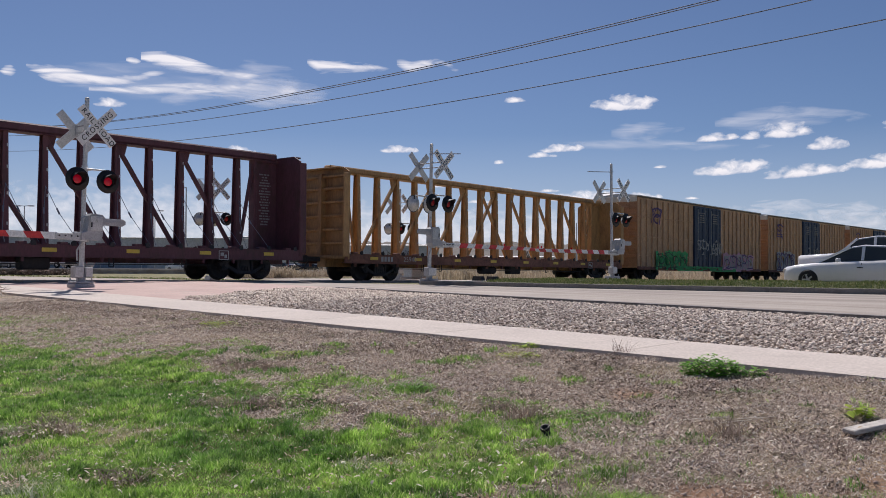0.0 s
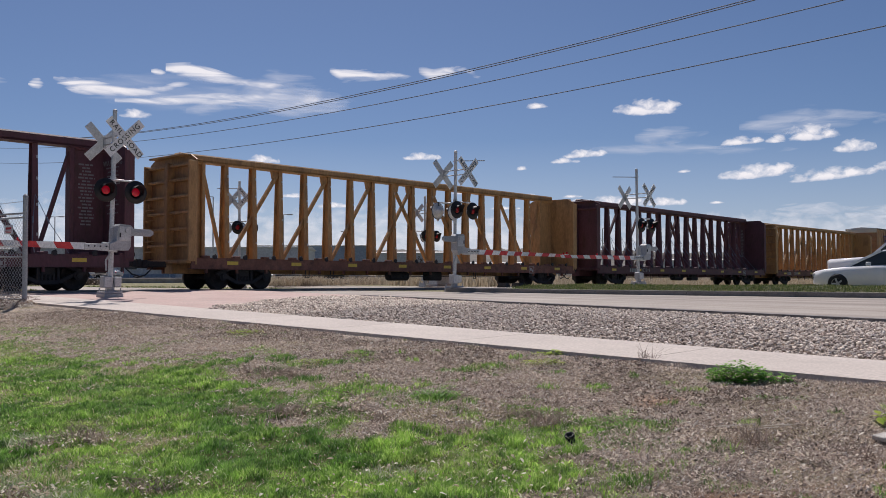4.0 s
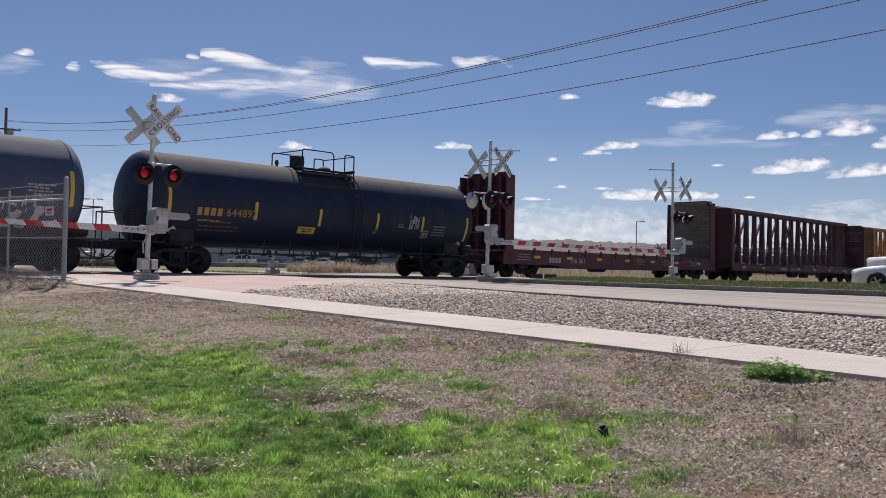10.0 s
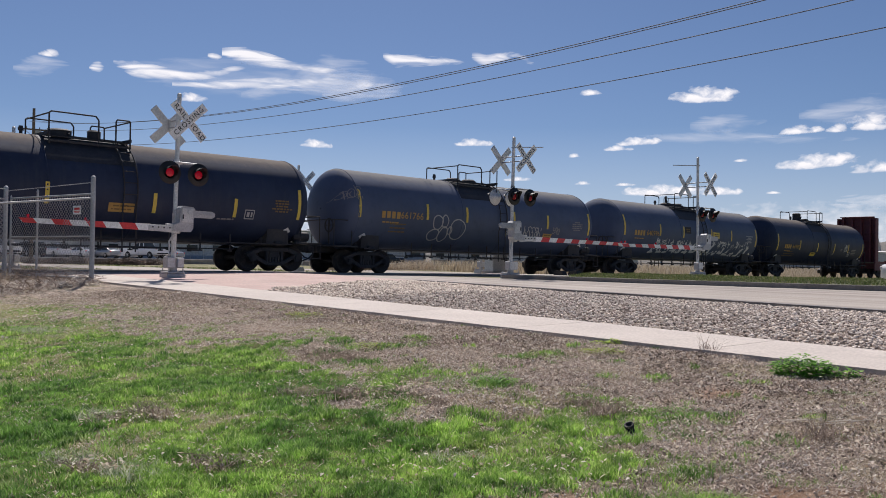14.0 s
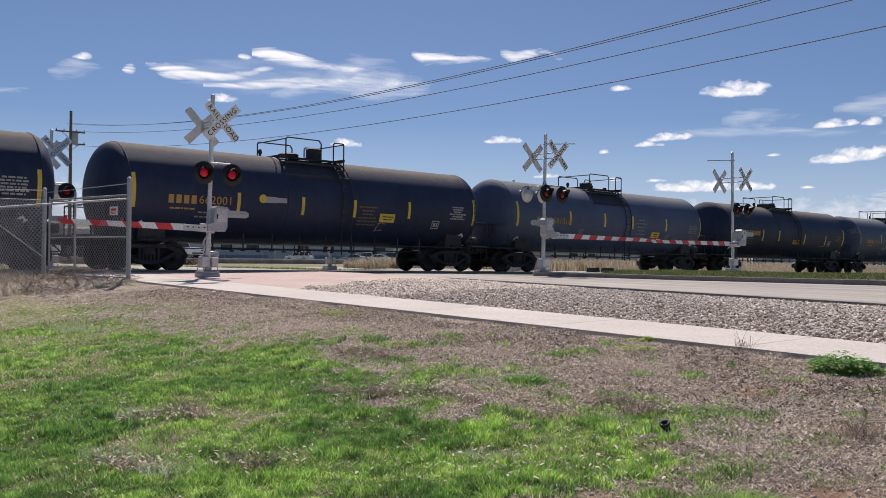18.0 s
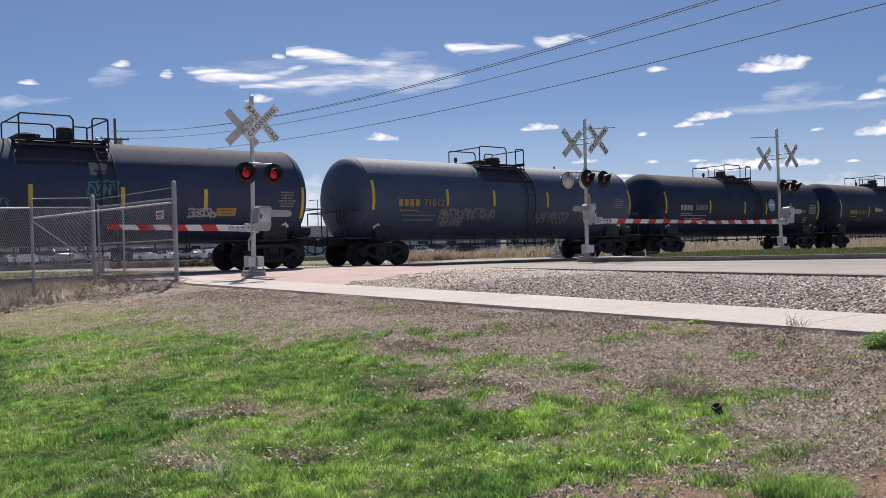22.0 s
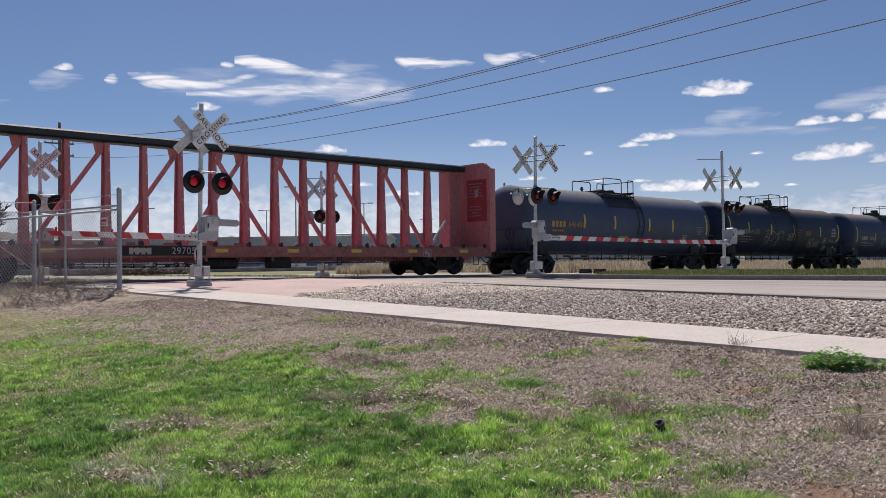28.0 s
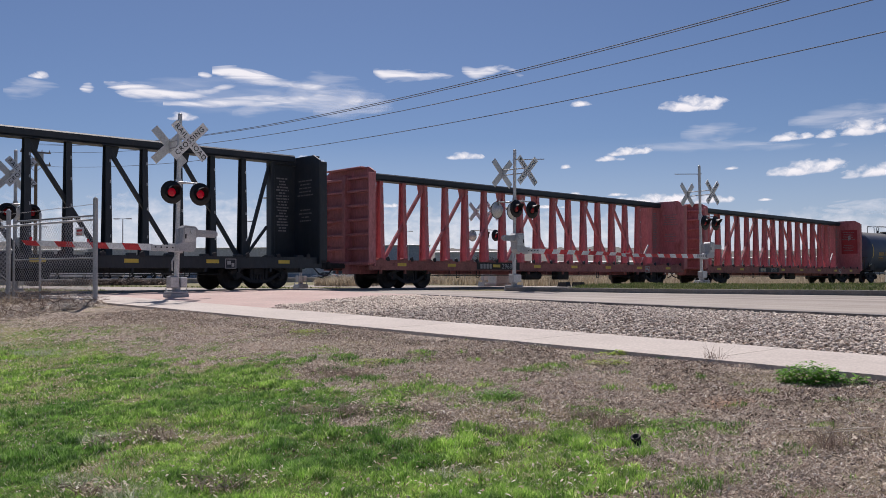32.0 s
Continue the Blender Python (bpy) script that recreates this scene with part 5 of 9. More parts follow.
def buffed(n, width, tall, seed):
    """Broad smeared blocks of half-removed spray paint with streaks above them."""
    sh, r = Shape(), np.random.default_rng(seed)
    cell = width / n
    for i in range(n):
        x = -width / 2 + i * cell
        for k in range(4):
            a, w = x + cell * r.uniform(0, 0.7), cell * r.uniform(0.16, 0.34)
            z0, z1, lean = -tall * r.uniform(0.2, 0.5), tall * r.uniform(-0.05, 0.45), cell * r.uniform(0.1, 0.6)
            sh.add([(a, 0, z0), (a + w, 0, z0 + 0.06 * r.normal()), (a + w + lean, 0, z1), (a + lean, 0, z1 + 0.08 * r.normal())], [(0, 1, 2, 3)])
        b, w = x + cell * r.uniform(0, 0.3), cell * r.uniform(0.5, 0.9)
        z = -tall * r.uniform(0.25, 0.45)
        sh.add([(b, 0, z - 0.07), (b + w, 0, z - 0.05), (b + w, 0, z + 0.08), (b, 0, z + 0.05)], [(0, 1, 2, 3)])
        for k in range(5):
            a = x + cell * r.random()
            z = tall * r.uniform(0.0, 0.3)
            sh.add([(a, 0, z), (a + 0.04, 0, z), (a + 0.05, 0, z + tall * r.uniform(0.1, 0.3)), (a + 0.02, 0, z + tall * r.uniform(0.1, 0.3))], [(0, 1, 2, 3)])
    return sh


TANK_R, TANK_Z = 1.545, 2.41


def tank_car(length, mat, number, col, marks, strips, hatches, plates, lines, sprays, boxes):
    car = thing("tank_car", {"tank1": "black", "tank2": "slate grey", "tank3": "dark blue-grey", "tank4": "slate blue"}[mat] + " cylindrical tank car with dusty top and roof railing", "tank car", "cars of the freight train")
    half, R, zc = length / 2 - 0.72, TANK_R, TANK_Z
    head = 0.62
    hx = half - head

    def shell():
        prof = [(-hx - head * math.cos(a), R * math.sin(a)) for a in np.linspace(0.02, math.pi / 2, 10)]
        prof += [(x, R) for x in np.linspace(-hx + 0.01, hx - 0.01, 7)]
        prof += [(hx + head * math.cos(a), R * math.sin(a)) for a in np.linspace(math.pi / 2, 0.02, 10)]
        return Shape().lathe(prof, 64, Matrix.Translation((0, 0, zc)))
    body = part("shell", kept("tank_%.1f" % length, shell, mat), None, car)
    for x in (-hx + 0.02, -1.62, 1.06, hx - 0.02):
        part("weld_band", kept("weld_band", lambda: Shape().lathe([(-0.028, R), (-0.02, R + 0.012), (0.02, R + 0.012), (0.028, R)], 64, Matrix.Translation((0, 0, zc))), mat), None, body, at=pose(x, 0, 0))
    top = zc + R

    def spill():
        """The dark stained strip over the top, under the platform."""
        k, m = Shape(), 22
        arc = np.linspace(radians(28), radians(152), m)
        vs = [(x, (R + 0.008) * math.cos(a), zc + (R + 0.008) * math.sin(a)) for a in arc for x in (-1.58, 1.03)]
        return k.add(vs, [(2 * i, 2 * i + 1, 2 * i + 3, 2 * i + 2) for i in range(m - 1)], True)
    part("spill_strip", kept("tank_spill", spill, "spill"), None, body, "dark stained strip under the hatches")
    plat = part("platform", kept("tank_deck", lambda: Shape().box((-1.42, 0, top), (0.06, 1.9, 0.1)).box((1.05, 0, top), (0.06, 1.9, 0.1)).bar((-1.4, -0.95, top - 0.22), (1.05, -0.95, top - 0.22), 0.06, 0.06).bar((-1.4, 0.95, top - 0.22), (1.05, 0.95, top - 0.22), 0.06, 0.06), "frame"), None, car, "black grated platform")
    for y in (-0.75, -0.5, -0.25, 0.25, 0.5, 0.75):
        part("slat", kept("tank_slat", lambda: Shape().box((-0.18, 0, 0), (2.5, 0.16, 0.03)), "frame"), None, plat, at=pose(0, y, top + 0.05 - 0.2 * y * y))

    def rails():
        s, z0, z1 = Shape(), top - 0.3, top + 0.58
        for y in (-0.95, 0.95):
            s.pipe([(-1.4, y, z0), (-1.4, y, z1), (-1.34, y, z1 + 0.05), (-0.04, y, z1 + 0.05), (0.05, y, z1 - 0.06), (0.05, y, z0)], 0.024)
            s.pipe([(0.58, y, z0), (0.58, y, z1 - 0.03), (0.63, y, z1 + 0.03), (0.98, y, z1 + 0.03), (1.03, y, z1), (1.03, y, z0)], 0.024)
        for x in (-1.4, 1.03):
            s.pipe([(x, -0.95, z1), (x, 0.95, z1)], 0.022)
        return s
    part("railing", kept("tank_rails", rails, "frame"), None, plat, "black pipe railing")
    for x, r, h in hatches:
        part("hatch", kept("tank_hatch_%.2f_%.2f" % (r, h), lambda: Shape().rod((0, 0, top - 0.06), (0, 0, top + h), r, n=18).rod((0, 0, top + h), (0, 0, top + h + 0.05), r * 1.08, r * 0.8, 18).rod((r * 0.4, -r * 0.8, top + 0.02), (r * 0.4, -r * 1.1, top + h * 0.6), 0.03, n=6), "frame"), None, plat, "black round hatch", at=pose(x, 0, 0))
    part("vent", kept("tank_vent", lambda: Shape().rod((0, 0, top - 0.05), (0, 0, top + 0.14), 0.05, n=8).rod((0, 0, top + 0.10), (0, 0, top + 0.24), 0.085, 0.05, 10), "frame"), None, car, "small black relief valve", at=pose(-1.85, 0, 0))
    for s in (-1, 1):
        def ladder():
            k = Shape()
            for x in (0.58, 1.0):
                pts = [(x, s * (R + 0.08) * math.cos(a), zc + (R + 0.08) * math.sin(a)) for a in np.linspace(1.1, -0.35, 9)] + [(x, s * 1.52, 0.55)]
                k.pipe(pts, 0.022)
            for a in np.linspace(1.0, -0.3, 7):
                k.rod((0.58, s * (R + 0.08) * math.cos(a), zc + (R + 0.08) * math.sin(a)), (1.0, s * (R + 0.08) * math.cos(a), zc + (R + 0.08) * math.sin(a)), 0.014, n=5)
            return k
        part("ladder", kept("tank_ladder%d" % s, ladder, "frame"), None, car)
        part("side_rail", kept("tank_side%d%.1f" % (s, length), lambda: Shape().pipe([(-half + 1.0, s * 1.38, 0.92), (half - 1.0, s * 1.38, 0.92)], 0.03).pipe([(-half + 3.2, s * 1.30, 0.72), (half - 3.2, s * 1.30, 0.72)], 0.02), "frame"), None, car)
        for x in np.linspace(-half + 3.4, half - 3.4, 9):
            part("hanger", kept("tank_hang%d" % s, lambda: Shape().bar((0, s * 1.38, 1.2), (0, s * 1.36, 0.68), 0.04, 0.03).box((0, s * 1.35, 0.66), (0.16, 0.05, 0.05)), "frame"), None, car, at=pose(x, 0, 0))
        part("saddle", kept("tank_saddle", lambda: Shape().box((0, 0, 1.06), (1.0, 1.9, 0.44), 0.06).box((0.6, 0, 0.9), (2.4, 0.55, 0.34), 0.04).box((0, 0, 0.94), (0.3, 2.6, 0.16), 0.03).prism([(-0.45, 0.95), (0.45, 0.95), (0.4, 1.5), (-0.4, 1.5)], -1.2, 1.2), "frame"), None, car, at=pose(s * (half - 1.45), 0, 0, 0, 0, 0 if s > 0 else 180))

        def end_deck():
            k = Shape().box((-0.1, 0, 0.98), (1.1, 2.7, 0.06), 0.01)
            for y in (-1.25, 1.25):
                k.pipe([(-0.4, y, 0.98), (-0.4, y, 1.95), (0.42, y, 1.95), (0.42, y, 0.98)], 0.022)
            k.pipe([(0.42, -1.25, 1.95), (0.42, 1.25, 1.95)], 0.022)
            return k.pipe([(0.42, -1.3, 0.98), (0.42, -1.3, 0.45), (0.1, -1.3, 0.45), (0.1, -1.3, 0.98)], 0.02)
        deck = part("end_platform", kept("tank_end", end_deck, "frame"), None, car, "black end platform with handrail", at=pose(s * (half - 0.12), 0, 0, 0, 0, 0 if s > 0 else 180))
        if s > 0:
            part("brake_cylinder", kept("tank_brake", lambda: Shape().rod((-0.55, -0.9, 1.22), (0.1, -0.9, 1.22), 0.17, n=14).box((-0.2, -0.9, 1.05), (0.5, 0.2, 0.1), 0.02), "frame"), None, deck)
        else:
            part("brake_wheel", kept("tank_bwheel", lambda: Shape().lathe([(0.0, 0.24), (0.03, 0.27), (0.06, 0.24), (0.03, 0.21), (0.0, 0.24)], 20, Matrix.Translation((0.36, 0.9, 1.75))).rod((0.39, 0.9, 1.0), (0.39, 0.9, 2.0), 0.03, n=6).rod((0.39, 0.66, 1.75), (0.39, 1.14, 1.75), 0.015, n=5), "frame"), None, deck, "iron hand-brake wheel")
        add_truck(car, s * (half - 1.45))
    add_coupler(car, length / 2 - 0.08)

    def radius(x):
        e = max(0.0, abs(x) - hx) / head
        return R * math.sqrt(max(0.05, 1 - e * e))

    def on_shell(x, z):
        a = math.asin((z - zc) / (R + 0.015))
        return pose(x, -(R + 0.015) * math.cos(a), z, math.degrees(-a), 0, 0)

    def wrapped(flat, x, z, lift=0.012):
        """Bends a flat shape round the shell, with its origin at x, z."""
        a0 = math.asin(max(-0.95, min(0.95, (z - zc) / R)))
        k = Shape()
        vs = []
        for vx, vy, vz in flat.v:
            r = radius(x + vx) + lift - vy
            a = a0 + vz / R
            vs.append((x + vx, -r * math.cos(a), zc + r * math.sin(a)))
        k.v, k.f, k.s = vs, flat.f, flat.s
        return k

    def strip_shape(tall):
        k = Shape()
        zs = np.linspace(-tall / 2, tall / 2, 6)
        for z0, z1 in zip(zs, zs[1:]):
            k.add([(-0.06, 0, z0), (0.06, 0, z0), (0.06, 0, z1), (-0.06, 0, z1)], [(0, 1, 2, 3)])
        return k
    for i, (x, z) in enumerate(strips):
        tall = 1.05 if abs(x) > 6.5 else 0.62
        part("reflector", wrapped(strip_shape(tall), x, z), "strip", car, "yellow vertical reflector")
    if marks:
        mx, nx, z = marks
        if number:
            part("number", letters(number, 0.37, col, 1.08), None, car, "stencilled car number", at=on_shell(nx, z) @ pose(0, -0.01, 0, 90, 0, 0))
        else:
            tagged(part("stencil_block", wrapped(mark_blocks(1.25, 0.26, 6), nx, z), col, car, "stencilled car number, worn away"), kind="stuff")
        tagged(part("stencil_block", wrapped(mark_blocks(1.0, 0.26), mx, z), col, car, "stencilled reporting mark"), kind="stuff")
        tagged(part("stencil_block", wrapped(bars_down(1, 0.9, 0.05, 0.13, 21), mx, z - 0.28), col, car, "small stencilled line"), kind="stuff")
    for x, z, w, h, tint, label in plates:
        plate = part("plate", wrapped(Shape().box((-w / 4, 0, 0), (w / 2, 0.01, h)).box((w / 4, 0, 0), (w / 2, 0.01, h)), x, z), tint, car, label)
        if h > 0.2:
            tagged(part("print_line", wrapped(bars_down(2, w * 0.85, 0.04, 0.1, 7), x, z + 0.05, 0.022), "frame" if tint == "strip" else "dim_ochre", plate), kind="stuff")
    for x, z, w, rows, gap, tint in lines:
        tagged(part("stencil_block", wrapped(bars_down(rows, w, 0.05, gap, int(10 * abs(x)) + rows), x, z + gap * (rows - 1) / 2), tint, car, "worn stencilled lines"), kind="stuff")
    for x, z in boxes:
        part("stencil_box", wrapped(Shape().box((0, 0, 0.15), (0.36, 0.008, 0.03)).box((0, 0, -0.15), (0.36, 0.008, 0.03)).box((0.17, 0, 0), (0.03, 0.008, 0.3)).box((-0.17, 0, 0), (0.03, 0.008, 0.3)).box((-0.05, 0, 0.0), (0.1, 0.008, 0.16)).box((0.08, 0, 0.0), (0.06, 0.008, 0.16)), x, z), "pale_letter", car, "square outlined white stencil")
    for k, (kind, x, z, w, h, n, r0, tint) in enumerate(sprays):
        if kind == "buffed":
            flat = buffed(n, w, h, 77 + n)
        elif kind == "loops":
            flat = outline_loops([(-0.62, 0.28, 0.26, 0.30), (-0.22, 0.34, 0.17, 0.26), (-0.72, -0.26, 0.30, 0.27), (-0.20, -0.22, 0.24, 0.33), (0.55, 0.02, 0.42, 0.46), (0.12, -0.02, 0.12, 0.16)], r0)
        else:
            flat = glyphs(n, w, h, 50 + 7 * k + int(10 * abs(x)), r0, kind == "sharp")
        tagged(part("spray_paint", wrapped(flat, x, z, 0.016), tint, car, {"pale_letter": "pale", "pale_spray": "chalky pale", "dim_letter": "pale grey", "teal_spray": "dull teal"}[tint] + " spray paint"), kind="stuff")
    for x in (6.62, -6.62):
        part("placard", kept("tank_placard", lambda: Shape().box((0, 0, 0), (0.25, 0.008, 0.25), 0.002, Matrix.Rotation(radians(45), 3, "Y")), "white"), None, car, "white diamond placard", at=on_shell(x, 1.38))
    if number == "662001":
        part("round_badge", wrapped(Shape().rod((0, 0.0, 0), (0, -0.012, 0), 0.14, n=16), -2.62, 2.36), "strip", car, "yellow round sticker")
        part("badge_bar", wrapped(Shape().box((-0.25, 0, 0), (0.5, 0.01, 0.2)).box((0.2, 0, 0), (0.4, 0.01, 0.16)), -2.1, 2.34), "pale_letter", car, "pale oval sticker")
    if number == "56500":
        badge = part("round_badge", Shape().rod((0, 0.0, 0), (0, -0.012, 0), 0.33, n=28), "badge_blue", car, "round pale blue emblem", at=on_shell(2.0, 2.48))
        part("emblem_bar", Shape().box((0, -0.016, 0.02), (0.5, 0.006, 0.14)), "white", badge)
    return car


# paint, number, lettering, (mark, number, height), reflectors, hatches (x, r, h), plates, worn lines, sprays, boxes
OCH, PALE, DIM, DOC = "ochre_letter", "pale_letter", "dim_letter", "dim_ochre"
YELLOW_PLATE, WORN_PLATE = "yellow rectangular sticker", "worn ochre sticker"
TANKS = [
    ("tank1", "644892", OCH, (-5.45, -4.25, 2.03), [(-6.9, 2.25), (-3.69, 2.15), (-0.94, 2.08), (1.83, 2.10), (4.24, 2.11), (6.85, 2.0)], [(-0.95, 0.27, 0.45), (0.35, 0.22, 0.12)],
     [(-1.44, 1.61, 0.75, 0.27, "strip", YELLOW_PLATE)], [(-5.0, 1.55, 1.7, 3, 0.16, DOC), (5.2, 1.87, 0.85, 4, 0.12, DIM), (3.04, 2.0, 0.45, 2, 0.1, DIM), (1.8, 1.7, 0.3, 2, 0.1, DIM)], [("sharp", 3.78, 2.15, 0.5, 0.6, 3, 0.022, PALE)], [(4.45, 1.72)]),
    ("tank2", "640996", OCH, (-5.62, -4.42, 2.24), [(-6.96, 2.6), (-3.7, 2.45), (-1.37, 2.43), (1.62, 2.41), (3.93, 2.42), (6.98, 2.4)], [(-0.75, 0.3, 0.12), (-0.75, 0.06, 0.5), (0.35, 0.3, 0.14)],
     [(2.16, 2.38, 0.7, 0.34, "strip", YELLOW_PLATE), (-0.93, 2.55, 0.62, 0.36, "frame", "black painted-out patch")], [(6.1, 2.28, 0.8, 5, 0.09, PALE)], [("buffed", 3.5, 1.64, 5.4, 1.05, 8, 0.0, "pale_spray"), ("buffed", -2.0, 1.62, 4.6, 0.9, 7, 0.0, "pale_spray")], []),
    ("tank2", "661766", OCH, (-5.52, -4.45, 2.24), [(-7.04, 2.6), (-3.62, 2.45), (-1.38, 2.45), (1.56, 2.44), (3.86, 2.4), (6.95, 2.44)], [(-0.75, 0.3, 0.1), (0.2, 0.3, 0.12)],
     [(3.94, 1.77, 0.6, 0.25, OCH, WORN_PLATE)], [(-5.1, 1.75, 1.5, 3, 0.16, DOC), (6.03, 2.31, 0.75, 5, 0.09, DIM)],
     [("loops", -2.4, 1.80, 2.0, 1.05, 0, 0.025, PALE), ("round", -7.3, 3.0, 0.8, 0.6, 3, 0.014, DIM), ("sharp", 1.38, 1.79, 0.6, 0.3, 4, 0.016, PALE), ("sharp", 2.86, 1.9, 1.2, 0.55, 5, 0.02, PALE), ("round", 4.5, 2.03, 0.5, 0.4, 3, 0.014, DIM)], []),
    ("tank1", "", OCH, (-5.7, -4.5, 2.27), [(-6.86, 2.5), (-3.53, 2.17), (-1.62, 2.18), (1.6, 2.06), (4.41, 2.06), (6.92, 2.3)], [(-0.75, 0.35, 0.2), (0.3, 0.2, 0.28)],
     [(0.57, 1.88, 0.8, 0.28, OCH, WORN_PLATE)], [(-5.2, 1.8, 1.5, 3, 0.15, DOC), (6.2, 2.21, 0.8, 5, 0.09, DOC), (4.1, 1.7, 0.7, 1, 0.1, DIM)], [], [(4.97, 1.88)]),
    ("tank2", "681018", OCH, (-5.22, -4.05, 2.24), [(-6.88, 2.44), (-3.46, 2.41), (-0.96, 2.41), (1.19, 2.39), (4.0, 2.37), (7.1, 2.37)], [(-0.5, 0.3, 0.28), (0.95, 0.1, 0.12)],
     [(3.17, 1.84, 0.65, 0.3, "strip", YELLOW_PLATE)], [(-2.63, 1.81, 0.7, 3, 0.1, DIM), (1.9, 2.1, 0.9, 6, 0.17, DIM), (6.4, 2.23, 0.8, 5, 0.09, DIM)], [("round", 4.2, 1.7, 0.35, 0.45, 2, 0.012, DIM), ("round", 4.9, 1.65, 0.4, 0.2, 3, 0.012, DIM)], []),
    ("tank1", "662001", OCH, (-5.42, -4.3, 2.2), [(-6.97, 2.4), (-3.49, 2.2), (-1.04, 2.2), (1.14, 2.21), (3.67, 2.27), (7.04, 2.32)], [(-0.7, 0.35, 0.15), (0.35, 0.27, 0.42)],
     [(2.65, 1.94, 0.7, 0.32, "strip", YELLOW_PLATE)], [(-4.6, 1.75, 0.8, 2, 0.15, DIM), (1.73, 1.97, 0.95, 6, 0.13, DOC), (6.14, 2.27, 0.85, 6, 0.09, PALE)], [("round", 2.4, 1.6, 0.35, 0.4, 1, 0.015, DIM)], [(5.06, 1.78)]),
    ("tank1", "56500", PALE, (-5.55, -4.35, 2.27), [(-7.12, 2.5), (-3.60, 2.33), (-0.52, 2.32), (1.52, 2.32), (3.97, 2.3), (6.98, 2.26)], [(-0.3, 0.25, 0.35), (0.4, 0.35, 0.15)],
     [(5.29, 2.19, 0.5, 0.13, DIM, "small pale sticker")], [(-4.9, 1.82, 2.2, 2, 0.16, PALE), (6.31, 2.3, 0.8, 6, 0.09, PALE), (3.4, 1.82, 1.6, 2, 0.1, DIM)], [], [(5.62, 1.72)]),
    ("tank4", "71012", OCH, (-5.4, -4.25, 2.24), [(-6.97, 2.5), (-3.6, 2.47), (-1.22, 2.47), (1.78, 2.47), (4.35, 2.47), (7.05, 2.47)], [(-0.6, 0.25, 0.15), (0.1, 0.33, 0.28)],
     [(4.07, 1.83, 0.65, 0.28, DOC, WORN_PLATE)], [(-4.9, 1.7, 1.6, 2, 0.18, DIM), (6.28, 2.39, 0.75, 5, 0.09, DIM)], [("round", -3.35, 1.72, 1.2, 0.8, 5, 0.03, DIM), ("sharp", -3.3, 1.55, 1.1, 0.4, 6, 0.02, DIM), ("round", -1.95, 1.85, 1.7, 0.55, 6, 0.024, DIM), ("sharp", 2.1, 1.72, 1.9, 0.6, 7, 0.022, DIM)], []),
    ("tank3", "56564", PALE, (-5.45, -4.2, 2.17), [(-6.7, 2.4), (-3.65, 2.24), (-1.3, 2.25), (1.2, 2.22), (3.74, 2.21), (7.15, 2.12)], [(-0.9, 0.3, 0.15), (0.1, 0.25, 0.38)],
     [(4.44, 1.83, 0.65, 0.26, OCH, WORN_PLATE)], [(-4.7, 1.75, 2.2, 2, 0.16, DIM), (6.55, 2.24, 0.75, 6, 0.09, DIM), (5.87, 1.71, 0.3, 3, 0.09, DIM)], [("sharp", 0.65, 2.48, 0.85, 0.5, 4, 0.025, "teal_spray"), ("round", 0.55, 3.05, 0.4, 0.35, 2, 0.05, DIM), ("round", -2.2, 1.96, 0.7, 0.55, 3, 0.02, "teal_spray"), ("sharp", 3.64, 1.8, 0.9, 0.34, 5, 0.022, PALE)], []),
    ("tank1", "646285", DIM, (-5.52, -4.2, 2.25), [(-6.93, 2.55), (-4.89, 2.47), (-2.22, 2.42), (0.66, 2.45), (4.24, 2.41), (6.89, 2.41)], [(-0.8, 0.28, 0.15), (0.25, 0.25, 0.38)],
     [(2.55, 2.27, 0.7, 0.3, DOC, WORN_PLATE)], [(-5.1, 1.8, 1.6, 3, 0.16, DIM), (1.35, 2.21, 1.0, 4, 0.16, DOC), (6.15, 2.39, 0.8, 6, 0.1, PALE)],
     [("round", -1.8, 1.9, 2.2, 1.1, 4, 0.022, DIM), ("sharp", 0.36, 2.0, 0.95, 0.5, 6, 0.020, DIM), ("sharp", 3.08, 1.66, 0.7, 0.7, 4, 0.020, DIM), ("sharp", 3.92, 1.63, 0.75, 0.5, 4, 0.020, DIM), ("round", 5.35, 1.42, 0.5, 0.35, 3, 0.016, PALE), ("round", 5.88, 1.83, 0.8, 0.26, 4, 0.018, "teal_spray"), ("round", 6.7, 1.85, 0.3, 0.3, 2, 0.014, PALE)], [(5.0, 1.85)]),
    ("tank2", "646404", OCH, (-5.42, -4.2, 2.23), [(-6.95, 2.44), (-3.6, 2.4), (-1.27, 2.4), (1.56, 2.36), (3.62, 2.36), (6.87, 2.5)], [(-0.5, 0.3, 0.12), (0.3, 0.25, 0.14)],
     [(-0.45, 1.65, 0.7, 0.28, OCH, WORN_PLATE)], [(-5.3, 1.83, 1.0, 2, 0.13, DOC), (6.19, 2.16, 0.75, 5, 0.09, DIM), (1.9, 2.1, 0.7, 2, 0.13, DOC)], [], [(4.85, 1.76)]),
]


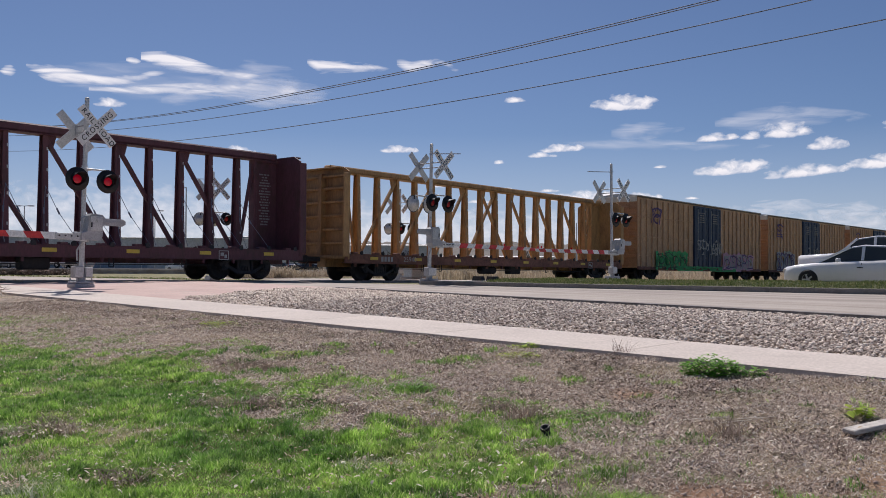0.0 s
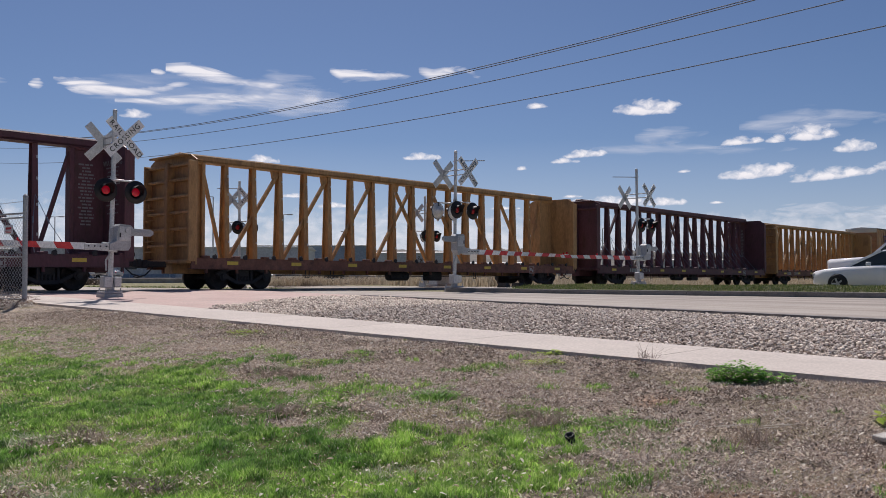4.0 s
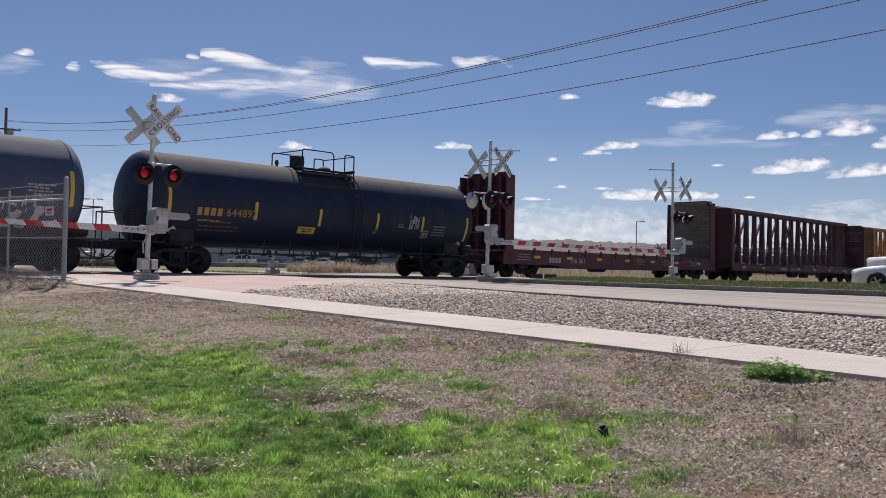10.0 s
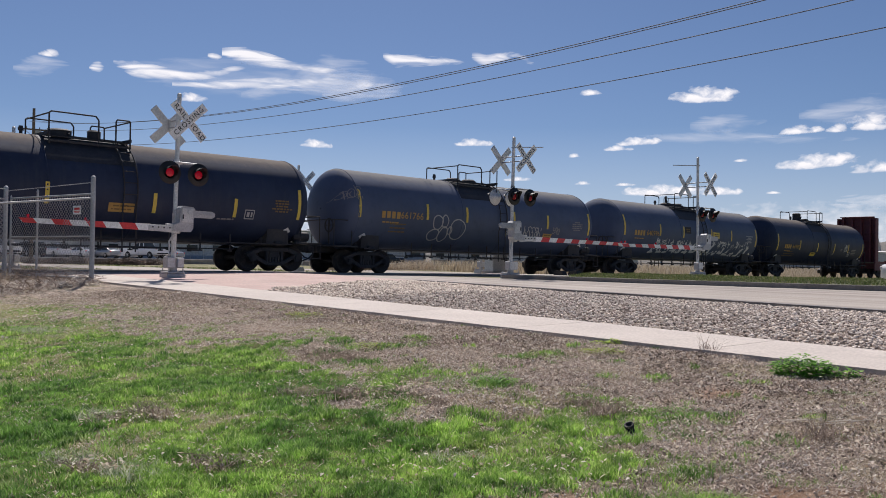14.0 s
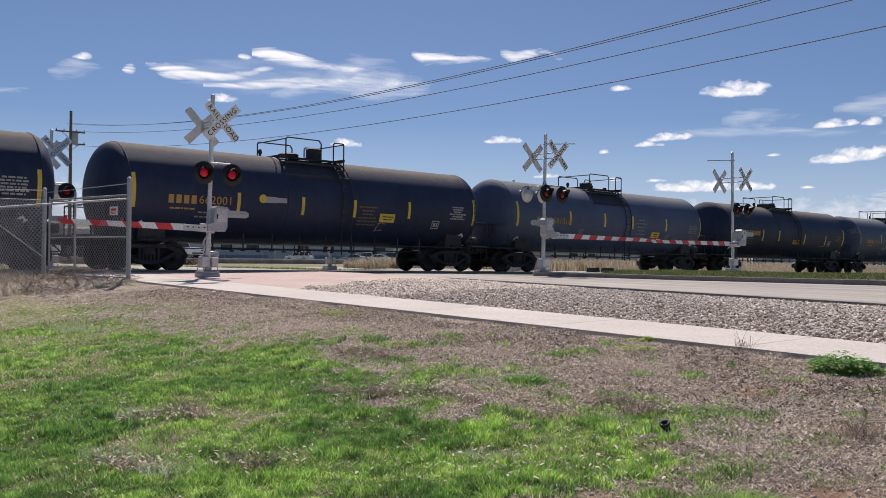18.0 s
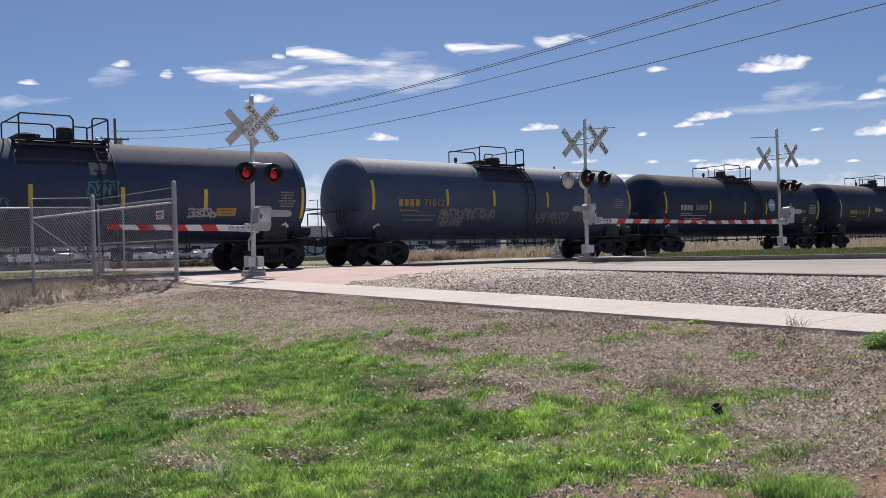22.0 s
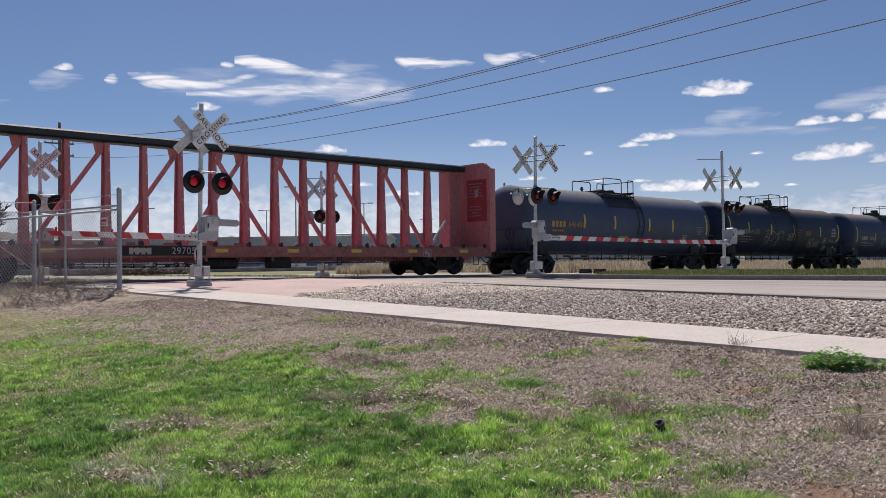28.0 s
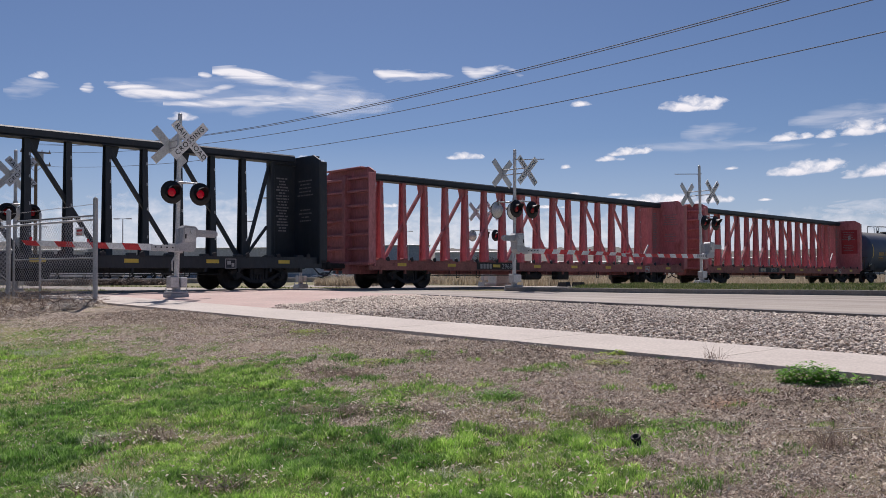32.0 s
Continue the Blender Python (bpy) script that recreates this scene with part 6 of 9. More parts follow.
def box_car(length, seed):
    L = length - 1.7
    h = L / 2
    car = thing("box_car", "tan box car with dark blue plug doors and spray paint", "freight car", "cars of the freight train")
    part("body", Shape().box((0, 0, 2.67), (L, 2.8, 4.32), 0.03), "tan", car)
    part("roof", Shape().prism([(-1.46, 4.83), (1.46, 4.83), (1.46, 4.88), (0, 5.02), (-1.46, 4.88)], -h - 0.03, h + 0.03), "roof", car, "pale sheet roof", at=pose(0, 0, 0, 0, 0, 90))
    for s in (-1, 1):
        part("roof_edge", Shape().box((0, s * 1.43, 4.80), (L + 0.02, 0.06, 0.09), 0.02), "planks", car, "dull brown roof edge")
        for x in [q for q in np.arange(-h + 0.35, h, 0.72) if abs(q) > 2.25]:
            part("rib", kept("box_rib", lambda: Shape().box((0, 0, 2.61), (0.10, 0.09, 4.10), 0.02), "tan"), None, car, at=pose(x, s * 1.44, 0))
        for z in (1.25, 2.4, 3.6):
            for q in (-1, 1):
                part("rail_strip", kept("box_strip%.1f" % h, lambda: Shape().box((0, 0, 0), (h - 2.3, 0.06, 0.07), 0.01), "tan"), None, car, at=pose(q * (h + 2.3) / 2, s * 1.42, z))
        part("side_sill", Shape().box((0, s * 1.40, 0.50), (L, 0.1, 0.2), 0.02), "rustsill", car)
        for q in (-1, 1):
            leaf = part("door", kept("box_door%d" % s, lambda: Shape().box((0, 0, 2.65), (2.05, 0.08, 4.10), 0.02), "blue"), None, car, "dark blue sliding plug door", at=pose(q * 1.06, s * 1.45, 0))
            for x in (-0.95, -0.32, 0.32, 0.95):
                part("door_rib", kept("box_drib%d" % s, lambda: Shape().box((0, s * 0.06, 2.65), (0.09, 0.06, 4.0), 0.02), "blue"), None, leaf, at=pose(x, 0, 0))
            for z in (1.15, 2.1, 3.0, 3.9, 4.6):
                part("door_band", kept("box_dband%d" % s, lambda: Shape().box((0, s * 0.05, 0), (1.95, 0.05, 0.08), 0.01), "blue"), None, leaf, at=pose(0, 0, z))
            for x in (-0.6, 0.6):
                part("lock_rod", kept("box_drod%d" % s, lambda: Shape().rod((0, s * 0.12, 1.2), (0, s * 0.12, 4.5), 0.022), "galv"), None, leaf, at=pose(x, 0, 0))
            for z in (1.5, 1.9, 2.4):
                part("handle", kept("box_dhand%d" % s, lambda: Shape().box((0, s * 0.14, 0), (0.34, 0.04, 0.06), 0.01).box((0.12, s * 0.12, 0.06), (0.08, 0.05, 0.16), 0.01), "galv"), None, leaf, "pale door handle", at=pose(0.1, 0, z))

        def end():
            k = Shape().box((0, 0, 2.7), (0.05, 2.76, 4.2), 0.01)
            for z in np.arange(1.2, 4.4, 0.42):
                k.box((0, 0, z), (0.14, 2.6, 0.2), 0.06)
            return k.pipe([(0.1, -1.2, 1.2), (0.1, -1.2, 3.0)], 0.02).pipe([(0.1, -0.8, 1.2), (0.1, -0.8, 3.0)], 0.02)
        wall = part("end_wall", kept("box_end", end, "orange"), None, car, "orange ribbed end wall", at=pose(s * h, 0, 0, 0, 0, 0 if s > 0 else 180))
        part("end_cap", kept("box_cap", lambda: Shape().box((0.04, 0, 4.66), (0.1, 2.7, 0.34), 0.02), "cream"), None, wall, "cream panel below the roof")
        for z in np.arange(1.3, 4.6, 0.4):
            part("rung", kept("box_rung", lambda: Shape().pipe([(0.02, -1.25, 0), (0.13, -1.25, 0), (0.13, -0.8, 0), (0.02, -0.8, 0)], 0.016), "tan"), None, wall, at=pose(0, 0, z))
        add_truck(car, s * (h - 2.2))
    part("underframe", Shape().box((0, 0, 0.80), (L, 0.6, 0.36), 0.03).bar((-6, -1.0, 0.55), (6, -1.0, 0.55), 0.03, 0.03).rod((-2.6, -0.9, 0.55), (-1.6, -0.9, 0.55), 0.16, n=10), "frame", car)
    tags = [("purple_spray", 1, 1.2, 1.1, 0.05, -h + 2.2, 3.7, "dark purple"), ("purple_spray", 1, 1.0, 1.0, 0.04, -h + 2.2, 3.75, "dark purple")]
    if seed == 40:
        tags += [("green_spray", 6, 4.2, 1.1, 0.13, -h + 4.3, 1.0, "green"), ("dark_green_spray", 4, 4.2, 1.1, 0.035, -h + 4.3, 1.0, "dark green"), ("green_spray", 8, 9.5, 0.3, 0.05, 0.2, 0.52, "green"),
                 ("pink_spray", 7, 5.2, 1.2, 0.13, 5.2, 1.05, "pink"), ("pale_letter", 8, 5.2, 1.1, 0.05, 5.2, 1.05, "white"), ("purple_spray", 5, 5.2, 1.2, 0.03, 5.25, 1.05, "dark purple"), ("pale_letter", 4, 1.8, 0.7, 0.03, -1.0, 2.1, "pale grey"), ("pale_letter", 5, 1.9, 0.9, 0.03, 1.1, 1.9, "pale grey")]
    else:
        tags += [("pale_letter", 5, 3.8, 1.5, 0.16, -h + 3.4, 1.25, "white"), ("purple_spray", 5, 3.8, 1.5, 0.05, -h + 3.45, 1.25, "dark purple"), ("dim_letter", 4, 1.8, 0.8, 0.03, 0.9, 2.0, "pale grey")]
    for k, (col, n, w, t, r0, x, z, tint) in enumerate(tags):
        tagged(part("spray_paint", glyphs(n, w, t, seed + k, r0), col, car, tint + " spray paint", at=pose(x, -1.50 - 0.003 * k - (0.11 if abs(x) < 2.0 and z > 1.2 else 0), z)), kind="stuff")
    for q in (-1, 1):
        tagged(part("stencil_block", kept("box_sten", lambda: bars_down(5, 1.0, 0.07, 0.15, 31), "dim_letter"), None, car, "pale stencilled lines", at=pose(q * 1.06, -1.56, 4.25)), kind="stuff")
    for piece in car.children:
        if "truck" not in piece.name:
            piece.location.z += 0.26
    add_coupler(car, length / 2 - 0.08)
    return car


SPEED = 10.168
TRAIN = []  # each car with the place of its middle at the start


def couple(car, a, b):
    TRAIN.append((car, (a + b) / 2))


couple(box_car(20.97, 90), 110.01, 130.98)
couple(box_car(20.97, 70), 89.04, 110.01)
couple(box_car(20.97, 50), 68.07, 89.04)
couple(box_car(20.97, 40), 47.1, 68.07)
couple(centerbeam("yellow", "yellow", 24.07, "25940", -7.2), 23.03, 47.1)
couple(centerbeam("brown", "brown", 24.18, "273719", -6.0), -1.15, 23.03)
couple(centerbeam("yellow", "yellow", 24.59), -25.74, -1.15)
couple(centerbeam("brown", "brown", 24.94, "363733", -2.3, "WARNING"), -50.68, -25.74)
couple(bulkhead_flat(21.58), -72.26, -50.68)
JOINTS = [-72.26, -89.37, -106.27, -122.92, -140.06, -157.05, -173.42, -190.28, -207.31, -224.2, -240.31, -257.26]
for spec, a, b in zip(TANKS, JOINTS[1:], JOINTS):
    couple(tank_car(16.85, *spec), a, b)
couple(centerbeam("coral", "ink", 24.2, "29705", -2.65, "red"), -281.25, -257.05)
couple(centerbeam("coral", "ink", 24.19, "29687", -3.3, "plain"), -305.44, -281.25)
couple(centerbeam("ink", "ink", 24.41, "", 0, "plain"), -329.85, -305.44)


# ---------------------------------------------------------------- gravel between sidewalk and kerb
bed = tagged(new("gravel_bed", strip(S1 + 0.01, K0 - 0.01, -16, 15.68, -0.08, 0.12).mesh("gravel_bed", "stone")), "bed of rounded tan landscaping stones beside the sidewalk", "gravel", kind="structure")


def ico():
    bm = bmesh.new()
    bmesh.ops.create_icosphere(bm, subdivisions=1, radius=1.0)
    v = np.array([p.co[:] for p in bm.verts])
    f = np.array([[q.index for q in p.verts] for p in bm.faces])
    bm.free()
    return v, f


ICO_V, ICO_F = ico()


def stone_points(n, v0, v1):
    u = rng.uniform(S1 + 0.03, K0 - 0.02, n * 2)
    v = rng.uniform(v0, v1, n * 2)
    keep = v < 15.9 + (u - S1) / (K0 - S1) * 2.4 + 0.5 * (vnoise(u, v, 0.5, 31) - 0.5)
    return u[keep][:n], v[keep][:n]


def stone_verts(size):
    s = size * np.array([rng.uniform(0.8, 1.35), rng.uniform(0.7, 1.05), rng.uniform(0.6, 0.95)])
    a = rng.uniform(0, 6.28)
    p = ICO_V * (1 + rng.uniform(-0.16, 0.16, (len(ICO_V), 1))) * s
    return p @ np.array(Euler((rng.uniform(-0.7, 0.7), rng.uniform(-0.7, 0.7), a)).to_matrix()).T


STONES = [stone_verts(0.0225) for _ in range(24)]


OCTA_V = np.array([[1, 0.2, 0], [-1, -0.1, 0], [0.2, 1, 0], [-0.2, -1, 0], [0, 0, 1], [0, 0, -1.0]])
OCTA_F = np.array([[0, 2, 4], [2, 1, 4], [1, 3, 4], [3, 0, 4], [2, 0, 5], [1, 2, 5], [3, 1, 5], [0, 3, 5]])
STONE_SIZE = np.array([0.032, 0.027, 0.027])


def make_gravel():
    vs, fs, k = [], [], 0
    for n, v0, v1 in ((76000, 1.0, 20.2), (5000, -14.0, 1.0)):
        u, v = stone_points(n, v0, v1)
        for a, b in zip(u, v):
            x, y = uv(a, b)
            z = float(slope(x, y)) - (0.055 if b < 15.7 else 0.04) + rng.uniform(-0.028, 0.026) + 0.06 * math.sin(math.pi * (a - S1) / (K0 - S1))
            far = b > 13.0 or b < 1.0
            p = (OCTA_V * STONE_SIZE * rng.uniform(0.6, 1.3, (6, 1)) if far else STONES[rng.integers(24)]) * rng.uniform(0.55, 1.3)
            vs.append(p + (x, y, z))
            fs.append((OCTA_F if far else ICO_F) + k)
            k += len(p)
    return swarm("gravel", "gravel", np.concatenate(vs), np.concatenate(fs))


def stone_mat():
    m, t, p = blank("loose_stone")
    geo, info = t.nodes.new("ShaderNodeNewGeometry"), t.nodes.new("ShaderNodeObjectInfo")
    add = t.nodes.new("ShaderNodeMath")
    add.operation = "ADD"
    t.links.new(geo.outputs["Random Per Island"], add.inputs[0])
    t.links.new(info.outputs["Random"], add.inputs[1])
    fr = t.nodes.new("ShaderNodeMath")
    fr.operation = "FRACT"
    t.links.new(add.outputs[0], fr.inputs[0])
    col = ramp_of(t, fr.outputs[0], (0.0, (0.19, 0.148, 0.118)), (0.2, (0.50, 0.41, 0.335)), (0.45, (0.79, 0.68, 0.575)), (0.65, (0.40, 0.318, 0.26)), (0.85, (0.92, 0.83, 0.73)), (1.0, (0.39, 0.292, 0.232)))
    n = noise_of(t, t.nodes.new("ShaderNodeTexCoord").outputs["Object"], 45.0, 4)
    t.links.new(mix_of(t, 0.7, col, ramp_of(t, n, (0.3, (0.75,) * 3), (0.7, (1.15,) * 3)), "MULTIPLY"), p.inputs["Base Color"])
    p.inputs["Roughness"].default_value = 0.85
    bump_of(t, p, n, 0.3, 0.01)
    return m


MAT["gravel"] = stone_mat()
loose = part("gravel", make_gravel(), None, bed)
tagged(loose, "thousands of rounded tan and grey stones", kind="stuff")
STONE_MESHES = [swarm("stone", "gravel", p, ICO_F) for p in STONES]
for a, b in zip(rng.uniform(S1 + 0.05, S1 + 2.6, 290), rng.uniform(3.0, 8.5, 290)):
    x, y = uv(a, b)
    part("stone", STONE_MESHES[rng.integers(24)], None, bed, at=Matrix.Translation((x, y, float(slope(x, y)) - 0.025 + 0.06 * math.sin(math.pi * (a - S1) / (K0 - S1)))) @ Matrix.Scale(rng.uniform(0.7, 1.3), 4))


# ---------------------------------------------------------------- grass, straw, weeds
def blades(x, y, z, h, w, lean=0.5):
    """Bent blades of two segments each."""
    n = len(x)
    a, b = rng.uniform(0, 6.283, n), rng.uniform(0, 6.283, n)
    dx, dy = np.cos(a) * w / 2, np.sin(a) * w / 2
    lx, ly = np.cos(b) * h * lean * rng.random(n), np.sin(b) * h * lean * rng.random(n)
    P = np.zeros((n, 5, 3))
    for k, (s, f, g) in enumerate(((-1, 0, 1), (1, 0, 1), (-1, 0.55, 0.8), (1, 0.55, 0.8), (0, 1, 0))):
        P[:, k, 0] = x + s * dx * g + lx * f ** 1.8
        P[:, k, 1] = y + s * dy * g + ly * f ** 1.8
        P[:, k, 2] = z + h * f * (1 - 0.25 * f * lean)
    F = np.array([[0, 1, 3], [0, 3, 2], [2, 3, 4]])
    return P.reshape(-1, 3), (F[None] + 5 * np.arange(n)[:, None, None]).reshape(-1, 3)


def view_area(n, d0, d1, left=40.0, right=29.0):
    """Places on the lawn side that the slow pan takes in."""
    az = np.radians(rng.uniform(-left, right, n))
    d = np.sqrt(rng.uniform(d0 * d0, d1 * d1, n))
    x, y = d * np.sin(az), d * np.cos(az)
    k = UX * x + UY * y < S0 - 0.03
    return x[k], y[k], d[k]


def make_lawn():
    x, y, d = view_area(2200000, 4.0, 16.5)
    k = rng.random(len(x)) < turf(x, y) * np.minimum(1, (5.2 / d) ** 1.5)
    x, y, d = x[k], y[k], d[k]
    n = len(x)
    bunch = np.clip(3.4 * vnoise(x, y, 0.16, 22) - 1.2, 0, 1) * (1 - 0.6 * thinning(x, y))
    tall = 0.012 + (0.018 + 0.075 * bunch * (0.3 + 0.7 * vnoise(x, y, 0.42, 21))) * (0.45 + 0.55 * rng.random(n))
    gold = rng.random(n) < yellowed(x, y)
    tall = np.where(gold, 0.85 * tall, tall * (1 - 0.5 * yellowed(x, y)))
    P, F = blades(x, y, relief(x, y) - 0.006, tall, 0.0046 * np.maximum(1, d / 5.2) * rng.uniform(0.8, 1.6, n), 0.85)
    P, F = P.reshape(n, 5, 3), F[:3]
    grow = lambda q: (q.reshape(-1, 3), (F[None] + 5 * np.arange(len(q))[:, None, None]).reshape(-1, 3))
    return grow(P[~gold]), grow(P[gold])


def make_rear_lawn():
    x, y = rng.uniform(-9, 2, 34000), rng.uniform(-5, 5, 34000)
    seen = (np.hypot(x, y) > 4.0) & (y > 0) & (np.abs(np.degrees(np.arctan2(x, y)) + 5.5) < 34.5)
    k = (rng.random(34000) < turf(x, y)) & ~seen & (np.hypot(x, y) > 0.5)
    x, y = x[k], y[k]
    return blades(x, y, relief(x, y) - 0.006, rng.uniform(0.03, 0.08, len(x)), rng.uniform(0.014, 0.022, len(x)), 0.85)


rear_lawn = tagged(new("rear_lawn_grass", swarm("rear_lawn_grass", "blade", *make_rear_lawn())), "short green lawn grass beside bare soil", "grass", kind="stuff")
green_blades, gold_blades = make_lawn()
lawn = tagged(new("lawn_grass", swarm("lawn_grass", "blade", *green_blades)), "short patchy green lawn grass on uneven ground", "grass", kind="stuff")
dry_lawn = tagged(new("yellowed_grass", swarm("yellowed_grass", "dryblade", *gold_blades)), "yellowed dead blades among the lawn grass", "grass", kind="stuff")


def litter(n, d0, d1, length, width, lift, thin=0.0):
    x, y, d = view_area(n, d0, d1)
    k = rng.random(len(x)) < np.minimum(1, (5.0 / d) ** 0.9) * (1 - 0.75 * turf(x, y)) * (1 - 0.8 * thin * inside(*warped(x, y), LAWN)) * (1 - 0.75 * spots(*warped(x, y), RUDDY, 1.2)) * (0.35 + 0.65 * vnoise(x, y, 0.5, 41))
    x, y, d = x[k], y[k], d[k]
    m = len(x)
    a = rng.uniform(0, 6.283, m)
    L, w = length * rng.uniform(0.4, 1.3, m), width * rng.uniform(0.6, 1.6, m) * np.maximum(1, d / 6)
    z = relief(x, y) + 0.004
    t = rng.uniform(0, lift, m)
    ca, sa = np.cos(a), np.sin(a)
    P = np.zeros((m, 4, 3))
    for q, (f, s) in enumerate(((-0.5, -1), (-0.5, 1), (0.5, 1), (0.5, -1))):
        P[:, q, 0] = x + ca * L * f - sa * w * s / 2
        P[:, q, 1] = y + sa * L * f + ca * w * s / 2
        P[:, q, 2] = z + (t if f > 0 else 0) * 1.0 + 0.004 * s * rng.random(m)
    F = np.array([[0, 1, 2], [0, 2, 3]])
    return P.reshape(-1, 3), (F[None] + 4 * np.arange(m)[:, None, None]).reshape(-1, 3)


straw = tagged(new("straw_litter", swarm("straw_litter", "straw", *litter(760000, 4.0, 19.0, 0.022, 0.0021, 0.022, 0.6))), "dead grey and tan straw scattered over bare soil", "straw", kind="stuff")
chips = tagged(new("mulch_chips", swarm("mulch_chips", "chip", *litter(480000, 4.0, 19.0, 0.010, 0.0055, 0.016, 1.0))), "small bark chips and clods on the soil", "mulch", kind="stuff")


def make_clods():
    x, y, d = view_area(230000, 4.0, 15.0)
    k = rng.random(len(x)) < np.minimum(1, (5.0 / d) ** 1.2) * (1 - 0.85 * inside(*warped(x, y), LAWN)) * np.clip(1.8 * vnoise(x, y, 0.6, 45) - 0.2, 0.1, 1) * (1 - 0.7 * spots(*warped(x, y), RUDDY, 1.2))
    x, y, d = x[k], y[k], d[k]
    m = len(x)
    V = np.array([[1, 0, 0], [-1, 0, 0], [0, 1, 0], [0, -1, 0], [0, 0, 1], [0, 0, -1.0]])
    F = np.array([[0, 2, 4], [2, 1, 4], [1, 3, 4], [3, 0, 4], [2, 0, 5], [1, 2, 5], [3, 1, 5], [0, 3, 5]])
    size = (0.003 + 0.012 * rng.random(m) ** 2.8) * np.maximum(1, d / 9)
    P = V[None] * size[:, None, None] * rng.uniform(0.6, 1.3, (m, 6, 1))
    a = rng.uniform(0, 6.283, m)[:, None]
    out = np.stack([P[:, :, 0] * np.cos(a) - P[:, :, 1] * np.sin(a), P[:, :, 0] * np.sin(a) + P[:, :, 1] * np.cos(a), P[:, :, 2] * 0.8], -1) + np.stack([x, y, relief(x, y) + 0.3 * size], -1)[:, None]
    return out.reshape(-1, 3), (F[None] + 6 * np.arange(m)[:, None, None]).reshape(-1, 3)


MAT["clod"] = foliage("soil_crumbs", (0.11, 0.080, 0.066), (0.54, 0.425, 0.355), (0.82, 0.70, 0.60), (0.30, 0.222, 0.182), (0.97, 0.90, 0.83), rough=0.95, through=0)
clods = tagged(new("soil_clods", swarm("soil_clods", "clod", *make_clods())), "crumbs of dry soil and small stones on the ground", "soil", kind="stuff")


def make_mulch():
    """Dark shredded bark, thickest beside the sidewalk and thinning out towards the lawn."""
    x, y, d = view_area(420000, 5.0, 19.0)
    u = UX * x + UY * y
    k = rng.random(len(x)) < np.clip((u - (S0 - 2.9)) / 2.2, 0, 1) ** 1.3 * np.minimum(1, (7.0 / d) ** 0.7) * np.clip(1.9 * vnoise(x, y, 0.7, 47) - 0.25, 0.05, 1) * (1 - 0.7 * turf(x, y))
    x, y, d = x[k], y[k], d[k]
    m = len(x)
    a, L, w = rng.uniform(0, 6.283, m), rng.uniform(0.008, 0.036, m), rng.uniform(0.003, 0.008, m) * np.maximum(1, d / 8)
    z, t = relief(x, y) + 0.004, rng.uniform(-0.004, 0.018, m)
    P = np.zeros((m, 4, 3))
    for q, (f, e) in enumerate(((-0.5, -1), (-0.5, 1), (0.5, 1), (0.5, -1))):
        P[:, q, 0] = x + np.cos(a) * L * f - np.sin(a) * w * e / 2
        P[:, q, 1] = y + np.sin(a) * L * f + np.cos(a) * w * e / 2
        P[:, q, 2] = z + (t if f > 0 else 0) + 0.005 * e * rng.random(m)
    F = np.array([[0, 1, 2], [0, 2, 3]])
    return P.reshape(-1, 3), (F[None] + 4 * np.arange(m)[:, None, None]).reshape(-1, 3)


MAT["mulch"] = foliage("dark_shredded_bark", (0.06, 0.042, 0.031), (0.18, 0.128, 0.094), (0.34, 0.255, 0.195), (0.12, 0.084, 0.062), (0.55, 0.44, 0.355), rough=0.9, through=0)
mulch = tagged(new("bark_mulch", swarm("bark_mulch", "mulch", *make_mulch())), "dark shredded bark mulch lying beside the sidewalk", "mulch", kind="stuff")
leaves = tagged(new("dead_leaves", swarm("dead_leaves", "deadleaf", *litter(26000, 4.0, 17.0, 0.018, 0.008, 0.022))), "pale dead leaves and scraps lying on the soil", "leaves", kind="stuff")


def make_verge():
    n = 70000
    u, v = rng.uniform(K1 + 0.14, M1 - 0.03, n), rng.uniform(-14, 18.3, n)
    x, y = uv(u, v)
    k = vnoise(x, y, 1.1, 62) > 0.12
    x, y, u, v = x[k], y[k], u[k], v[k]
    m = len(x)
    mound = 0.10 * (1 - np.abs((u - K1) / (M1 - K1) * 2 - 1))
    return blades(x, y, slope(x, y) + camber(u, v) - 0.01 + mound, 0.035 + 0.09 * rng.random(m) * (0.3 + 1.0 * vnoise(x, y, 0.8, 61)), rng.uniform(0.008, 0.016, m), 0.9)


verge = tagged(new("median_grass", swarm("median_grass", "verge", *make_verge())), "dull green grass on the road median", "grass", kind="stuff")


def band(n, s0, s1, d0, d1, h0, h1, w):
    """Grass along the track, between two distances from its middle."""
    s, d = rng.uniform(s0, s1, n), rng.uniform(d0, d1, n)
    k = vnoise(s, d, 2.0, 51) > 0.35
    s, d = s[k], d[k]
    x, y = TX * s - TY * (OFFSET + d), TY * s + TX * (OFFSET + d)
    road_u = UX * x + UY * y
    k = ((road_u < K0 - 0.5) | (road_u > K1 + 0.3)) & ((road_u < M1) | (road_u > 46.5))
    x, y = x[k], y[k]
    return blades(x, y, ground_z(x, y), rng.uniform(h0, h1, len(x)), rng.uniform(0.6, 1.3, len(x)) * w, 0.6)


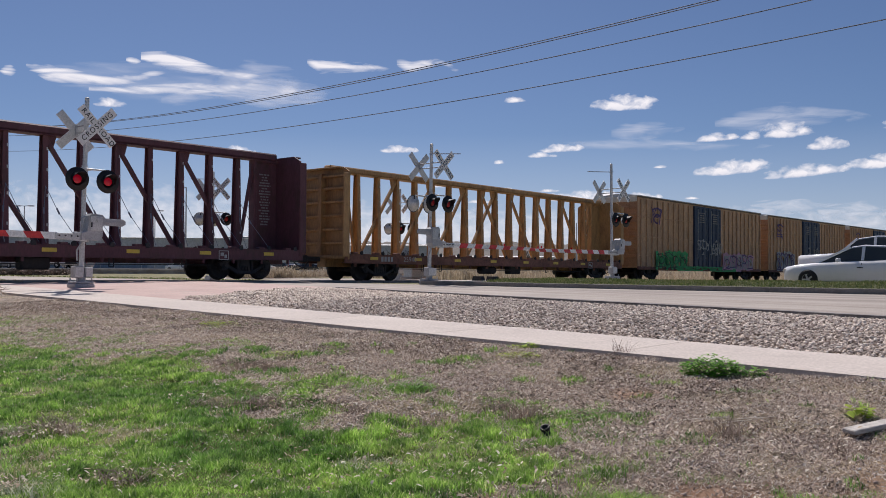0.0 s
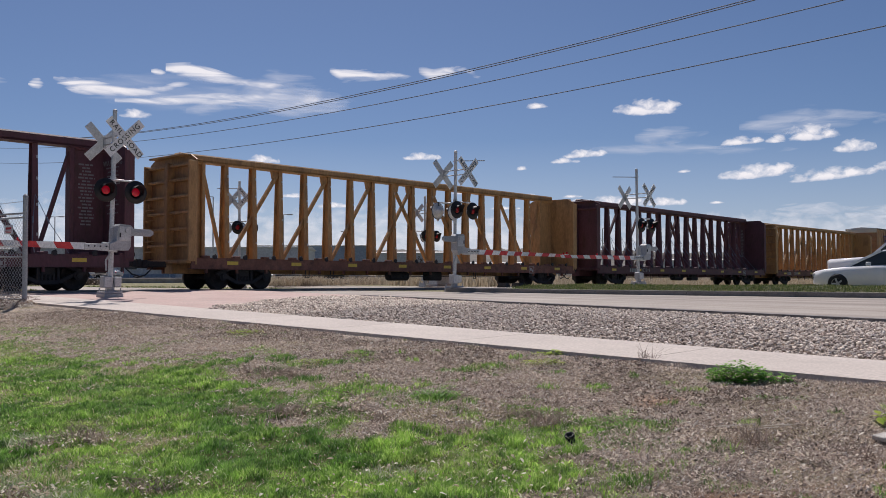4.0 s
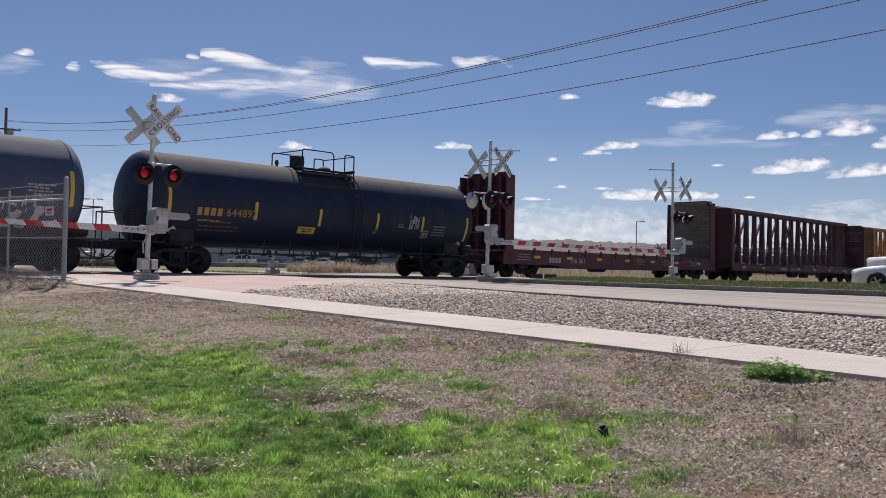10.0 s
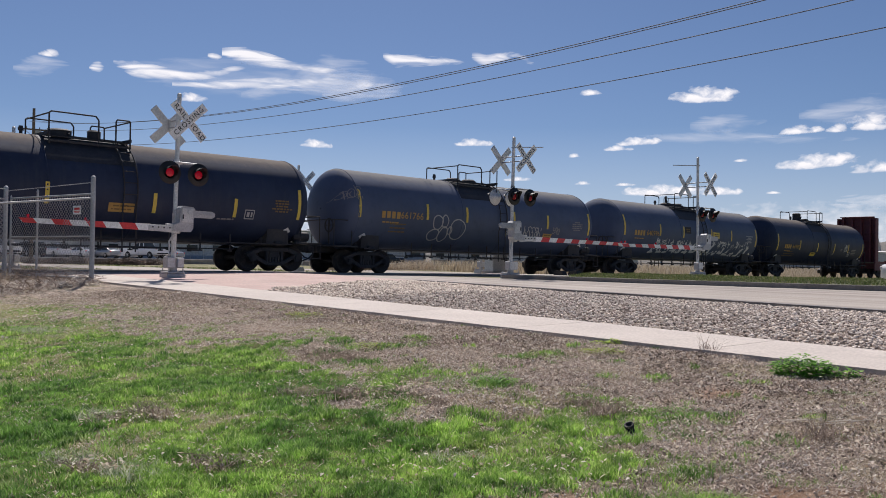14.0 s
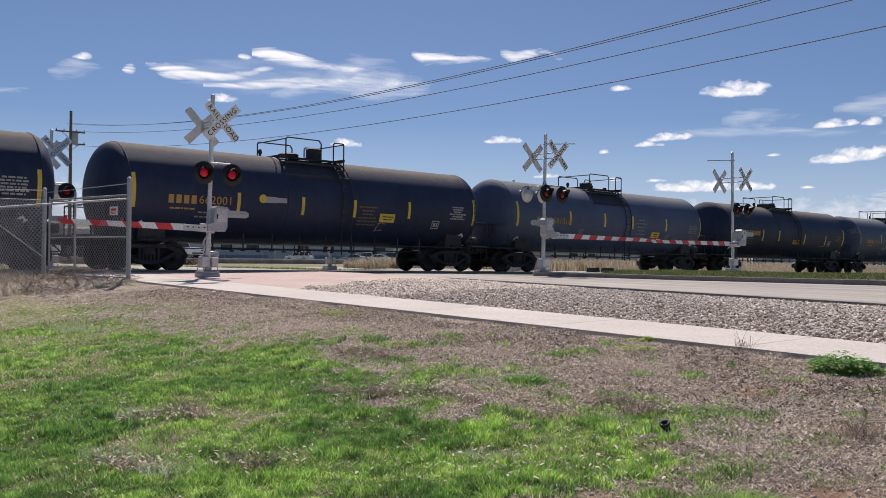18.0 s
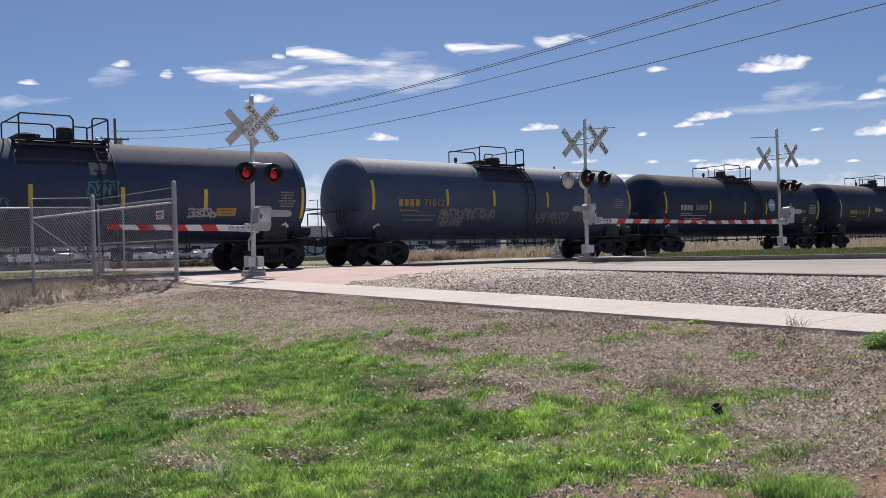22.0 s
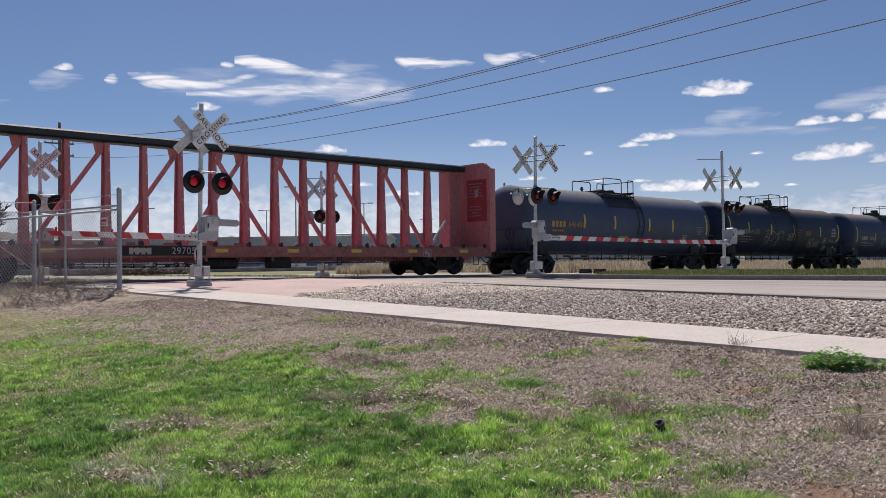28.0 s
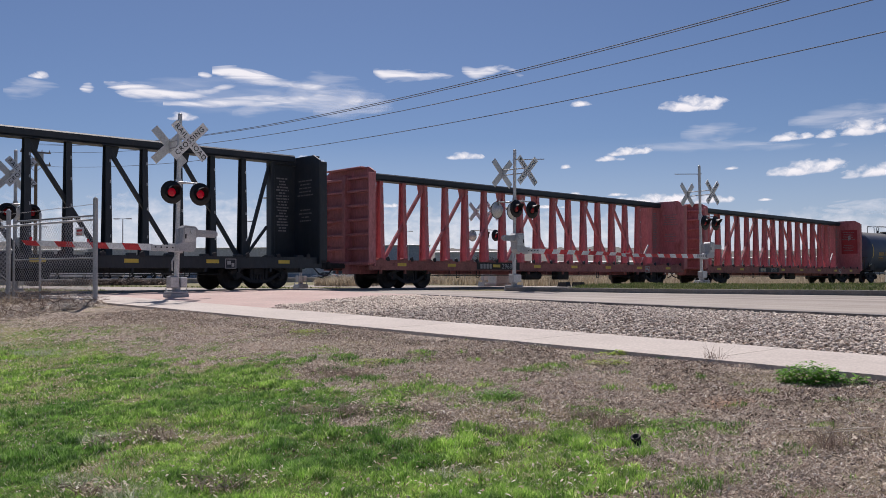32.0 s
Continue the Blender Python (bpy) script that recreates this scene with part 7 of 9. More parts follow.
far_grass = tagged(new("tall_dry_grass", swarm("tall_dry_grass", "drygrass", *band(22000, 27, 110, 5.0, 9.0, 0.25, 0.75, 0.03))), "tall tan dry grass beyond the track", "grass", kind="stuff")
dry_field = tagged(new("dry_field_grass", swarm("dry_field_grass", "drygrass", *band(46000, 38, 125, 9.0, 26.0, 0.5, 1.25, 0.07))), "field of tall hazy tan grass beyond the track", "grass", kind="stuff")
far_verge = tagged(new("far_verge_grass", swarm("far_verge_grass", "verge", *band(22000, -50, 29, 6.0, 34.0, 0.05, 0.13, 0.05))), "green verge beyond the track", "grass", kind="stuff")


def leaf_mesh(n, r, h, size, mat, seed, up=0.6):
    q = np.random.default_rng(seed)
    V, F = [], []
    for i in range(n):
        a, rr = q.uniform(0, 6.283), r * math.sqrt(q.random())
        c = np.array([rr * math.cos(a), rr * math.sin(a) * 0.6, h * q.random() * (1 - 0.5 * rr / r)])
        b, t = q.uniform(0, 6.283), q.uniform(-0.2, up)
        d = np.array([math.cos(b) * math.cos(t), math.sin(b) * math.cos(t), math.sin(t)])
        s = np.cross(d, (0, 0, 1.0))
        s /= np.linalg.norm(s) + 1e-9
        L, w = size * q.uniform(0.6, 1.4), size * q.uniform(0.2, 0.4)
        k = len(V)
        V += [c, c + d * L * 0.45 + s * w, c + d * L * 0.45 - s * w, c + d * L + (0, 0, -0.2 * L)]
        F += [(k, k + 1, k + 2), (k + 1, k + 3, k + 2)]
    return swarm("leaves", mat, V, F)


def weed(x, y, r, h, n, size, mat, label, seed):
    ob = thing("weed", label, "weed", "weeds on the soil", at=pose(x, y, float(relief(np.array(x), np.array(y)))))
    tagged(part("foliage", leaf_mesh(n, r, h, size, mat, seed), None, ob), kind="stuff")
    sh, q = Shape(), np.random.default_rng(seed + 1)
    for i in range(7):
        a = q.uniform(0, 6.283)
        sh.rod((0, 0, -0.01), (r * 0.7 * math.cos(a), r * 0.4 * math.sin(a), h * q.uniform(0.4, 0.9)), 0.004, 0.002, 5)
    part("stalk_growth", sh, "twig", ob)


weed(2.30, 7.85, 0.27, 0.22, 1000, 0.05, "leaf", "lush green weed clump beside the sidewalk", 1)
weed(2.58, 7.66, 0.12, 0.09, 90, 0.05, "leaf", "small green weed clump beside the sidewalk", 12)
weed(0.85, 9.62, 0.16, 0.10, 110, 0.07, "limeleaf", "yellow-green weed at the sidewalk edge", 2)
weed(0.70, 9.0, 0.22, 0.06, 240, 0.03, "limeleaf", "low yellow-green weed on bare soil", 3)
weed(-1.7, 9.5, 0.34, 0.06, 260, 0.03, "limeleaf", "low yellow-green weed on bare soil", 4)
weed(-0.3, 7.34, 0.22, 0.10, 420, 0.028, "leaf", "low green weed on bare soil", 5)
weed(2.78, 6.05, 0.09, 0.09, 40, 0.08, "limeleaf", "broad-leaved weed behind a loose board", 7)
weed(-3.2, 12.4, 0.3, 0.06, 200, 0.04, "limeleaf", "low yellow-green weed on bare soil", 8)
weed(1.05, 6.4, 0.25, 0.05, 220, 0.026, "leaf", "low green weed on bare soil", 9)


MAT["paleleaf"] = foliage("pale_fallen_leaves", (0.58, 0.45, 0.32), (0.80, 0.68, 0.54), (0.92, 0.86, 0.76), (0.40, 0.26, 0.17), (0.90, 0.82, 0.70), rough=0.7, through=0.3)


def dead_tuft(x, y, r, h, n, seed, label="dry brown tuft of dead stems"):
    ob = thing("dead_tuft", label, "dead plant", "dead tufts", at=pose(x, y, float(relief(np.array(x), np.array(y)))))
    sh, q = Shape(), np.random.default_rng(seed)
    for i in range(n // 4):
        a, b = q.uniform(0, 6.283), q.uniform(0, 6.283)
        p = Vector((r * 0.5 * q.random() * math.cos(b), r * 0.5 * q.random() * math.sin(b), -0.005))
        m = p + Vector((r * 0.5 * math.cos(a), r * 0.35 * math.sin(a), h * q.uniform(0.3, 0.8)))
        e = m + Vector((r * 0.5 * math.cos(a + q.uniform(-1, 1)), r * 0.4 * math.sin(a), h * q.uniform(-0.3, 0.4)))
        sh.rod(p, m, 0.0035, 0.0025, 3, False).rod(m, e, 0.0025, 0.0012, 3, False)
    tagged(part("dry_growth", sh, "twig", ob), kind="stuff")
    tagged(part("dry_leaves", leaf_mesh(n, r, h * 0.8, 0.017, "paleleaf", seed + 3), None, ob), kind="stuff")
    a, d = q.uniform(0, 6.283, 2 * n), r * np.sqrt(q.random(2 * n))
    tagged(part("dry_growth", swarm("dry_growth", "twig", *blades(d * np.cos(a), 0.8 * d * np.sin(a), np.full(2 * n, -0.015), h * q.uniform(0.4, 1.7, 2 * n), q.uniform(0.003, 0.006, 2 * n), 1.1)), None, ob), kind="stuff")


for k, (x, y, r, h, n) in enumerate(((-2.83, 6.37, 0.20, 0.14, 90), (-3.08, 6.19, 0.15, 0.10, 60), (-1.44, 7.03, 0.26, 0.12, 120), (-2.08, 8.99, 0.32, 0.11, 110), (-1.75, 8.85, 0.2, 0.08, 60), (0.55, 6.45, 0.16, 0.13, 70),
                                 (-2.62, 5.04, 0.20, 0.10, 80), (1.73, 5.62, 0.16, 0.14, 60), (1.73, 8.95, 0.12, 0.24, 34), (-1.82, 5.07, 0.16, 0.10, 60), (0.35, 6.75, 0.18, 0.08, 60), (-2.03, 7.2, 0.1, 0.08, 40),
                                 (-1.81, 7.12, 0.1, 0.09, 40), (2.3, 5.3, 0.2, 0.08, 60), (-0.15, 6.3, 0.15, 0.08, 50), (1.1, 7.9, 0.16, 0.07, 40), (-1.0, 7.0, 0.25, 0.08, 80), (-0.75, 6.75, 0.2, 0.07, 60), (-1.0, 7.6, 0.22, 0.08, 60))):
    dead_tuft(x, y, r, h, n, 60 + k)


def fallen_leaves():
    """Pale curled leaves caught round the tufts and along the ragged edge of the lawn."""
    q = np.random.default_rng(411)
    heaps = [(-2.83, 6.37, 0.24, 34), (-3.08, 6.19, 0.2, 26), (-2.62, 5.04, 0.3, 60), (-2.3, 5.1, 0.25, 40), (-1.82, 5.07, 0.25, 36), (-1.44, 7.03, 0.35, 70), (-1.0, 7.0, 0.35, 50), (-0.6, 6.8, 0.4, 50),
             (-1.9, 8.9, 0.45, 55), (-1.2, 8.0, 0.5, 50), (0.2, 6.6, 0.4, 45), (0.55, 6.45, 0.25, 40), (-0.3, 5.2, 0.5, 70), (0.4, 5.0, 0.45, 60), (1.2, 5.6, 0.6, 60), (2.2, 5.4, 0.5, 50),
             (1.2, 7.6, 0.9, 50), (-0.4, 8.8, 0.9, 50), (-3.2, 10.8, 1.0, 40), (-5.5, 12.6, 1.2, 40), (-2.2, 7.3, 0.25, 20), (-4.2, 8.5, 0.8, 16), (-1.0, 5.8, 0.8, 16), (-0.75, 4.95, 0.4, 30), (-2.8, 6.1, 0.16, 26), (-2.45, 5.0, 0.12, 16), (-6.5, 9.5, 1.6, 30), (-0.9, 6.6, 0.4, 40), (1.9, 4.9, 0.6, 40)]
    V, F = [], []
    for cx, cy, r, n in heaps:
        for i in range(n + n // 4):
            x, y = cx + r * q.normal() * 0.6, cy + r * q.normal() * 0.5
            z = float(relief(np.array(x), np.array(y))) + q.uniform(0.02, 0.085)
            b, t, w = q.uniform(0, 6.283), q.uniform(-0.5, 0.7), q.uniform(-0.6, 0.6)
            d = np.array([math.cos(b) * math.cos(t), math.sin(b) * math.cos(t), math.sin(t)])
            e = np.array([-math.sin(b) * math.cos(w), math.cos(b) * math.cos(w), math.sin(w)])
            L, W = q.uniform(0.008, 0.025), q.uniform(0.004, 0.010)
            c, k, up = np.array([x, y, z]), len(V), np.array([0, 0, q.uniform(0.2, 0.9) * W])
            V += [c - d * L, c - 0.3 * d * L + e * W + up, c - 0.3 * d * L - e * W + up, c + 0.4 * d * L + e * W * 0.8 + up, c + 0.4 * d * L - e * W * 0.8 + up, c + d * L]
            F += [(k, k + 1, k + 2), (k + 1, k + 3, k + 2), (k + 2, k + 3, k + 4), (k + 3, k + 5, k + 4)]
    return np.array(V), np.array(F)


tagged(new("fallen_leaves", swarm("fallen_leaves", "paleleaf", *fallen_leaves())), "pale curled fallen leaves caught in the lawn edge", "leaves", kind="stuff")


def wispy_tuft(x, y, r, h, n, mat, label, seed):
    q = np.random.default_rng(seed)
    a, d = q.uniform(0, 6.283, n), r * np.sqrt(q.random(n))
    ob = thing("grass_tuft", label, "grass tuft", "grass tufts", at=pose(x, y, float(relief(np.array(x), np.array(y)))))
    tagged(part("grass_growth", swarm("grass_growth", mat, *blades(d * np.cos(a), 0.7 * d * np.sin(a), np.full(n, -0.02), h * q.uniform(0.4, 1.1, n), q.uniform(0.003, 0.006, n), 1.2)), None, ob), kind="stuff")


for k, (x, y, r, h, n) in enumerate(((-6.56, 11.38, 0.45, 0.10, 900), (-6.18, 8.91, 0.26, 0.11, 420), (-2.26, 4.98, 0.25, 0.14, 420), (-2.85, 5.29, 0.2, 0.13, 300), (-3.2, 6.35, 0.18, 0.16, 260), (-0.45, 5.35, 0.22, 0.09, 300), (-8.0, 12.6, 0.4, 0.1, 500))):
    wispy_tuft(x, y, r, h, n, "wispy", "pale grey-green wispy grass tuft in the lawn", 300 + k)
for k, (x, y, r, h, n) in enumerate(((0.86, 4.46, 0.23, 0.15, 1500), (-4.41, 9.4, 0.28, 0.13, 700), (-3.92, 8.28, 0.16, 0.11, 350), (-0.33, 7.37, 0.18, 0.10, 350), (0.28, 6.2, 0.18, 0.11, 400), (-2.75, 8.95, 0.2, 0.1, 350), (-0.75, 5.9, 0.16, 0.1, 300), (1.42, 4.8, 0.12, 0.07, 200))):
    wispy_tuft(x, y, r, h, n, "blade", "thick green grass tuft", 330 + k)

board = thing("loose_board", "short grey weathered board lying on bare soil", "board", at=pose(2.72, 5.78, float(relief(np.array(2.72), np.array(5.78))) + 0.028, 3, -4, 28))
part("plank", Shape().box((0, 0, 0), (0.42, 0.10, 0.03), 0.006), "paleboard", board)
part("splintered_end", Shape().prism([(0.205, -0.02), (0.24, -0.015), (0.222, 0.0), (0.25, 0.012), (0.205, 0.02)], -0.045, 0.045), "paleboard", board)
stub = thing("pipe_stub", "short black plastic pipe stub sticking out of the soil", "pipe", at=pose(0.66, 5.92, float(relief(np.array(0.66), np.array(5.92))), 14, -24, 20))
part("tube", Shape().lathe([(-0.03, 0.026), (0.075, 0.026), (0.075, 0.02), (0.0, 0.02)], 16, Matrix.Rotation(radians(-90), 4, "Y")), "black", stub)
part("collar", Shape().lathe([(0.06, 0.027), (0.06, 0.033), (0.08, 0.033), (0.08, 0.027)], 16, Matrix.Rotation(radians(-90), 4, "Y")), "black", stub)
for k, (x, y, a, L) in enumerate(((1.70, 5.95, -38, 0.34), (1.92, 5.85, -30, 0.26), (2.02, 5.9, -45, 0.3), (-0.6, 10.4, 10, 0.2), (0.2, 8.4, 75, 0.22))):
    st = thing("stick", "thin pale dry stick lying on the soil", "stick", "sticks on the soil", at=pose(x, y, float(relief(np.array(x), np.array(y))) + 0.02, 0, -5, a))
    part("stem", Shape().pipe([(-L / 2, 0, 0), (-L * 0.1, 0.012, 0.012), (L * 0.25, -0.006, 0.02), (L / 2, 0.01, 0.03)], 0.0035, 5), "deadleaf", st)
for k, (x, y, s) in enumerate(((-7.37, 15.72, 1.9), (-6.52, 15.9, 2.3), (-0.17, 9.92, 1.6), (-4.1, 13.0, 1.5), (0.9, 8.2, 1.0), (-1.0, 8.3, 1.1))):
    rock = tagged(new("rock", STONE_MESHES[k]), "pale loose stone lying on bare soil", "stone", "loose stones")
    rock.matrix_world = Matrix.Translation((x, y, float(relief(np.array(x), np.array(y))) + 0.01)) @ Matrix.Scale(s, 4)


def brush(x, y, r, h, n, seed):
    ob = thing("dead_brush", "tangle of dead stalks and pale leaves below the fence", "dead plant", "dead brush", at=pose(x, y, float(relief(np.array(x), np.array(y))) - 0.02))
    sh, q = Shape(), np.random.default_rng(seed)
    for i in range(n // 2):
        a, b = q.uniform(0, 6.283), q.uniform(0, 6.283)
        p = Vector((r * q.random() * math.cos(b), r * q.random() * math.sin(b), 0.02))
        m = p + Vector((0.2 * math.cos(a), 0.2 * math.sin(a), h * q.uniform(0.2, 0.9)))
        e = m + Vector((0.22 * math.cos(a + q.uniform(-1, 1)), 0.2 * math.sin(a), h * q.uniform(-0.4, 0.7)))
        sh.rod(p, m, 0.008, 0.006, 3, False).rod(m, e, 0.006, 0.003, 3, False)
    part("stalk_growth", sh, "twig", ob)
    tagged(part("dead_leaves", leaf_mesh(n, r, h * 0.6, 0.09, "deadleaf", seed + 3), None, ob), kind="stuff")
    a, d = q.uniform(0, 6.283, 4 * n), r * np.sqrt(q.random(4 * n))
    tagged(part("dry_growth", swarm("dry_growth", "deadleaf", *blades(d * np.cos(a), d * np.sin(a), np.full(4 * n, -0.02), h * q.uniform(0.3, 1.3, 4 * n), q.uniform(0.006, 0.012, 4 * n), 0.9)), None, ob), kind="stuff")


for k, (x, y, r, h, n) in enumerate(((-11.6, 16.6, 0.6, 0.4, 110), (-11.0, 17.3, 0.55, 0.32, 110), (-10.4, 18.0, 0.5, 0.25, 90), (-9.9, 18.6, 0.45, 0.2, 70), (-10.3, 16.9, 0.5, 0.14, 60), (-12.3, 16.2, 0.6, 0.5, 100), (-11.2, 15.7, 0.4, 0.16, 50))):
    brush(x, y, r, h, n, 500 + k)


# ---------------------------------------------------------------- chain-link fence
P0, P1, P2, PM = (-11.93, 16.79), (-9.90, 19.15), (-13.28, 21.22), (-11.05, 13.9)


def gnd(p):
    return float(ground_z(np.array(p[0]), np.array(p[1])))


def chain_link(a, b, z0, z1, wire=0.004, cell=0.078):
    """Woven wire between two places, from z0 to z1 over the ground at each end."""
    a3, b3 = Vector((*a, gnd(a))), Vector((*b, gnd(b)))
    L, H = (b3 - a3).length, z1 - z0
    at = lambda s, h: a3.lerp(b3, s / L) + Vector((0, 0, z0 + h))
    sh = Shape()
    for way in (1, -1):
        for c in np.arange(-H, L + H, cell * 1.414):
            s0, s1 = (max(0.0, c), min(L, c + H)) if way > 0 else (max(0.0, c - H), min(L, c))
            if s1 - s0 < 0.02:
                continue
            h0, h1 = ((s0 - c), (s1 - c)) if way > 0 else ((c - s0), (c - s1))
            sh.rod(at(s0, h0), at(s1, h1), wire, n=3, caps=False)
    return sh


fence = thing("chain_link_fence", "grey galvanised chain-link fence with closed gate beside the sidewalk", "fence")


def fence_post(p, h, r):
    g = gnd(p)
    part("post", Shape().rod((*p, g - 0.1), (*p, g + h), r, n=14), "galv", fence)
    part("post_cap", Shape().rod((*p, g + h), (*p, g + h + 0.025), r * 1.12, r * 0.9, 14).rod((*p, g + h + 0.025), (*p, g + h + 0.06), r * 0.9, r * 0.3, 14), "galv", fence)


for p, h, r in ((P0, 2.1, 0.032), (P1, 2.38, 0.055), (P2, 2.30, 0.055), (PM, 2.1, 0.032), ((-13.05, 21.08), 2.05, 0.025), ((-11.95, 20.4), 2.15, 0.028)):
    fence_post(p, h, r)


def along(p, q, zp, zq, r, name="rail"):
    part(name, Shape().rod((*p, gnd(p) + zp), (*q, gnd(q) + zq), r, n=10), "galv", fence)


along(P0, P1, 1.80, 1.93, 0.024)
along(P0, P2, 0.12, 0.12, 0.006, "bottom_wire")
along(P0, P2, 1.75, 0.55, 0.014, "brace")
along(PM, P0, 2.02, 2.02, 0.018)
along(P0, P2, 2.03, 2.03, 0.006, "top_wire")
for z, r in ((2.02, 0.022), (1.06, 0.018), (0.12, 0.02)):
    along((-13.05, 21.08), P1, z, z, r, "gate_rail")
part("mesh_panel", chain_link(P0, P2, 0.05, 2.05), "wire", fence, "woven wire mesh")
part("mesh_panel", chain_link(PM, P0, 0.05, 2.05), "wire", fence, "woven wire mesh")
part("mesh_panel", chain_link((-13.05, 21.08), P1, 0.1, 2.0), "wire", fence, "woven wire mesh")
for a, b in ((P0, P2), (P2, P1)):
    A, B = Vector((*a, gnd(a) + 2.22)), Vector((*b, gnd(b) + 2.28))
    sh = Shape().rod(A, B, 0.004, n=4)
    for f in np.arange(0.02, 1, 0.03):
        p = A.lerp(B, f)
        sh.rod(p - Vector((0.02, 0.02, 0.02)), p + Vector((0.02, 0.02, 0.02)), 0.003, n=3)
    part("barbed_wire", sh, "galv", fence)
gate_dir = math.degrees(math.atan2(P1[1] - 21.08, P1[0] + 13.05))
plate = part("company_plate", Shape().box((0, 0, 0), (0.34, 0.006, 0.20), 0.004), "white", fence, "small white metal plate with red bars", at=pose(-10.42, 19.42, gnd((-10.4, 19.4)) + 1.67, 0, 0, gate_dir))
part("red_bar", Shape().box((0, -0.005, 0.03), (0.22, 0.004, 0.05)).box((0, -0.005, -0.03), (0.26, 0.004, 0.015)).box((0, -0.005, -0.06), (0.2, 0.004, 0.012)), "red", plate)


def twig_pile(n, a, b, width, h, seed):
    """Twigs and dry leaves blown against the fence."""
    q = np.random.default_rng(seed)
    sh = Shape()
    for i in range(n):
        f = q.random()
        c = Vector((a[0] + (b[0] - a[0]) * f + q.normal() * width, a[1] + (b[1] - a[1]) * f + q.normal() * width, 0))
        c.z = gnd(c) + h * q.random() ** 2
        d = Vector((q.normal(), q.normal(), q.normal() * 0.5)).normalized() * q.uniform(0.1, 0.35)
        m = c + d * 0.5 + Vector((0, 0, q.uniform(0, 0.06)))
        sh.rod(c, m, 0.006, 0.005, 3, False).rod(m, c + d, 0.005, 0.003, 3, False)
    return sh


piled = thing("blown_brush", "brown twigs and dead leaves piled along the fence", "brush", kind="stuff")
part("twigs", twig_pile(420, P2, P1, 0.22, 0.35, 5), "twig", piled)
part("twigs", twig_pile(300, P0, (-10.4, 18.4), 0.35, 0.25, 6), "twig", piled)


def fence_leaves():
    x = rng.uniform(-13.5, -9.7, 2600)
    f = (x + 13.5) / 3.8
    y = 17.0 + 2.3 * f + rng.normal(0, 0.5, 2600)
    m = len(x)
    a, L = rng.uniform(0, 6.28, m), rng.uniform(0.05, 0.12, m)
    P = np.zeros((m, 4, 3))
    z = ground_z(x, y) + rng.uniform(0.0, 0.09, m)
    for q, (s, t) in enumerate(((-1, 0), (0, -0.5), (1, 0), (0, 0.5))):
        P[:, q, 0], P[:, q, 1] = x + L * (np.cos(a) * s - np.sin(a) * t), y + L * (np.sin(a) * s + np.cos(a) * t)
        P[:, q, 2] = z + L * 0.5 * rng.normal(0, 0.5, m)
    F = np.array([[0, 1, 2], [0, 2, 3]])
    return swarm("leaves", "deadleaf", P.reshape(-1, 3), (F[None] + 4 * np.arange(m)[:, None, None]).reshape(-1, 3))


part("dry_leaves", fence_leaves(), None, piled)


def fence_grass():
    n = 4200
    f = rng.random(n)
    x = P0[0] + (P2[0] - P0[0]) * f + rng.normal(0, 0.8, n) - 0.5
    y = P0[1] + (P2[1] - P0[1]) * f * 0.8 + rng.normal(0, 0.6, n) - 0.6
    return blades(x, y, ground_z(x, y), rng.uniform(0.12, 0.5, n), rng.uniform(0.006, 0.014, n), 0.8)


tagged(new("dry_grass_by_fence", swarm("dry_grass", "drygrass", *fence_grass())), "tan dry grass standing around the fence", "grass", kind="stuff")


# ---------------------------------------------------------------- vehicles
def loft(rings, smooth=True):
    sh = Shape()
    n = len(rings[0])
    vs = [p for r in rings for p in r]
    fs = [(j * n + i, j * n + (i + 1) % n, (j + 1) * n + (i + 1) % n, (j + 1) * n + i) for j in range(len(rings) - 1) for i in range(n)]
    sh.add(vs, [f[::-1] for f in fs], smooth)
    sh.add(rings[0], [tuple(range(n))])
    sh.add(rings[-1], [tuple(range(n))[::-1]])
    return sh


def body_ring(x, w, lo, hi, crown=0.03):
    half = [(w * 0.86, lo), (w, lo + 0.14), (w * 1.0, hi - 0.16), (w * 0.95, hi - 0.04), (w * 0.80, hi)]
    return [(x, -y, z) for y, z in half] + [(x, 0, hi + crown)] + [(x, y, z) for y, z in half[::-1]]


def cab_ring(x, w0, z0, w1, z1):
    return [(x, -w0, z0), (x, -w1 - 0.02, z1 - 0.05), (x, -w1 * 0.85, z1), (x, w1 * 0.85, z1), (x, w1 + 0.02, z1 - 0.05), (x, w0, z0)]


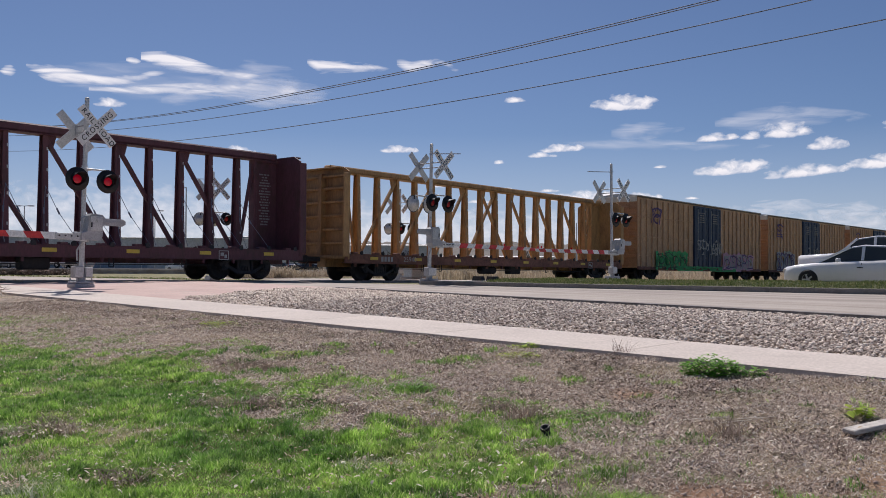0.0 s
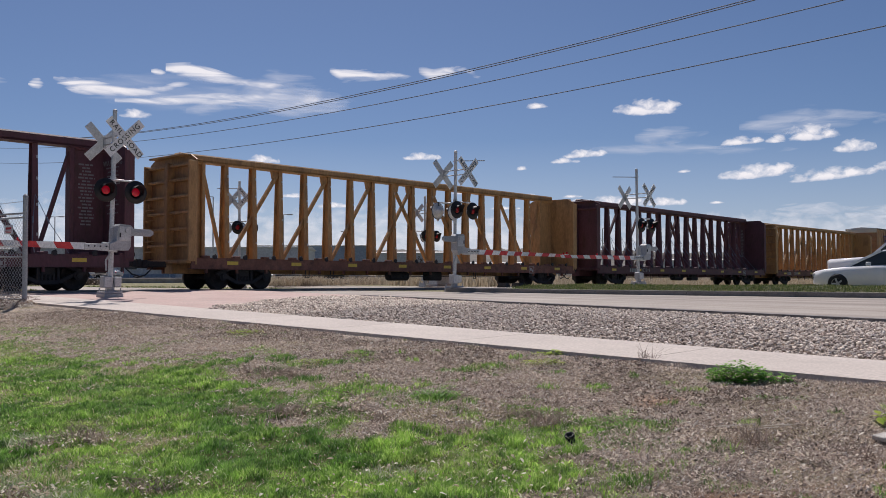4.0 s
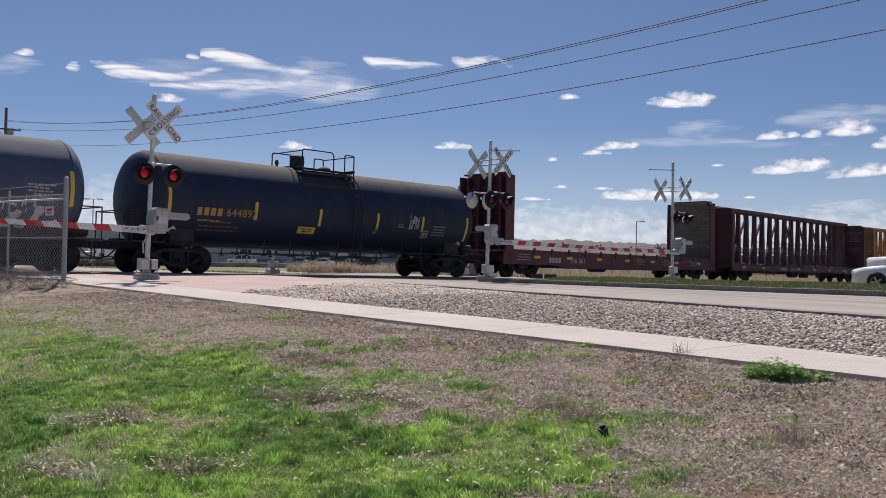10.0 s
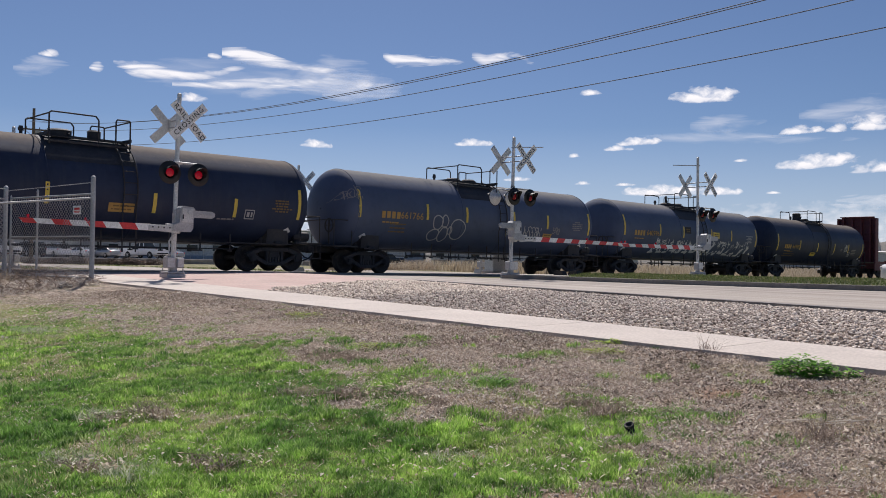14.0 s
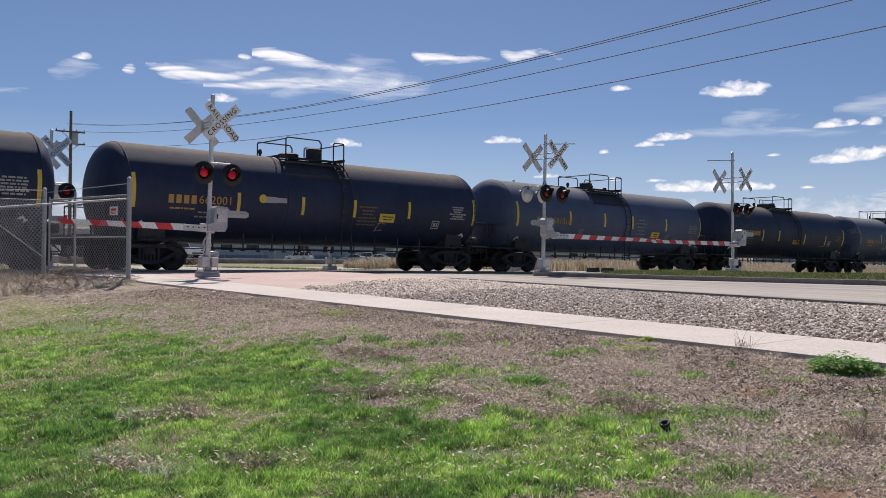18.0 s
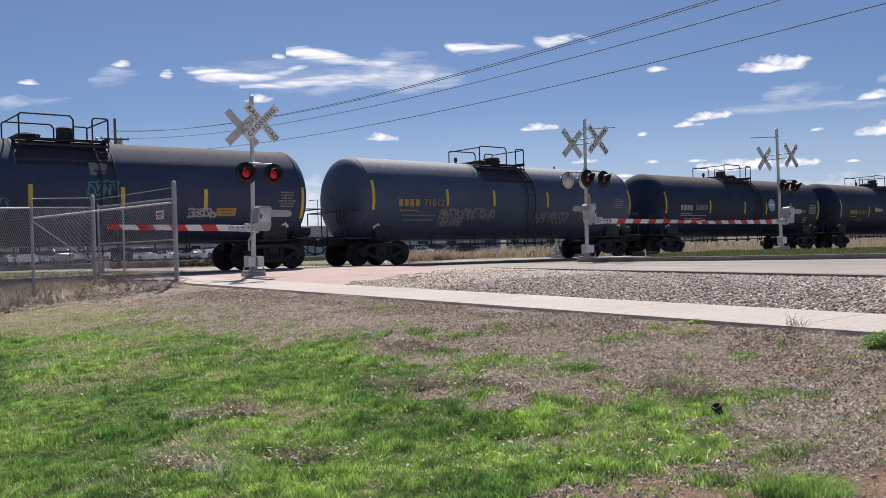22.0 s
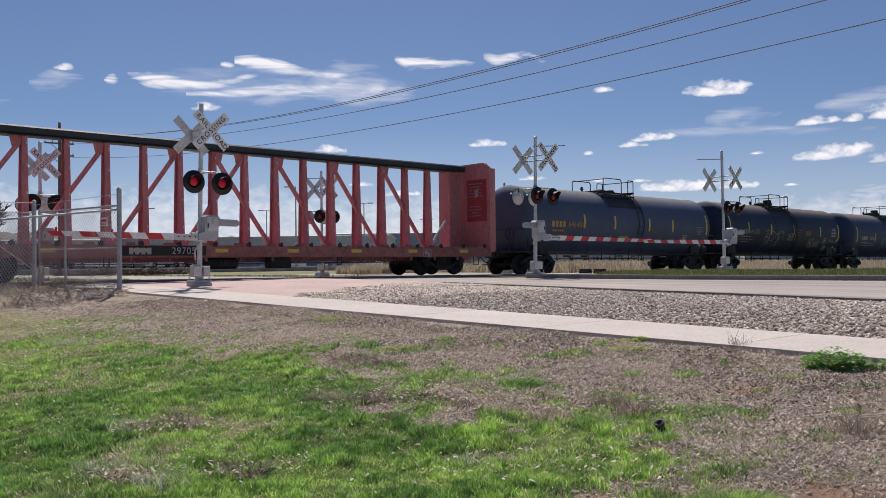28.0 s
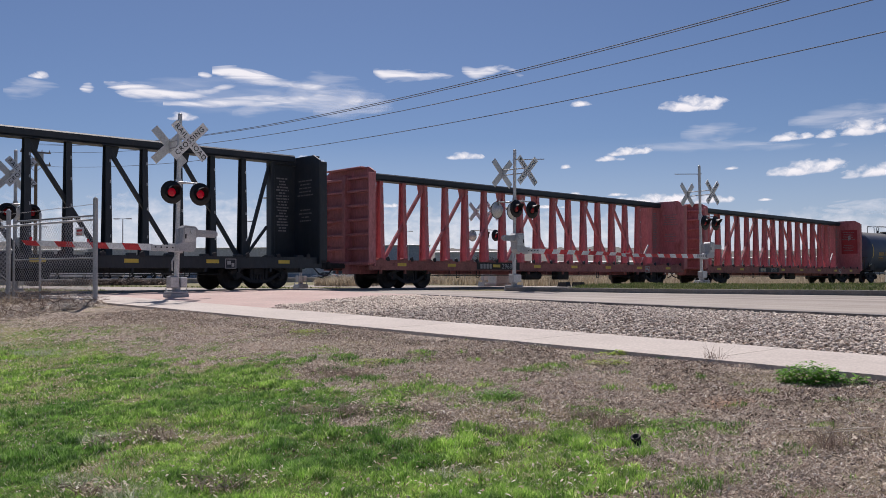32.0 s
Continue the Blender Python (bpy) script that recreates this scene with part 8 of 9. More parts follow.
def vehicle(kind, paint, at, label, seed=0):
    """A car with its nose along +x, its middle at the origin."""
    if kind == "sedan":
        st = [(2.32, .66, .30, .62), (2.25, .80, .22, .73), (1.9, .88, .19, .80), (1.25, .90, .18, .87), (0.4, .91, .18, .92), (-1.3, .91, .18, .97), (-1.9, .88, .20, 1.00), (-2.25, .80, .25, .96), (-2.33, .70, .40, .82)]
        cab = [(1.22, .74, .85, .70, .88), (0.12, .80, .93, .62, 1.38), (-0.3, .80, .94, .60, 1.44), (-1.0, .79, .96, .60, 1.40), (-1.85, .70, .99, .62, 1.02)]
        axles, r = (1.42, -1.36), 0.31
    elif kind == "suv":
        st = [(2.3, .70, .34, .80), (2.2, .84, .26, .95), (1.2, .92, .24, 1.06), (0.6, .93, .24, 1.08), (-1.6, .93, .24, 1.10), (-2.2, .88, .28, 1.08), (-2.3, .80, .40, 1.0)]
        cab = [(1.15, .78, 1.05, .74, 1.08), (0.45, .84, 1.07, .68, 1.62), (-0.4, .84, 1.08, .68, 1.72), (-1.9, .82, 1.09, .66, 1.66), (-2.22, .80, 1.08, .66, 1.12)]
        axles, r = (1.40, -1.36), 0.36
    else:
        st = [(2.90, .86, .45, 1.14), (2.85, .95, .36, 1.20), (1.9, .99, .34, 1.25), (1.35, 1.0, .34, 1.26), (-0.55, 1.0, .34, 1.20), (-0.6, 1.0, .36, 1.22), (-2.85, .99, .42, 1.22), (-2.95, .94, .52, 1.18)]
        cab = [(1.45, .84, 1.18, .80, 1.21), (0.75, .90, 1.20, .72, 1.80), (0.1, .90, 1.20, .72, 1.89), (-0.45, .90, 1.20, .72, 1.87), (-0.72, .88, 1.20, .72, 1.24)]
        axles, r = (1.95, -1.85), 0.40
    car = thing({"sedan": "parked_car", "suv": "parked_suv", "pickup": "pickup_truck"}[kind], label, {"sedan": "car", "suv": "car", "pickup": "truck"}[kind], "road vehicles", at=at)
    key = "veh_" + kind
    part("body", kept(key + "body", lambda: loft([body_ring(*s) for s in st]), paint), None, car)
    cabin = part("glazing", kept(key + "cab", lambda: loft([cab_ring(*s) for s in cab], False), "glass"), None, car, "dark tinted windows")

    def roof():
        top = [c for c in cab[1:-1]]
        return loft([[(x, -w1 * 0.98, z1 - 0.03), (x, -w1 * 0.8, z1 + 0.02), (x, w1 * 0.8, z1 + 0.02), (x, w1 * 0.98, z1 - 0.03)] for x, w0, z0, w1, z1 in top])
    part("roof", kept(key + "roof", roof, paint), None, cabin)
    for s in (-1, 1):
        def pillars():
            k = Shape()
            for (xa, wa0, za0, wa1, za1), (xb, wb0, zb0, wb1, zb1) in ((cab[0], cab[1]), (cab[-1], cab[-2])):
                k.bar((xa, s * wa0, za0), (xb, s * (wb1 + 0.02), zb1), 0.08, 0.05)
            x, w0, z0, w1, z1 = cab[2]
            return k.bar((x, s * w0, z0), (x, s * (w1 + 0.03), z1 - 0.03), 0.09, 0.04)
        part("pillars", kept(key + "pil%d" % s, pillars, paint), None, cabin)
        part("mirror", kept(key + "mir%d" % s, lambda: Shape().box((cab[1][0] + 0.28, s * (st[3][1] + 0.10), st[3][3] + 0.08), (0.12, 0.2, 0.14), 0.04), paint), None, car)
        part("headlight", kept(key + "hl%d" % s, lambda: Shape().box((st[1][0] - 0.08, s * st[1][1] * 0.82, st[1][3] - 0.12), (0.28, 0.26, 0.15), 0.05), "roof"), None, car, "clear headlight")
        part("tail_light", kept(key + "tl%d" % s, lambda: Shape().box((st[-2][0] - 0.02, s * st[-2][1] * 0.9, st[-2][3] - 0.14), (0.12, 0.16, 0.2), 0.03), "red"), None, car, "red tail light")
        for d, xs in ((0, 0.0), (1, 0.0)):
            part("door_handle", kept(key + "dh%d%d" % (s, d), lambda: Shape().box(((-0.25 if d == 0 else -1.15) + (0.2 if kind == "pickup" else 0), s * (st[3][1] + 0.015), st[3][3] - 0.16), (0.18, 0.03, 0.03), 0.008), "black"), None, car)
        part("side_trim", kept(key + "tr%d" % s, lambda: Shape().box((0, s * (st[3][1] - 0.06), st[3][2] + 0.02), (abs(axles[0] - axles[1]) - 2.2 * r, 0.14, 0.08), 0.02).box((cab[2][0], s * (st[3][1] + 0.001), 0.62), (0.012, 0.01, 0.5)), "black"), None, car)
        for x in axles:
            part("wheel_arch", kept(key + "arch%d" % s, lambda: Shape().lathe([(0, 0.0), (0, r + 0.02), (0.02, r + 0.012), (0.02, 0.0)], 24, Matrix.Rotation(radians(90), 4, "Z")), "black"), None, car, at=pose(x, s * (st[3][1] - 0.002) if s > 0 else s * st[3][1] - 0.012, r))
            wh = part("wheel", kept("tyre%.2f" % r, lambda: Shape().lathe([(-0.1, r * 0.6), (-0.11, r * 0.9), (-0.08, r), (0.08, r), (0.11, r * 0.9), (0.1, r * 0.6)], 28, Matrix.Rotation(radians(90), 4, "Z")), "tyre"), None, car, "black tyre", at=pose(x, s * (st[3][1] - 0.05), r))

            def rim():
                k = Shape().lathe([(-0.07, 0.0), (-0.085, r * 0.18), (-0.05, r * 0.22), (-0.03, r * 0.55), (-0.1, r * 0.62), (-0.1, r * 0.66)], 24, Matrix.Rotation(radians(90 if s < 0 else -90), 4, "Z"))
                for i in range(5):
                    a = 2 * math.pi * i / 5
                    k.bar((0.04 * math.cos(a), s * 0.075, 0.04 * math.sin(a)), (r * 0.6 * math.cos(a), s * 0.085, r * 0.6 * math.sin(a)), 0.05, 0.03)
                return k
            part("rim", kept("rim%.2f%d" % (r, s), rim, "alu"), None, wh, "silver spoked rim")
    for q, (e, k) in enumerate(((st[0], -0.02), (st[-1], 0.02))):
        part("bumper", kept(key + "bump%d" % q, lambda: Shape().box((e[0] + k, 0, e[2] + 0.06), (0.14, e[1] * 1.75, 0.16), 0.05), "black" if kind == "pickup" else paint), None, car)
    part("grille", kept(key + "grille", lambda: Shape().box((st[0][0] + 0.01, 0, st[0][3] - 0.1), (0.06, st[0][1] * 1.1, 0.14), 0.02), "black"), None, car)
    return car


HEAD = 137.6
vehicle("sedan", "carwhite", pose(13.65, 29.75, -0.17, 0, 0, HEAD), "white sedan waiting at the crossing on the far carriageway")
vehicle("pickup", "carwhite", pose(16.15, 33.25, -0.17, 0, 0, HEAD), "white pickup truck waiting at the crossing")
# kind, paint, bearing, distance, heading; those on the raised lot first
RAISED = [("pickup", "carwhite", -24.3, 112, 155), ("sedan", "carsilver", -26.6, 122, 150), ("sedan", "carwhite", -28.0, 124, 152), ("suv", "carwhite", -29.4, 118, 148), ("sedan", "carsilver", -22.9, 138, 158), ("suv", "cardark", -30.8, 112, 150), ("sedan", "carwhite", -25.4, 140, 152),
          ("pickup", "carwhite", -32.4, 96, -32), ("sedan", "carsilver", -34.2, 92, 148), ("sedan", "cardark", -27.2, 142, 160), ("sedan", "carred", -31.6, 134, 150), ("suv", "carwhite", -36.0, 90, 140)]
LOW = [("suv", "carwhite", -17.05, 150, 170), ("sedan", "carsilver", -13.6, 158, 165), ("suv", "carsilver", -12.8, 160, 168), ("sedan", "carwhite", -12.1, 158, 172), ("suv", "cardark", -11.2, 160, 160), ("pickup", "cardark", -9.4, 150, 20)]
LOT = [(k, p, d * math.sin(radians(b)), d * math.cos(radians(b)), a, z) for cars, z in ((RAISED, 0.42), (LOW, -0.10)) for k, p, b, d, a in cars]
COLOUR = {"carsilver": "silver", "carwhite": "white", "cardark": "dark", "carred": "maroon"}
for kind, paint, x, y, a, z in LOT:
    vehicle(kind, paint, pose(x, y, z, 0, 0, a), "%s %s parked in a lot beyond the track" % (COLOUR[paint], {"sedan": "car", "suv": "sport utility car", "pickup": "pickup truck"}[kind]))
lot = tagged(new("parking_lot", Shape().box((0, 0, 0.1), (48, 66, 0.64), 0.1).mesh("parking_lot", "asphalt")), "grey asphalt parking lot on a low bank beyond the track", "parking lot", kind="structure")
lot.matrix_world = pose(-59.8, 108.0, 0, 0, 0, 29)
low_wall = thing("low_wall", "low blue-grey block wall beyond the green verge", "wall", kind="structure")
WA, WB = Vector((-65.2, 159.0, 0)), Vector((-44.0, 166.5, 0))
for k in range(12):
    p, q = WA.lerp(WB, k / 12), WA.lerp(WB, (k + 1) / 12)
    part("panel", Shape().bar((*p.xy, 0.40), (*q.xy, 0.40), 0.2, 1.02), "wallblue", low_wall)
    part("post", Shape().rod((*p.xy, -0.1), (*p.xy, 1.05), 0.09, n=6), "galv", low_wall)


def low_bush(x, y, r, h, seed, mat="drybush", label="low brown leafless bush in front of the parking lot"):
    ob = thing("low_bush", label, "bush", "low bushes", at=pose(x, y, -0.10))
    sh, q = Shape(), np.random.default_rng(seed)
    for i in range(30 if mat == "drygrass" else 90):
        a, e = q.uniform(0, 6.283), q.uniform(0.2, 1.4)
        sh.rod((0.3 * q.normal(), 0.3 * q.normal(), 0), (r * math.cos(a) * math.cos(e), r * math.sin(a) * math.cos(e), h * math.sin(e)), 0.03, 0.012, 3, False)
    tagged(part("branch_growth", sh, "bark", ob), kind="stuff")
    if mat == "drygrass":
        a, d = q.uniform(0, 6.283, 900), r * np.sqrt(q.random(900))
        tagged(part("grass_growth", swarm("grass_growth", mat, *blades(d * np.cos(a), d * np.sin(a), np.zeros(900), h * q.uniform(0.5, 1.5, 900), q.uniform(0.012, 0.03, 900), 0.8)), None, ob), kind="stuff")
    else:
        tagged(part("dry_leaves", leaf_mesh(260, r, h, 0.16, mat, seed), None, ob), kind="stuff")


MAT["drybush"] = foliage("brown_bush_leaves", (0.22, 0.145, 0.11), (0.32, 0.225, 0.17), (0.40, 0.29, 0.22), through=0.3)
for k, b in enumerate((-30.4, -29.2, -28.1, -26.9, -26.2, -25.3, -24.5, -23.8)):
    low_bush(72 * math.sin(radians(b)), 72 * math.cos(radians(b)), 1.2, 0.42 + 0.1 * (k % 3), 700 + k)

for k, (b, d) in enumerate(((-13.4, 54), (-12.4, 52), (-11.6, 55), (-10.7, 53), (-9.2, 56), (-7.4, 58), (-3.0, 62), (1.5, 64))):
    low_bush(d * math.sin(radians(b)), d * math.cos(radians(b)), 0.8 + 0.2 * (k % 3), 0.5 + 0.15 * (k % 2), 730 + k, "drygrass", "dry tan bush in the rough grass beyond the track")


# ---------------------------------------------------------------- far buildings, poles, hills
def warehouse(x, y, a, w, d, h, mat, trim, label, bays):
    ob = thing("warehouse", label, "building", "far buildings", at=pose(x, y, -0.12, 0, 0, a))
    part("wall", Shape().box((0, 0, h / 2), (w, d, h), 0.05), mat, ob)
    part("roof", Shape().prism([(-d / 2 - 0.3, h), (d / 2 + 0.3, h), (d / 2 + 0.3, h + 0.15), (0, h + 0.6), (-d / 2 - 0.3, h + 0.15)], -w / 2 - 0.3, w / 2 + 0.3), "roof", ob, at=pose(0, 0, 0, 0, 0, 90))
    part("base_band", Shape().box((0, 0, 0.6), (w + 0.06, d + 0.06, 1.2)), trim, ob)
    for i in range(bays):
        q = -w / 2 + w * (i + 0.5) / bays
        if i % 3 == 1:
            part("roller_door", Shape().box((q, -d / 2 - 0.05, 1.9), (3.4, 0.12, 3.6), 0.02), "wall", ob)
        else:
            win = part("window", Shape().box((q, -d / 2 - 0.05, 2.6), (2.0, 0.1, 1.1), 0.02), "glass", ob, "dark window")
            part("window_frame", Shape().box((q, -d / 2 - 0.07, 3.2), (2.2, 0.12, 0.1)).box((q, -d / 2 - 0.07, 2.0), (2.2, 0.12, 0.1)), "alu", win)
        part("downpipe", Shape().rod((q + w / bays / 2 - 0.3, -d / 2 - 0.1, 0), (q + w / bays / 2 - 0.3, -d / 2 - 0.1, h), 0.07, n=6), "alu", ob)


warehouse(-62, 172, 6, 58, 24, 6.0, "wall", "wallblue", "long pale metal warehouse beyond the parking lot", 12)
warehouse(-38, 204, 8, 26, 20, 7.4, "wallblue", "wallblue", "blue-grey metal warehouse in the distance", 6)
warehouse(-14.6, 229, 2, 22, 16, 6.4, "wall", "kerb", "pale metal shed in the distance", 5)
warehouse(-104, 150, 20, 44, 24, 5.4, "wall", "kerb", "low pale commercial building beyond the parking lot", 9)
warehouse(76, 262, -10, 46, 16, 4.9, "wall", "wall", "low white shed in the distance", 8)
warehouse(10, 268, 0, 40, 16, 4.2, "wall", "kerb", "low pale shed in the distance", 8)

hopper = thing("storage_hopper", "tan concrete storage bin with a sloping conveyor", "silo", at=pose(96.8, 267, 0))
part("bin", loft([[(x * k, y * k, z) for x, y in ((-1, -1), (1, -1), (1, 1), (-1, 1))] for k, z in ((2.5, 2.5), (2.4, 4.5), (1.4, 9.6))], False), "concrete", hopper)
part("legs", Shape().box((-1.9, 0, 1.3), (0.8, 4.4, 2.8), 0.1).box((1.9, 0, 1.3), (0.8, 4.4, 2.8), 0.1), "concrete", hopper)
part("conveyor", Shape().bar((-8.5, 0, 0.6), (-0.4, 0, 10.3), 0.6, 0.5).rod((-5, 0, 0), (-5, 0, 4.6), 0.15, n=6).bar((-1.2, 0, 10.2), (1.9, 0, 10.4), 0.3, 0.9), "galv", hopper)


def light_pole(x, y, h, arms):
    ob = thing("light_pole", "tall grey parking-lot light pole", "street lamp", "parking-lot lights", at=pose(x, y, -0.1))
    part("pole", Shape().rod((0, 0, 0), (0, 0, h), 0.11, 0.07, 8).box((0, 0, 0.25), (0.6, 0.6, 0.5), 0.05), "galv", ob)
    for s in arms:
        part("lamp_head", Shape().bar((0, 0, h), (s * 0.7, 0, h + 0.05), 0.08, 0.08).box((s * 1.0, 0, h + 0.02), (0.8, 0.4, 0.16), 0.04), "galv", ob)


for x, y, h, arms in ((-32.0, 106.4, 10.3, (-1,)), (-47.9, 142.6, 9.8, (-1, 1)), (-29.4, 133.6, 10.0, (-1, 1)), (-27.2, 184.8, 10.0, (-1, 1)), (-62.0, 128.0, 9.5, (-1, 1)), (21.0, 150.0, 8.5, (1,)), (-88.0, 150.0, 9.8, (-1, 1))):
    light_pole(x, y, h, arms)


def utility_pole(x, y, h, a, label):
    ob = thing("utility_pole", label, "utility pole", "utility poles", at=pose(x, y, -0.2, 0, 0, a))
    part("pole", Shape().rod((0, 0, 0), (0, 0, h), 0.19, 0.12, 10), "wood", ob)
    for z in ((h - 1.9, h - 3.0) if h > 14 else (h - 0.35, h - 1.6)):
        arm = part("crossarm", Shape().box((0, 0.16, z), (2.6, 0.1, 0.13), 0.01).bar((0, 0.14, z - 0.7), (0.8, 0.14, z), 0.04, 0.04).bar((0, 0.14, z - 0.7), (-0.8, 0.14, z), 0.04, 0.04), "wood", ob)
        for q in (-1.2, -0.55, 0.55, 1.2):
            part("insulator", Shape().rod((q, 0.16, z + 0.06), (q, 0.16, z + 0.26), 0.05, 0.03, 8), "kerb", arm)
    part("transformer", Shape().rod((0.35, 0, h - 3.1), (0.35, 0, h - 2.0), 0.3, n=14).box((0.1, 0, h - 2.5), (0.3, 0.15, 0.6)), "galv", ob)


utility_pole(-45.3, 76.4, 14.1, 42, "weathered wooden utility pole with crossarms and transformer")
far_end = uv(26, -38)
utility_pole(far_end[0], far_end[1], 13.0, 42, "weathered wooden utility pole with crossarms and transformer")

# height of each wire by its place along the road: bend, slant, level
WIRES = [(1.156e-03, -0.05890, 9.352), (1.201e-03, -0.06219, 9.406), (1.055e-03, -0.04996, 8.700), (9.418e-04, -0.04428, 7.719)]
for k, (c2, c1, c0) in enumerate(WIRES):
    line = thing("power_line", "dark overhead power line sagging between utility poles", "cable", "overhead wires")
    pts = []
    for v in np.linspace(-38, 85.2, 90):
        x, y = uv(26.0 + 0.25 * (k - 1.5), v)
        pts.append((x, y, c2 * v * v + c1 * v + c0))
    part("conductor", Shape().pipe(pts, 0.017, 6), "cable", line)


def bare_tree(x, y, h, seed):
    ob = thing("bare_tree", "leafless tree with fine grey branches", "tree", "bare trees", at=pose(x, y, -0.1))
    q = np.random.default_rng(seed)
    trunk, limbs, fine = Shape(), Shape(), Shape()

    def grow_from(p, d, L, r, depth):
        e = p + d * L
        (trunk if depth == 0 else limbs if depth < 3 else fine).rod(p, e, r, r * 0.7, 6 if depth < 2 else 3, False)
        if depth == 4:
            return
        for i in range(4 if depth else 6):
            w = (d + Vector((q.normal(), q.normal(), q.normal() * 0.5 + 0.25)) * 0.55).normalized()
            grow_from(p + d * L * q.uniform(0.45, 1.0), w, L * q.uniform(0.5, 0.75), r * 0.6, depth + 1)
    grow_from(Vector((0, 0, 0)), Vector((0.02, 0, 1)), h * 0.34, h * 0.022, 0)
    part("trunk", trunk, "bark", ob)
    part("limbs", limbs, "bark", ob)
    part("twigs", fine, "bark", ob)


for k, (x, y, h) in enumerate(((30, 172, 8.5), (33.5, 176, 7.5), (16, 200, 7), (-14, 215, 8), (-11, 220, 7.5), (95, 300, 9), (-60, 205, 9), (-36, 210, 8), (-75, 190, 8), (45, 230, 7), (-58.5, 81.0, 13.5), (-64, 84, 12.5), (-66.0, 96.0, 12.0))):
    bare_tree(x, y, h, 200 + k)


def hills():
    az = np.radians(np.linspace(-60, 60, 900))
    rows = []
    for d, k in ((520, 0.0), (760, 0.45), (950, 1.0), (1300, 0.9)):
        h = k * (18 + 7 * np.clip((14 - np.degrees(az)) / 10, 0, 1) + 9 * vnoise(az * 57, az * 0, 9.0, 71) + 3 * vnoise(az * 57, az * 0, 1.2, 72) + 2.2 * vnoise(az * 57, az * 0, 0.3, 73)) - 0.5
        rows.append(np.stack([d * np.sin(az), d * np.cos(az), h], -1))
    P = np.stack(rows)
    m, n = P.shape[:2]
    ids = np.arange(m * n).reshape(m, n)
    q = np.stack([ids[:-1, :-1], ids[:-1, 1:], ids[1:, 1:], ids[1:, :-1]], -1).reshape(-1, 4)
    return swarm("hills", "hill", P.reshape(-1, 3), np.concatenate([q[:, [0, 1, 2]], q[:, [0, 2, 3]]]))


tagged(new("hills", hills()), "low green and tan hills on the horizon", "hill", kind="structure")

cab = thing("equipment_cabinet", "small grey metal signal cabinet beside the track", "cabinet", at=pose(-1.8, 44.0, -0.05, 0, 0, 49))
part("body", Shape().box((0, 0, 0.5), (1.1, 0.6, 0.9), 0.03), "alu", cab)
part("plinth", Shape().box((0, 0, 0.04), (1.3, 0.8, 0.12), 0.02), "concrete", cab)
part("lid", Shape().box((0, 0, 0.98), (1.2, 0.7, 0.06), 0.02), "galv", cab)
for dx, dy in ((0.9, 29.5), (1.35, 29.1)):
    stop = thing("rubber_wheel_stop", "low black rubber block on the median nose", "wheel stop", "rubber blocks", at=pose(dx, dy, 0.035, 0, 0, 137))
    part("block", Shape().prism([(-0.22, 0), (0.22, 0), (0.16, 0.17), (-0.16, 0.17)], -0.1, 0.1), "black", stop)
    part("base", Shape().box((0, 0, 0.01), (0.6, 0.3, 0.03), 0.005), "black", stop)


# ---------------------------------------------------------------- clouds
# bearing, height in degrees, width, thickness, slant, wispy?
SKY = [
    (-21.68, 9.94, 1.7, 0.72, 0, 0), (-29.8, 11.88, 1.32, 0.53, 0, 0), (10.57, 10.53, 3.95, 1.2, 0, 0), (3.58, 10.87, 1.44, 0.53, 3, 0), (15.98, 8.22, 2.63, 0.67, 2, 0), (18.2, 8.22, 1.44, 0.6, 0, 0),
    (20.1, 8.48, 2.99, 1.2, 0, 0), (22.4, 7.57, 2.16, 0.96, 0, 0), (17.06, 6.35, 4.31, 1.08, 4, 0), (21.13, 6.0, 4.55, 0.91, 4, 0), (5.22, 7.36, 1.92, 0.43, 0, 0), (6.5, 7.78, 2.75, 0.67, 2, 0), (2.57, 6.92, 0.86, 0.34, 5, 0), (-3.95, 7.72, 2.39, 0.6, 0, 0),
    (3.15, 5.18, 1.08, 0.29, 0, 0), (1.39, 4.4, 1.92, 0.29, 0, 0), (5.73, 5.09, 1.44, 0.24, 0, 0), (12.76, 6.5, 0.96, 0.24, 0, 0), (11.57, 4.65, 2.4, 0.7, 0, 0), (8.17, 4.7, 5.0, 0.9, 0, 0), (20.56, 3.9, 5.5, 0.9, 0, 1), (-1.02, 5.43, 1.68, 0.36, 0, 0), (14.64, 4.51, 0.96, 0.2, 0, 0),
    (-14.0, 7.45, 1.9, 0.7, -3, 0), (-9.5, 4.6, 2.4, 0.45, 0, 0), (-12.0, 5.2, 1.6, 0.35, 0, 0), (24.0, 3.6, 4.0, 1.0, 0, 1), (25.5, 6.4, 4.0, 1.0, 3, 0), (27.5, 8.6, 4.0, 1.2, 0, 0), (-36.0, 9.4, 6.0, 0.8, 5, 1), (-35.0, 10.6, 1.2, 0.4, 0, 0),
    (-7.0, 2.5, 17.0, 4.2, 0, 2), (-21.0, 2.7, 20.0, 5.2, 0, 2), (3.5, 2.4, 16.0, 3.4, 0, 2), (17.0, 2.2, 18.0, 3.4, 0, 2), (-35.0, 2.6, 18.0, 5.0, 0, 2), (28.0, 2.0, 14.0, 3.0, 0, 2),
]
